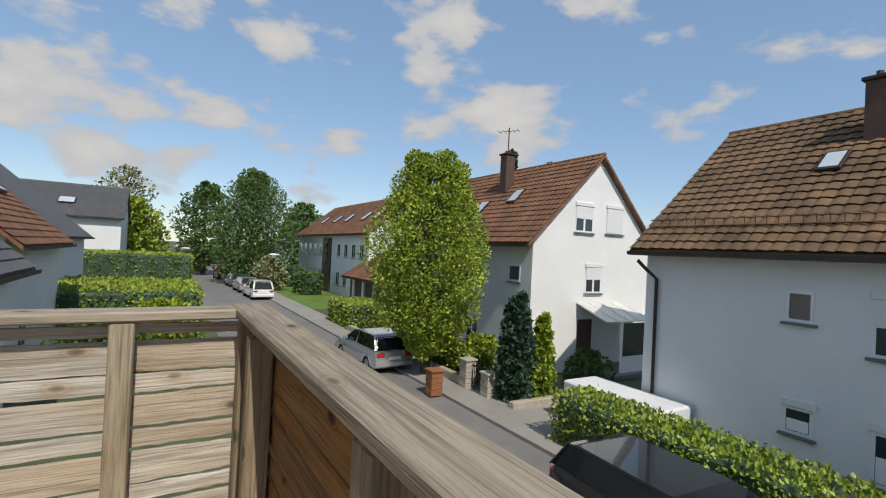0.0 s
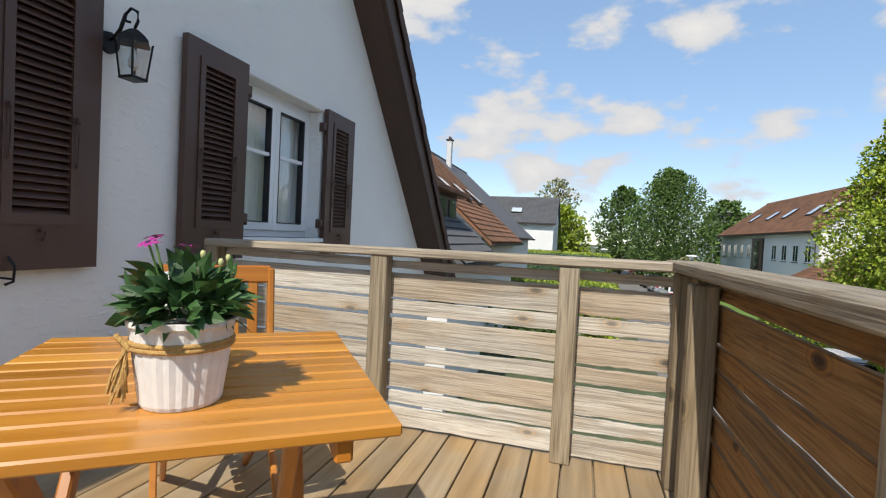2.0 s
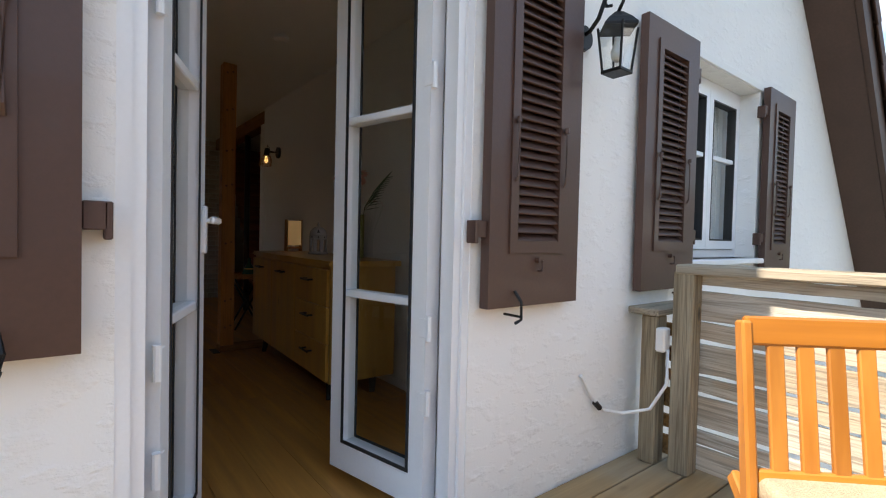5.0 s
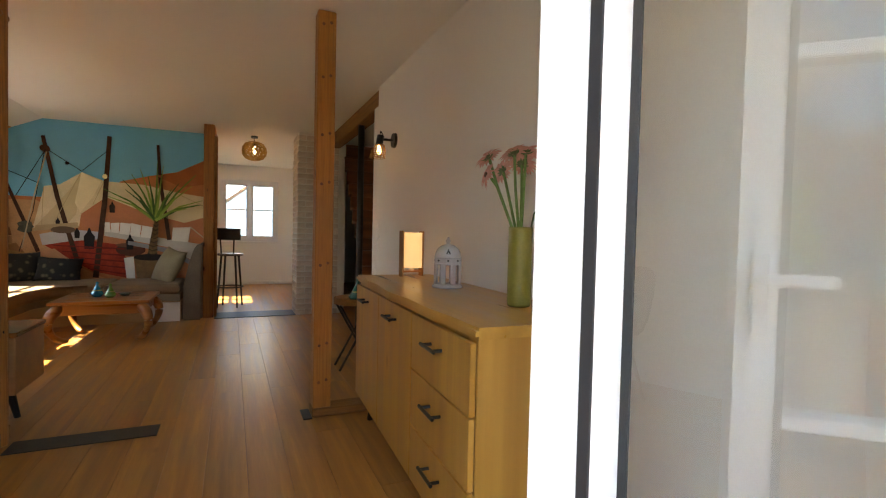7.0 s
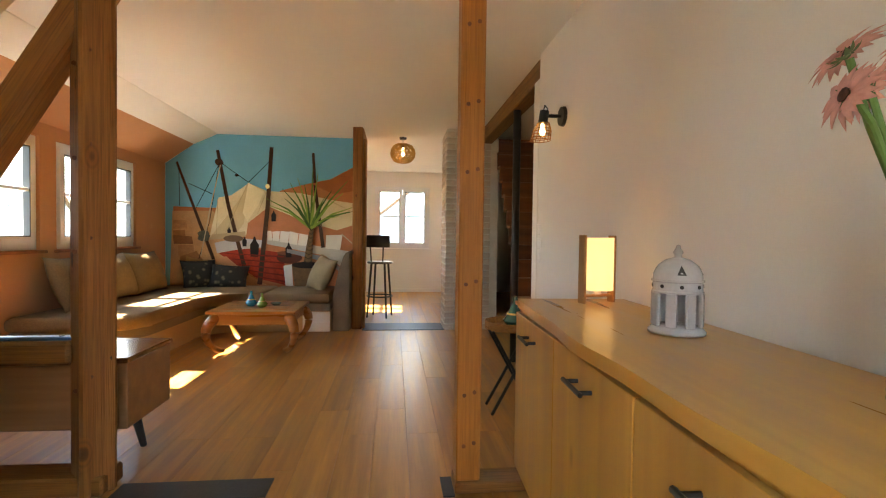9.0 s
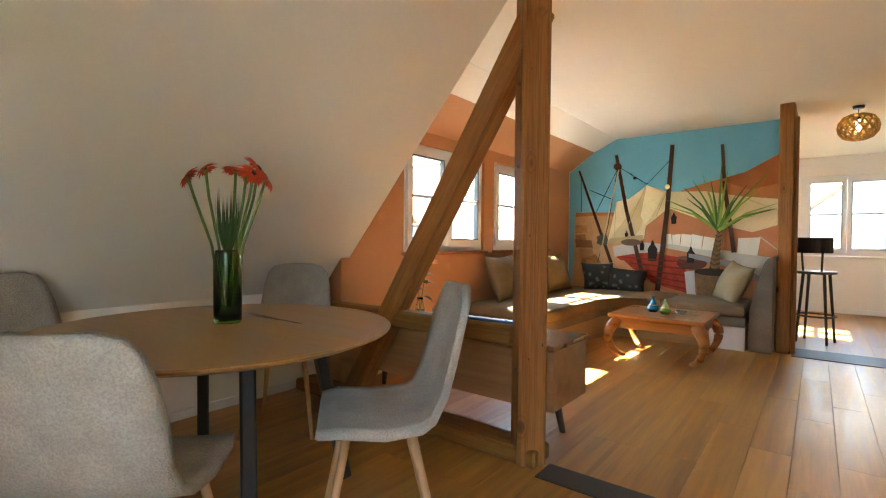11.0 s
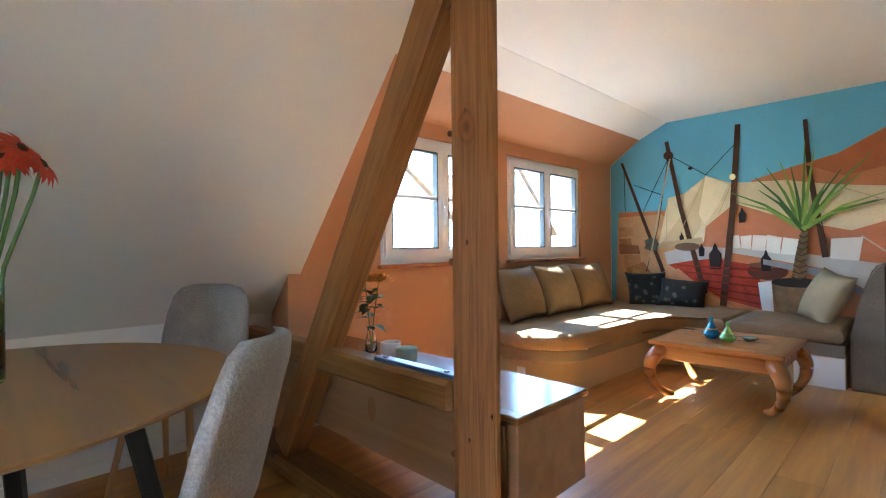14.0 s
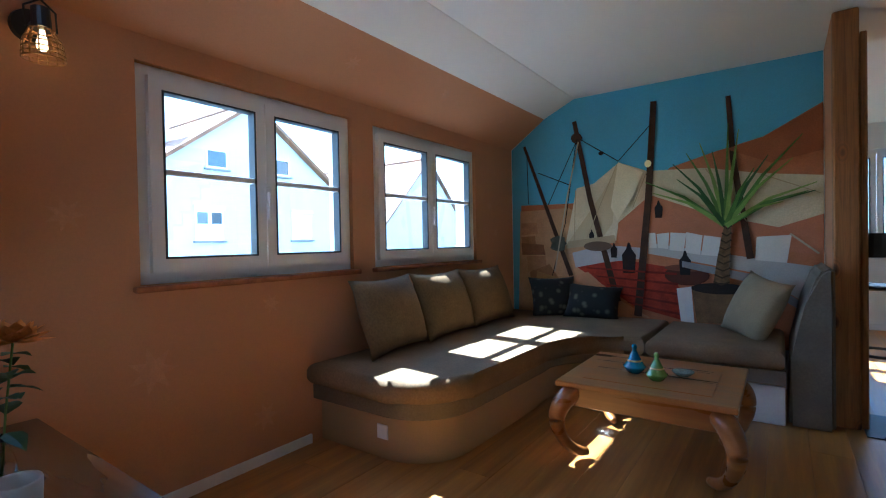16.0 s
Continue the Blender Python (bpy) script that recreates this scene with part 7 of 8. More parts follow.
part("side_roof", poly_prism(BM(), [(-1.5, 1.85), (0, 2.35), (0, 2.4), (-1.5, 1.90)], lambda a, b, d: Vector((a, d, b)), -3.6, -1.5), M_MILK, po)
for k in range(5):
    y = -1.4 + k * 0.7
    part("rafter", path_beam(BM(), (-1.72, y, 2.40), (0, y, 3.0), 0.05, 0.07, 0.005), M_PVC, po)
for y in (-1.4, 0.35):
    part("post", box(-1.65, -1.57, y - 0.04, y + 0.04, 0, 2.38, 0.005), M_PVC, po)
part("lower_panel", box(-1.64, -1.60, -1.36, 0.31, 0.0, 0.9), M_PVC, po)
part("glass_side", box(-1.63, -1.61, -1.36, 0.31, 0.9, 2.3), M_DGLASS, po)
part("step", box(-1.9, 0, -1.6, 1.6, 0, 0.2, 0.02), M_STONE, po)
dr = part("house_door", box(-0.04, 0.04, 0.42, 1.3, 0.2, 2.25, 0.01), M_SHUT, po)

# long white house with the staircase bays
hl = gable_house("house_row", "long white two-storey house with a brown roof and dark stair bay", 39.5, 64.5, -28.0, -18.6, G, 2.9, 6.6, "x", M_TILE_B, tiles=("+",), tw=0.5)
for i in range(11):
    x = 41.2 + i * 2.2
    if i in (4, 5):
        continue
    for z in (-2.6, 0.35):
        house_window(hl, "y", x, z, 0.95, 1.35, -18.6, "plain")
part("stair_bay", box(50.3, 53.2, -18.6, -18.45, G, 2.3, 0.02), M_SHUT, hl)
part("stair_bay_glass", box(51.2, 52.4, -18.44, -18.42, -0.6, 2.1), M_DGLASS, hl)
for x in (42, 45, 50, 54, 59):
    skylight(hl, x, -20.4, 2.9 + 1.8 * 0.79 + 0.3, 1.0, 1.4, -39)
downpipe(hl, [(39.9, -18.2, 2.5), (39.9, -18.5, 2.1), (39.9, -18.5, G)])
# garage with hipped tiled roof
gr = gable_house("garage", "low double garage with a brown tiled roof and brown doors", 33.0, 40.0, -24.0, -17.2, G, -0.9, 1.2, "x", M_TILE_B, M_SHUT, 0.7, ("+",), 0.4)
for x in (34.2, 36.5, 38.8):
    part("pillar", box(x - 0.2, x + 0.2, -17.2, -17.0, G, -0.9, 0.02), M_HWALL, gr)
# our side of the street
ha = gable_house("house_neighbour", "white neighbour house with dark grey tiled roof and brown dormer", 11.0, 15.5, 0.9, 9.6, G, 0.55, 4.3, "x", M_TILE_G, tiles=("-",))
part("dormer_cheek", box(11.5, 15.1, 1.9, 5.0, 0.9, 2.35), M_SHUT, ha)
part("dormer_roof", box(11.2, 15.4, 1.5, 5.2, 2.35, 2.5, 0.02), M_TILE_B, ha)
for x in (12.1, 13.3, 14.5):
    part("dormer_window", box(x - 0.4, x + 0.4, 1.86, 1.9, 1.25, 2.2), M_DGLASS, ha)
for yy in (2.6, 3.8):
    part("dormer_side_window", box(11.46, 11.5, yy - 0.45, yy + 0.45, 1.3, 2.2), M_DGLASS, ha)
house_window(ha, "x", 2.6, -2.6, 0.9, 1.3, 11.0, "plain", -1)
hb = gable_house("house_brown_roof", "white house with a steep brown tiled roof", 17.5, 26.2, 1.45, 11.8, G, 1.1, 5.7, "x", M_TILE_B, tiles=("-",))
for x in (19, 21.5, 24):
    skylight(hb, x, 3.4, 1.1 + 1.95 * 0.89 + 0.3, 0.7, 1.2, 39)
house_window(hb, "y", 20.0, -2.6, 1.0, 1.2, 1.45, "plain", -1)
house_window(hb, "x", 3.2, -2.7, 0.9, 1.2, 17.5, "plain", -1)
hc = gable_house("house_pale_gable", "pale rendered house with a light grey roof", 31.0, 41.0, 2.2, 14.0, G, 1.4, 6.6, "x", M_TILE_G, tiles=())
chimney(hc, 33.0, 7.4, 5.5, 8.0, 0.35, M_HWALL2)
hd = gable_house("house_grey_roof", "white house with a broad dark grey roof", 58.0, 70.0, 1.1, 24.0, G, 3.2, 6.55, "y", M_TILE_G, tiles=("-",), tw=0.6)
skylight(hd, 60.2, 5.9, 4.75, 1.4, 1.3, 29, -90)
house_window(hd, "x", 6.4, -0.2, 1.3, 1.3, 58.0, "blind", -1)
hd2 = gable_house("house_far", "far grey roofed house behind the trees", 95.0, 112.0, -40.0, -26.0, G, 4.0, 8.0, "y", M_TILE_G, tiles=())

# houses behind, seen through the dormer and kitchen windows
hw = gable_house("house_west", "white gable house with small windows and red roof edge", -27.0, -16.0, 8.0, 18.5, G, 2.26, 6.1, "x", M_TILE_B, M_HWALL_DIM, tiles=())
house_window(hw, "x", 11.9, 3.76, 0.75, 0.65, -16.0, "plain", 1)
house_window(hw, "x", 14.4, 3.76, 0.75, 0.65, -16.0, "plain", 1)
house_window(hw, "x", 11.6, 1.36, 0.95, 1.0, -16.0, "curtain", 1)
house_window(hw, "x", 15.3, 1.36, 0.95, 1.0, -16.0, "blind", 1)
chimney(hw, -18.5, 11.2, 4.8, 7.0, 0.5, M_HWALL2)
hw2 = gable_house("house_west_far", "white gable house with dark roof edge", -30.0, -20.0, 24.5, 33.0, G, 2.4, 6.6, "x", M_TILE_B, M_HWALL_DIM, tiles=())
house_window(hw2, "x", 28.6, 2.6, 0.9, 1.2, -20.0, "plain", 1)
house_window(hw2, "x", 27.0, -0.6, 0.9, 1.2, -20.0, "plain", 1)
house_window(hw2, "x", 30.4, -0.6, 0.9, 1.2, -20.0, "plain", 1)
hn = gable_house("house_north", "white gable house with a dark roof behind the kitchen", -2.0, 9.0, 24.0, 34.0, G, 1.0, 5.4, "y", M_TILE_B, M_HWALL_DIM, tiles=())
house_window(hn, "y", 3.4, 1.2, 1.0, 1.2, 24.0, "plain", -1)

# ---- greenery ----
def leaves_mesh(pts, nrm, size, seed):
    """Many small folded leaves at the points, one sheet of geometry."""
    r = np.random.RandomState(seed)
    n = len(pts)
    d = r.normal(size=(n, 3)) * 0.7 + nrm
    d /= np.linalg.norm(d, axis=1)[:, None] + 1e-9
    s = np.cross(d, r.normal(size=(n, 3)))
    s /= np.linalg.norm(s, axis=1)[:, None] + 1e-9
    k = size * r.uniform(0.6, 1.3, n)[:, None]
    nn = np.cross(d, s)
    a, b, c, e = pts, pts + d * k * 0.5 + s * k * 0.36 + nn * k * 0.08, pts + d * k, pts + d * k * 0.5 - s * k * 0.36 + nn * k * 0.08
    v = np.stack([a, b, c, e], 1).reshape(-1, 3)
    i = np.arange(n) * 4
    return v, np.stack([i, i + 1, i + 2, i + 3], 1)


def leaf_object(name, pts, nrm, size, mat, parent, seed, kind=""):
    v, f = leaves_mesh(np.asarray(pts), np.asarray(nrm), size, seed)
    me = bpy.data.meshes.new(name)
    me.from_pydata(v.tolist(), [], f.tolist())
    me.materials.append(mat)
    o = new(name, me)
    o.parent = parent
    return tagged(o, kind=kind) if kind else o


M_BARK = surf("tree_bark", (0.09, 0.07, 0.05), 0.95, 0.3, 5, 40, 0.8, dist=0.02)
M_L1 = leaf_mat("hornbeam_leaves", (0.16, 0.26, 0.015), (0.42, 0.47, 0.04))
M_L2 = leaf_mat("maple_leaves", (0.06, 0.12, 0.02), (0.14, 0.23, 0.045))
M_L3 = leaf_mat("needles_and_hedge_shade", (0.03, 0.07, 0.035), (0.07, 0.12, 0.07))
M_L4 = leaf_mat("bright_hedge_leaves", (0.20, 0.29, 0.02), (0.38, 0.44, 0.06))
M_L5 = leaf_mat("pale_twig_leaves", (0.22, 0.24, 0.10), (0.34, 0.32, 0.16))


def tree(name, label, x, y, trunk, crown, top, radius, n, size, mat, seed, shape="round", lean=0.0, lobes=26):
    """Trunk with limbs and a crown built from lobes of leaves; crown and top are heights over the ground."""
    t = thing(name, pose(x, y, G), label, "tree", "street trees")
    r = np.random.RandomState(seed)
    bm = BM()
    atube(bm, [(0, 0, -0.05), (0.03, 0.02, trunk * 0.5), (lean * 0.3, 0, trunk), (lean * 0.6, 0.05, (trunk + top) / 2), (lean, 0, top * 0.9)], [radius * 0.09, radius * 0.075, radius * 0.06, radius * 0.035, 0.02], 9)
    h = top - crown
    cents = []
    for i in range(lobes):
        u = (i + r.uniform(0, 1)) / lobes
        z = crown + h * u
        prof = {"round": math.sin(math.pi * min(1, 0.12 + 0.86 * u)) ** 0.7, "column": (0.35 + 0.65 * math.sin(math.pi * min(1, 0.15 + 0.8 * u))) * (1 - 0.35 * u), "cone": 1.02 - u, "vase": 0.30 + 0.80 * math.sin(math.pi * min(1, 0.02 + 0.90 * u ** 0.85)) ** 1.2}[shape]
        a = i * 2.39996
        rr = radius * prof * r.uniform(0.45, 0.75)
        c = np.array([math.cos(a) * rr + lean * u, math.sin(a) * rr, z])
        cents.append((c, radius * {"cone": 0.34, "vase": 0.30}.get(shape, 0.42) * max(prof, 0.22) * r.uniform(0.8, 1.15)))
        if i % 2 == 0:
            base = Vector((lean * u * 0.5, 0, max(trunk * 0.7, z - h * 0.18)))
            atube(bm, [base, base.lerp(Vector(c), 0.5) + Vector((0, 0, 0.1)), Vector(c)], [radius * 0.028, radius * 0.018, 0.012], 5)
    part("trunk", bm, M_BARK, t)
    P, N = [], []
    per = n // lobes
    for c, q in cents:
        d = r.normal(size=(per, 3))
        d /= np.linalg.norm(d, axis=1)[:, None]
        rad = q * (0.55 + 0.5 * r.uniform(0, 1, per) ** 0.6)[:, None]
        P.append(c + d * rad * np.array([1, 1, 1.15]))
        N.append(d + np.array([0, 0, 0.25]))
    leaf_object("crown", np.concatenate(P), np.concatenate(N), size, mat, t, seed)
    return t


def hedge(name, label, x0, x1, y0, y1, z0, z1, mat, size, n, seed, rz=0.0):
    t = thing(name, pose((x0 + x1) / 2, (y0 + y1) / 2, z0, 0, 0, rz), label, "hedge", "clipped hedges")
    w, d, h = (x1 - x0) / 2, (y1 - y0) / 2, z1 - z0
    # dark solid core; the shade between the leaves is put into its colour
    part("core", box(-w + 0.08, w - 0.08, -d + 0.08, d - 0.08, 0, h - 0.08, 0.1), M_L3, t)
    r = np.random.RandomState(seed)
    P, N = [], []
    for ax, sg, area in ((0, -1, d * h * 2), (0, 1, d * h * 2), (1, -1, w * h * 2), (1, 1, w * h * 2), (2, 1, 4 * w * d)):
        k = max(60, int(n * area / (4 * (d * h + w * h) + 4 * w * d)))
        p = np.stack([r.uniform(-w, w, k), r.uniform(-d, d, k), r.uniform(0, h, k)], 1)
        p[:, ax] = (w, d, h)[ax] * (sg if ax < 2 else 1) + r.normal(0, 0.035, k) - 0.03 * (sg if ax < 2 else 1)
        nn = np.zeros((k, 3))
        nn[:, ax] = sg
        P.append(p)
        N.append(nn + np.array([0, 0, 0.4]))
    leaf_object("leaves", np.concatenate(P), np.concatenate(N), size, mat, t, seed)
    return t


tree("street_tree", "tall columnar hornbeam in fresh yellow-green leaf", 15.6, -11.6, 1.6, 1.0, 8.6, 2.5, 52000, 0.115, M_L1, 3, "vase", 0.1, 90)
tree("maple_tree", "large dark green round-crowned maple", 60.0, -11.9, 1.8, 0.6, 13.4, 4.6, 26000, 0.26, M_L2, 4, "round", 0.0, 80)
tree("maple_tree", "large dark green round-crowned maple behind the other", 76.0, -7.9, 2.0, 1.4, 13.0, 4.2, 6000, 0.45, M_L2, 5, "round", 0.0, 36)
tree("garden_tree", "bright green garden tree beyond the hedges", 72.0, 0.6, 1.5, 0.8, 9.5, 3.9, 4000, 0.55, M_L1, 6, "round", 0.0, 30)
tree("pale_tree", "sparse pale spring tree in the distance", 88.0, 2.4, 3.0, 3.0, 15.5, 5.0, 2200, 0.5, M_L5, 7, "round", 0.0, 30)
tree("conifer", "dark blue-green narrow conifer by the gate", 11.5, -12.7, 0.3, 0.1, 3.5, 0.66, 5000, 0.20, M_L3, 8, "column", 0.0, 34)
tree("conifer", "slim yellow-green conifer by the gate", 11.2, -13.6, 0.3, 0.1, 2.9, 0.45, 3500, 0.16, M_L1, 9, "column", 0.0, 26)
tree("spruce", "dark spruce top behind the gable house", 34.0, -30.0, 2.0, 2.0, 14.5, 2.8, 4000, 0.45, M_L3, 10, "cone", 0.0, 40)
tree("garden_tree", "leafy tree behind the long house", 84.0, -24.0, 2.0, 1.5, 12.0, 4.5, 3000, 0.6, M_L2, 12, "round", 0.0, 30)
tree("garden_tree", "green tree outside the kitchen window", -7.5, 21.0, 1.5, 1.0, 6.8, 2.3, 4000, 0.3, M_L1, 13, "round", 0.0, 26)
tree("spruce", "slim dark spruce behind the west houses", -33.0, 27.5, 1.0, 0.5, 9.0, 1.4, 2500, 0.35, M_L3, 14, "cone", 0.0, 30)
tree("flowering_shrub", "pale flowering shrub below the maple", 52.0, -12.6, 0.4, 0.2, 3.4, 1.8, 2500, 0.3, M_L5, 15, "round", 0.0, 20)
tree("garden_shrub", "loose reddish-green shrub beside the porch", 11.0, -15.6, 0.2, 0.1, 1.6, 0.9, 2200, 0.16, M_L2, 16, "round", 0.0, 18)
tree("garden_shrub", "leafy green shrub by the garden wall", 14.2, -13.2, 0.2, 0.1, 1.7, 1.0, 2200, 0.17, M_L1, 17, "round", 0.0, 18)
tree("garden_shrub", "bushy shrub in the front garden", 19.0, -0.8, 0.2, 0.1, 2.3, 1.6, 2500, 0.2, M_L2, 18, "round", 0.0, 18)
tree("garden_shrub", "yellow-green shrub in the front garden", 22.0, -2.6, 0.2, 0.1, 2.2, 1.5, 2500, 0.2, M_L1, 19, "round", 0.0, 18)

hedge("hedge", "long clipped green hedge before the opposite house", -8.0, 8.5, -12.85, -11.5, G, G + 1.35, M_L4, 0.11, 16000, 21)
hedge("hedge", "clipped hedge beside the parked car", 26.0, 30.0, -14.6, -12.2, G, G + 1.5, M_L4, 0.17, 4000, 22)
hedge("hedge", "clipped hedge behind the garden wall", 13.8, 17.0, -13.3, -12.5, G, G + 1.2, M_L4, 0.14, 3000, 23)
hedge("hedge", "tall clipped green hedge along the gardens", 50.0, 56.0, -5.1, 4.2, G, G + 3.4, M_L4, 0.2, 6000, 24)
hedge("hedge", "broad yellow-green hedge along the front garden", 26.0, 34.0, -4.3, 2.2, G, G + 2.3, M_L4, 0.2, 6000, 25)
hedge("hedge", "clipped round bush on the traffic island", 84.0, 89.0, -8.6, -6.6, G, G + 1.6, M_L4, 0.4, 1200, 26)
hedge("hedge", "clipped bush beside the long house", 46.5, 49.0, -16.5, -14.5, G, G + 2.1, M_L2, 0.3, 1200, 27)
hedge("hedge", "clipped bush beside the long house", 56.0, 59.0, -17.0, -15.0, G, G + 2.3, M_L2, 0.3, 1200, 28)
M_GRASS = surf("mown_lawn", (0.12, 0.20, 0.03), 0.95, 0.25, 0.6, 25, 0.5)
struct(part("lawn", box(36.0, 76.0, -18.0, -12.3, G - 0.2, G + 0.05), M_GRASS), "bright green mown lawn before the long house", "lawn")
struct(part("drive", box(8.8, 16.0, -14.5, -12.6, G - 0.2, G + 0.06), M_PAVE), "paved forecourt of the gable house", "drive")
struct(part("forecourt", box(-12.0, 8.5, -5.2, -2.9, G - 0.2, G + 0.02), surf("pale_concrete_yard", (0.55, 0.53, 0.5), 0.9, 0.08, 1, 40, 0.2)), "pale paved yard below the balcony", "yard")
M_SANDST = surf("pale_stone_blocks", (0.45, 0.40, 0.32), 0.9, 0.2, 5, 40, 0.5)
for x, y, h, lab in ((13.45, -12.15, 1.2, "pale stone gate pillar"), (12.2, -12.2, 0.95, "pale stone gate pillar"), (13.2, -10.62, 0.95, "red brick pillar by the tree")):
    pl = thing("gate_pillar", pose(x, y, G + 0.05), lab + " with a flat cap", "pillar", "gate pillars")
    mt = M_SANDST if "stone" in lab else surf("red_brick", hexc("96623f"), 0.9, 0.2, 5, 40, 0.4)
    for k in range(int(h / 0.2)):
        part("block", box(-0.22 + 0.01 * (k % 2), 0.22, -0.22, 0.22 - 0.01 * (k % 2), k * 0.2, k * 0.2 + 0.19, 0.012), mt, pl)
    part("cap", box(-0.26, 0.26, -0.26, 0.26, int(h / 0.2) * 0.2, int(h / 0.2) * 0.2 + 0.07, 0.012), mt, pl)
gt = thing("garden_gate", pose(12.82, -12.18, G + 0.06), "black wrought iron garden gate between stone pillars", "gate")
for k in range(8):
    part("bar", acyl(BM(), (-0.36 + k * 0.1, 0, 0.05), (-0.36 + k * 0.1, 0, 0.95 + 0.08 * math.sin(k * 0.45)), 0.012, n=5), M_IRON, gt)
for z in (0.15, 0.85):
    part("rail", box(-0.38, 0.38, -0.015, 0.015, z, z + 0.04), M_IRON, gt)
struct(part("garden_wall", box(13.7, 25.8, -12.3, -12.05, G, G + 0.40, 0.03), M_SANDST), "low pale stone garden wall", "wall")
struct(part("garden_kerb", box(10.75, 11.0, -14.5, -12.1, G, G + 0.30, 0.03), M_SANDST), "low stone edge of the front garden", "kerb")
tagged(part("garden_box", box(6.4, 9.6, -14.4, -13.0, G, G + 1.25, 0.05), surf("white_tarpaulin", (0.7, 0.7, 0.7), 0.7, 0.08, 2, 40, 0.1)), "white covered box behind the hedge", "covered box")
for x, y in ((46.0, -11.7), (62.0, -5.0), (78.0, -4.8), (90.0, -4.8)):
    sl = thing("street_lamp", pose(x, y, G), "slim street lamp with a flat mushroom head", "street lamp", "street lamps")
    part("pole", acyl(BM(), (0, 0, 0), (0, 0, 3.9), 0.06, 0.04, 10), M_GUT, sl)
    part("head", alathe(BM(), [(0, 4.05), (0.42, 4.0), (0.48, 3.9), (0.2, 3.86), (0.16, 3.6), (0, 3.6)], 18), M_BLIND, sl)

# ---- cars ----
M_TYRE = surf("tyre_rubber", (0.015, 0.015, 0.016), 0.9, 0.2)
M_RIM = surf("alloy_rim", (0.45, 0.45, 0.46), 0.3, 0.1, metal=0.8)
M_CARG = surf("tinted_car_glass", (0.012, 0.014, 0.016), 0.04, 0.05, coat=0.6)
M_REDL = surf("red_tail_lamp", (0.45, 0.02, 0.02), 0.2, 0.1, coat=0.5)
M_PLATE = surf("white_number_plate", (0.7, 0.7, 0.68), 0.5, 0.05)


def car(label, m, col, L=4.2, W=1.76, H=1.47, estate=False, metal=0.4):
    """A car along local x, nose at +x: hull with wheel arches, glasshouse, wheels, lamps."""
    t = thing("car", m, label, "car", "parked cars")
    paintm = surf("car_paint_%d_%d_%d" % tuple(int(c * 99) for c in col), col, 0.25, 0.03, 2, 200, 0.0, metal=metal, coat=0.8)
    a, b = -L / 2, L / 2
    hull = [(a, 0.32), (a + 0.02, 0.62), (a + 0.06, 0.86), (a + 0.16, 0.93), (b - 1.25, 0.95), (b - 0.45, 0.80), (b - 0.10, 0.66), (b, 0.50), (b, 0.30)]
    wx = (a + 0.78, b - 0.85)
    low = []
    for cx in wx[::-1]:
        low += [(cx + 0.36 * math.cos(math.radians(q)), 0.30 + 0.36 * math.sin(math.radians(q))) for q in range(0, 181, 20)]
    bm = poly_prism(BM(), hull + [(b - 0.1, 0.24)] + [(x, max(z, 0.24)) for x, z in low] + [(a + 0.1, 0.24)], XZ, -W / 2, W / 2)
    for v in bm.verts:
        if v.co.z > 0.6:
            v.co.y *= 1 - 0.10 * (v.co.z - 0.6)
        if v.co.x > b - 0.5 or v.co.x < a + 0.2:
            v.co.y *= 0.94
    bmesh.ops.bevel(bm, geom=[e for e in bm.edges if abs(e.verts[0].co.y - e.verts[1].co.y) < 0.05 and min(v.co.z for v in e.verts) > 0.4], offset=0.05, segments=2, affect="EDGES")
    part("body", bm, paintm, t)
    r0 = a + (0.12 if estate else 0.22)
    cab = [(r0 - 0.10, 0.92), (r0 + 0.20, H - 0.06), (r0 + 0.5, H), (b - 2.15, H), (b - 1.75, H - 0.06), (b - 1.05, 0.93)]
    bm = poly_prism(BM(), cab, XZ, -W / 2 + 0.10, W / 2 - 0.10)
    for v in bm.verts:
        v.co.y *= 1 - 0.30 * max(0, v.co.z - 0.93)
    part("glasshouse", bm, M_CARG, t)
    bm = poly_prism(BM(), [(r0 + 0.14, H - 0.10), (r0 + 0.5, H + 0.012), (b - 2.15, H + 0.012), (b - 1.78, H - 0.05), (b - 2.15, H - 0.035), (r0 + 0.5, H - 0.035)], XZ, -W / 2 + 0.20, W / 2 - 0.20)
    part("roof_panel", bm, paintm, t)
    for s in (-1, 1):
        bm = BM()
        y0, y1 = s * (W / 2 - 0.10), s * (W / 2 - 0.235)
        for p, q, w in (((r0 - 0.08, 0.93), (r0 + 0.24, H - 0.04), 0.14), ((b - 1.07, 0.94), (b - 1.80, H - 0.05), 0.07), ((-0.1, 0.94), (-0.14, H - 0.03), 0.06)):
            path_beam(bm, (p[0], y0 * 1.0, p[1]), (q[0], y1, q[1]), w, 0.03, 0.004)
        part("pillars", bm, paintm, t)
        part("mirror", box(b - 1.45, b - 1.25, min(s * (W / 2 - 0.08), s * (W / 2 + 0.12)), max(s * (W / 2 - 0.08), s * (W / 2 + 0.12)), 0.92, 1.06, 0.03), paintm, t)
        part("tail_lamp", box(a - 0.005, a + 0.10, min(s * (W / 2 - 0.42), s * (W / 2 - 0.09)), max(s * (W / 2 - 0.42), s * (W / 2 - 0.09)), 0.68, 0.84, 0.02), M_REDL, t)
        part("headlamp", box(b - 0.34, b - 0.06, min(s * (W / 2 - 0.45), s * (W / 2 - 0.10)), max(s * (W / 2 - 0.45), s * (W / 2 - 0.10)), 0.58, 0.70, 0.02), M_RIM, t)
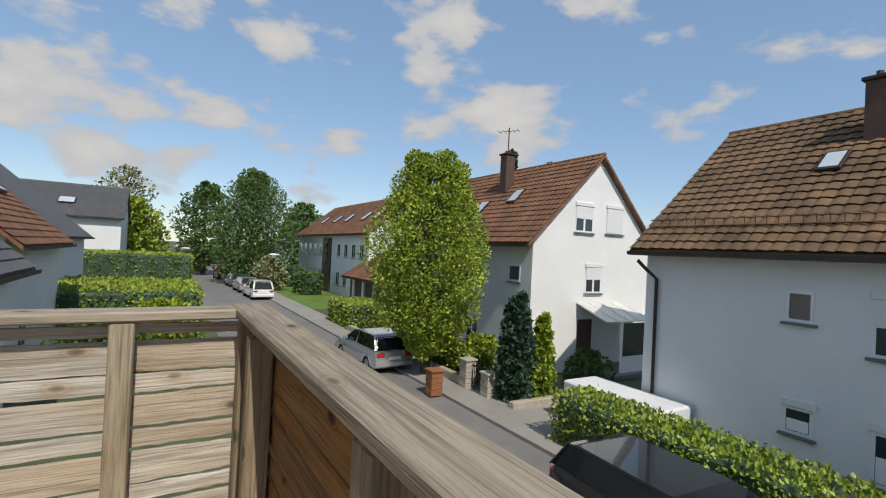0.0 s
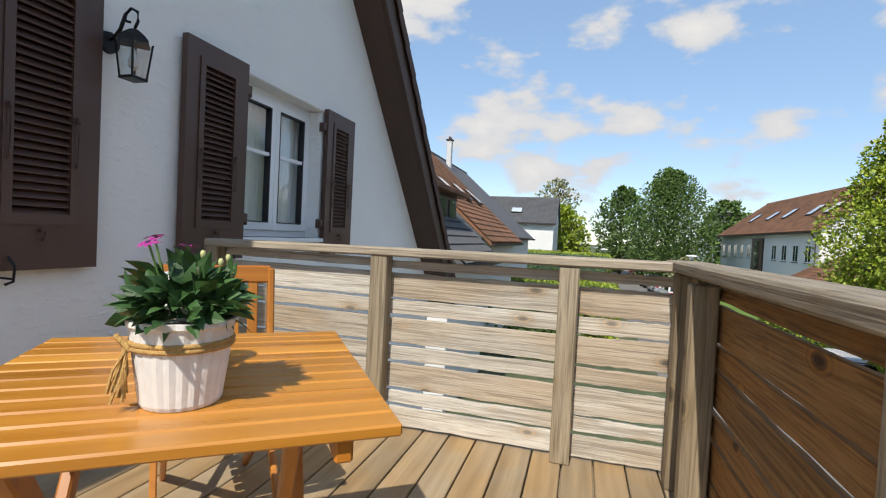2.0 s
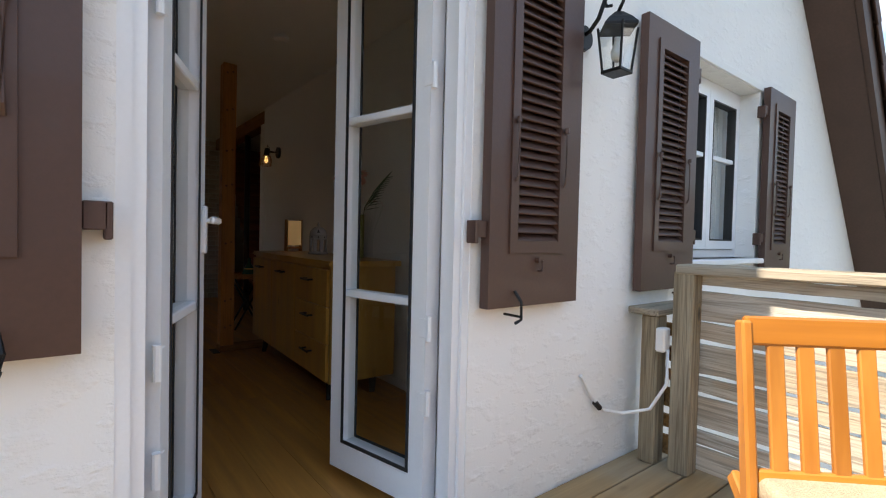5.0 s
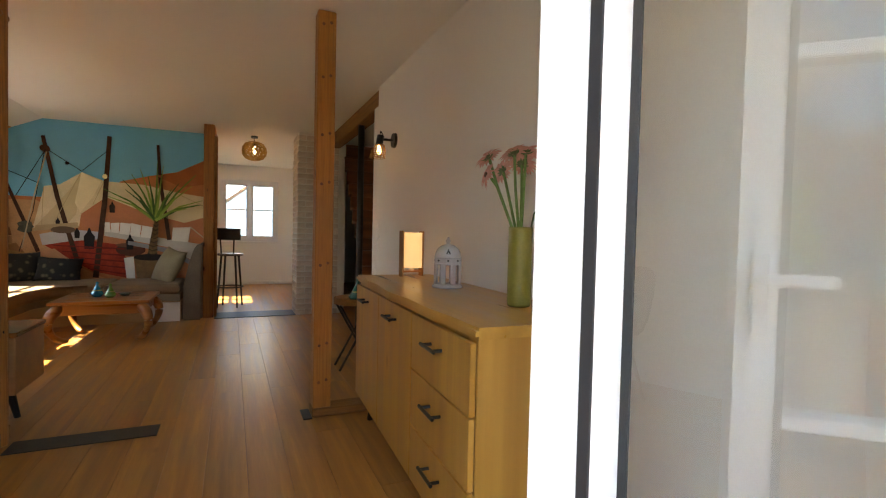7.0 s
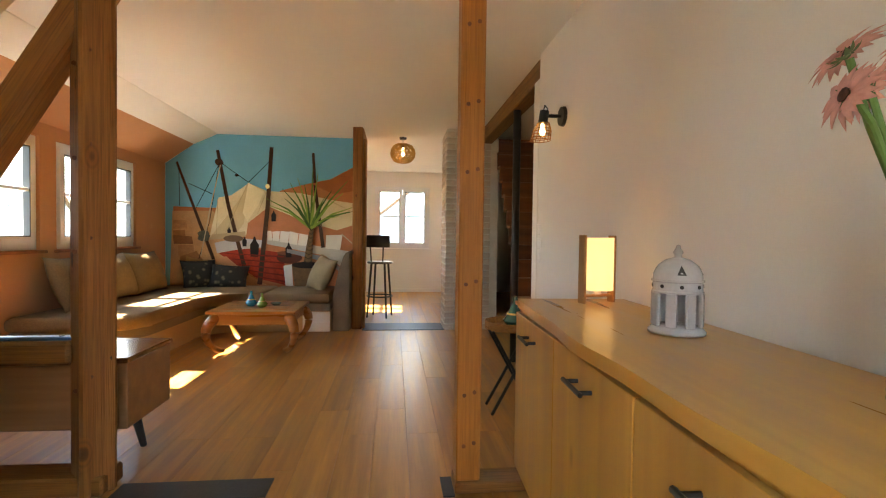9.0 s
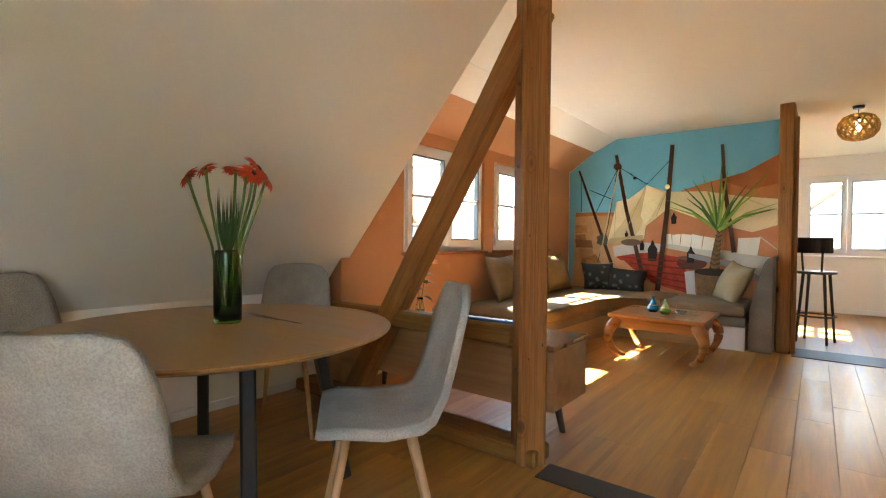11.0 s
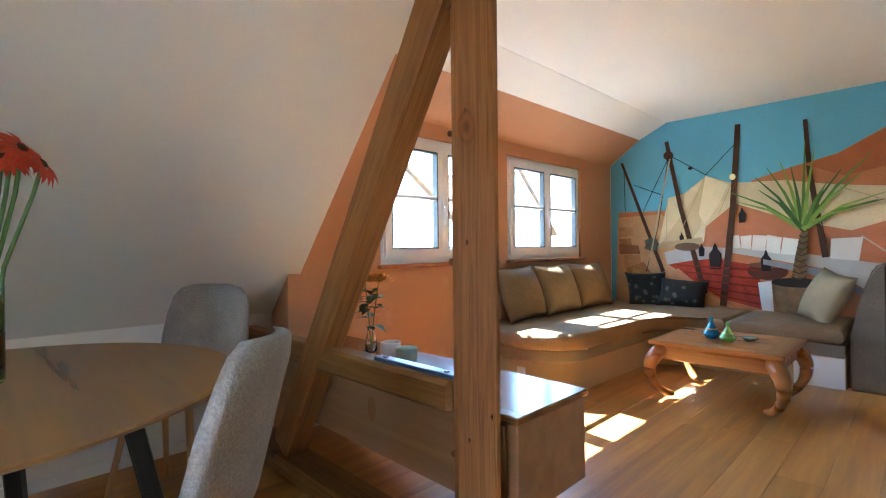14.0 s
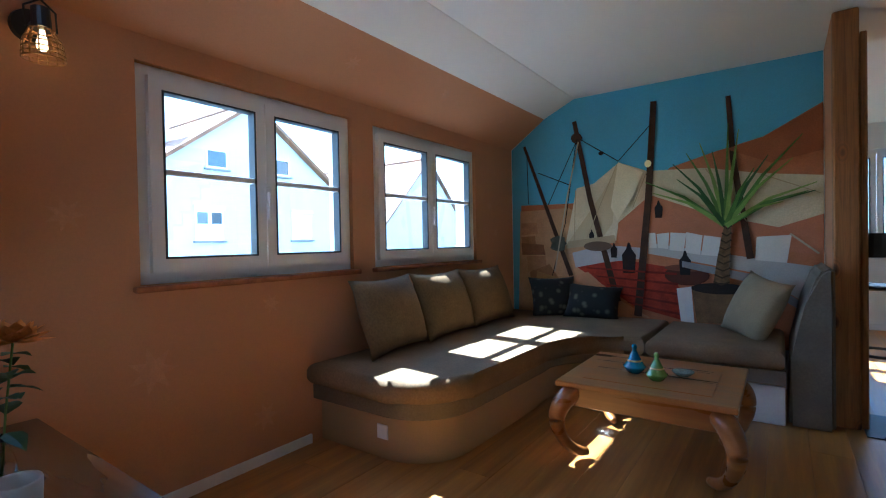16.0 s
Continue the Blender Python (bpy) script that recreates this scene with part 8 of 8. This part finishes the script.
        for cx in wx:
            wb = alathe(BM(), [(0.20, -0.10), (0.30, -0.10), (0.315, -0.07), (0.315, 0.07), (0.30, 0.10), (0.20, 0.10)], 24)
            bmesh.ops.transform(wb, matrix=pose(cx, s * (W / 2 - 0.11), 0.315, 90), verts=wb.verts)
            wh = part("wheel", wb, M_TYRE, t)
            rb_ = alathe(BM(), [(0, 0.06), (0.05, 0.07), (0.19, 0.085), (0.20, 0.06), (0.20, -0.06), (0, -0.06)], 20)
            bmesh.ops.transform(rb_, matrix=pose(cx, s * (W / 2 - 0.11), 0.315, -90 * s), verts=rb_.verts)
            part("rim", rb_, M_RIM, wh)
    part("number_plate", box(a - 0.012, a + 0.01, -0.26, 0.26, 0.56, 0.68, 0.004), M_PLATE, t)
    part("rear_bumper", box(a - 0.04, a + 0.15, -W / 2 + 0.06, W / 2 - 0.06, 0.28, 0.50, 0.04), paintm, t)
    part("underbody", box(a + 0.2, b - 0.2, -W / 2 + 0.15, W / 2 - 0.15, 0.18, 0.4), M_TYRE, t)
    return t


car("silver compact hatchback parked at the kerb", pose(18.4, -10.45, G, 0, 0, 4), (0.55, 0.57, 0.58), metal=0.6)
car("white suv parked along the street", pose(44.8, -10.2, G, 0, 0, 3), (0.75, 0.75, 0.75), 4.5, 1.85, 1.62, metal=0.0)
car("light grey car parked behind the white one", pose(51.0, -10.0, G, 0, 0, 3), (0.42, 0.44, 0.47))
car("dark grey car parked in the row", pose(57.2, -9.9, G, 0, 0, 3), (0.10, 0.11, 0.13))
car("red car parked at the end of the row", pose(69.0, -9.7, G, 0, 0, 3), (0.30, 0.03, 0.03))
car("glossy black estate car below the balcony", pose(3.6, -9.75, G, 0, 0, 176), (0.012, 0.012, 0.014), 4.75, 1.85, 1.45, True, 0.3)


# ---- pieces of floor, deck and chimney ----
def pieces(parent, name, meshes, rows):
    for k, m in rows:
        o = new(name, meshes[k])
        o.parent = parent
        o.matrix_basis = m


def mesh_of(bm, mat):
    me = bpy.data.meshes.new("piece")
    bmesh.ops.recalc_face_normals(bm, faces=bm.faces)
    bm.to_mesh(me)
    bm.free()
    me.materials.append(mat)
    return me


rng = random.Random(5)
floor = thing("floor", pose(0, 0, 0), "warm brown oiled oak floorboards with small joints", "floor")
tagged(floor, kind="structure")
BW = 0.185
lens = [1.1, 1.6, 2.0]
fm = [mesh_of(box(-BW / 2 + 0.0005, BW / 2 - 0.0005, -l / 2 + 0.0004, l / 2 - 0.0004, -0.02, 0.0, 0.0008), M_OAK) for l in lens]
rows = []
x = -3.30
while x < 1.30:
    y = 0.212
    while y < 11.0:
        k = rng.randrange(3)
        rows.append((k, pose(x + BW / 2, y + lens[k] / 2, rng.uniform(-0.0006, 0.0))))
        y += lens[k]
    x += BW
pieces(floor, "floorboard", fm, [r for r in rows if r[1].translation.y - 1.0 > -0.5])
struct(part("floor_stairwell", box(1.32, 3.6, WT, 11.0, -0.02, -0.002), M_OAK), "oak floor beside the stairs", "floor")

deck = thing("deck", pose(0, 0, 0), "weathered timber balcony deck of long boards", "deck")
tagged(deck, kind="structure")
dm = [mesh_of(box(-l / 2 + 0.002, l / 2 - 0.002, -0.067, 0.067, -0.028, 0.0, 0.004), M_DECK) for l in (2.2, 3.2)]
rows = []
for i in range(20):
    y = -0.075 - i * 0.142
    if y < -2.82:
        break
    a = i % 2
    l0 = (2.2, 3.2)[a]
    rows.append((a, pose(1.74 - l0 / 2, y, rng.uniform(-0.0015, 0))))
    rows.append((1 - a, pose(1.74 - l0 - (3.2, 2.2)[a] / 2, y, rng.uniform(-0.0015, 0))))
pieces(deck, "deck_board", dm, rows)

M_BRICK = surf("whitewashed_brick", (0.74, 0.66, 0.56), 0.9, 0.2, 6, 60, 0.5, rand=0.3, tint=(0.56, 0.46, 0.36))
M_MORTAR = surf("white_mortar", (0.74, 0.70, 0.62), 0.95, 0.08, 6, 90, 0.4)
ch = thing("brick_chimney", pose(0, 0, 0), "whitewashed brick chimney breast with pale joints", "chimney")
part("mortar_core", box(0.772, 1.42, 6.928, 7.42, 0, 2.499), M_MORTAR, ch)
bl, bh = 0.215, 0.062
bmesh_set = [mesh_of(box(-bl / 2, bl / 2, -0.012, 0.012, -bh / 2, bh / 2, 0.004), M_BRICK), mesh_of(box(-bl / 4 + 0.003, bl / 4 - 0.003, -0.012, 0.012, -bh / 2, bh / 2, 0.004), M_BRICK)]
rows = []
for r in range(33):
    z = 0.037 + r * 0.0748
    if r % 2:
        seq = [(0, 0.764 + bl / 2), (0, 0.764 + bl * 1.5 + 0.012), (1, 0.764 + bl * 2.25 + 0.02)]
    else:
        seq = [(1, 0.764 + bl / 4), (0, 0.764 + bl + 0.008), (0, 0.764 + bl * 2 + 0.02)]
    for k, x in seq:
        rows.append((k, pose(x, 6.926 + rng.uniform(-0.002, 0.002), z, 0, 0, rng.uniform(-0.6, 0.6))))
    for k, y in ([(0, 6.935 + bl / 2), (0, 6.935 + bl * 1.5 + 0.012)] if r % 2 == 0 else [(1, 6.935 + bl / 4), (0, 6.935 + bl + 0.008), (1, 6.935 + bl * 1.75 + 0.016)]):
        rows.append((k, pose(0.77 + rng.uniform(-0.002, 0.002), y, z, 0, 0, 90)))
pieces(ch, "brick", bmesh_set, rows)
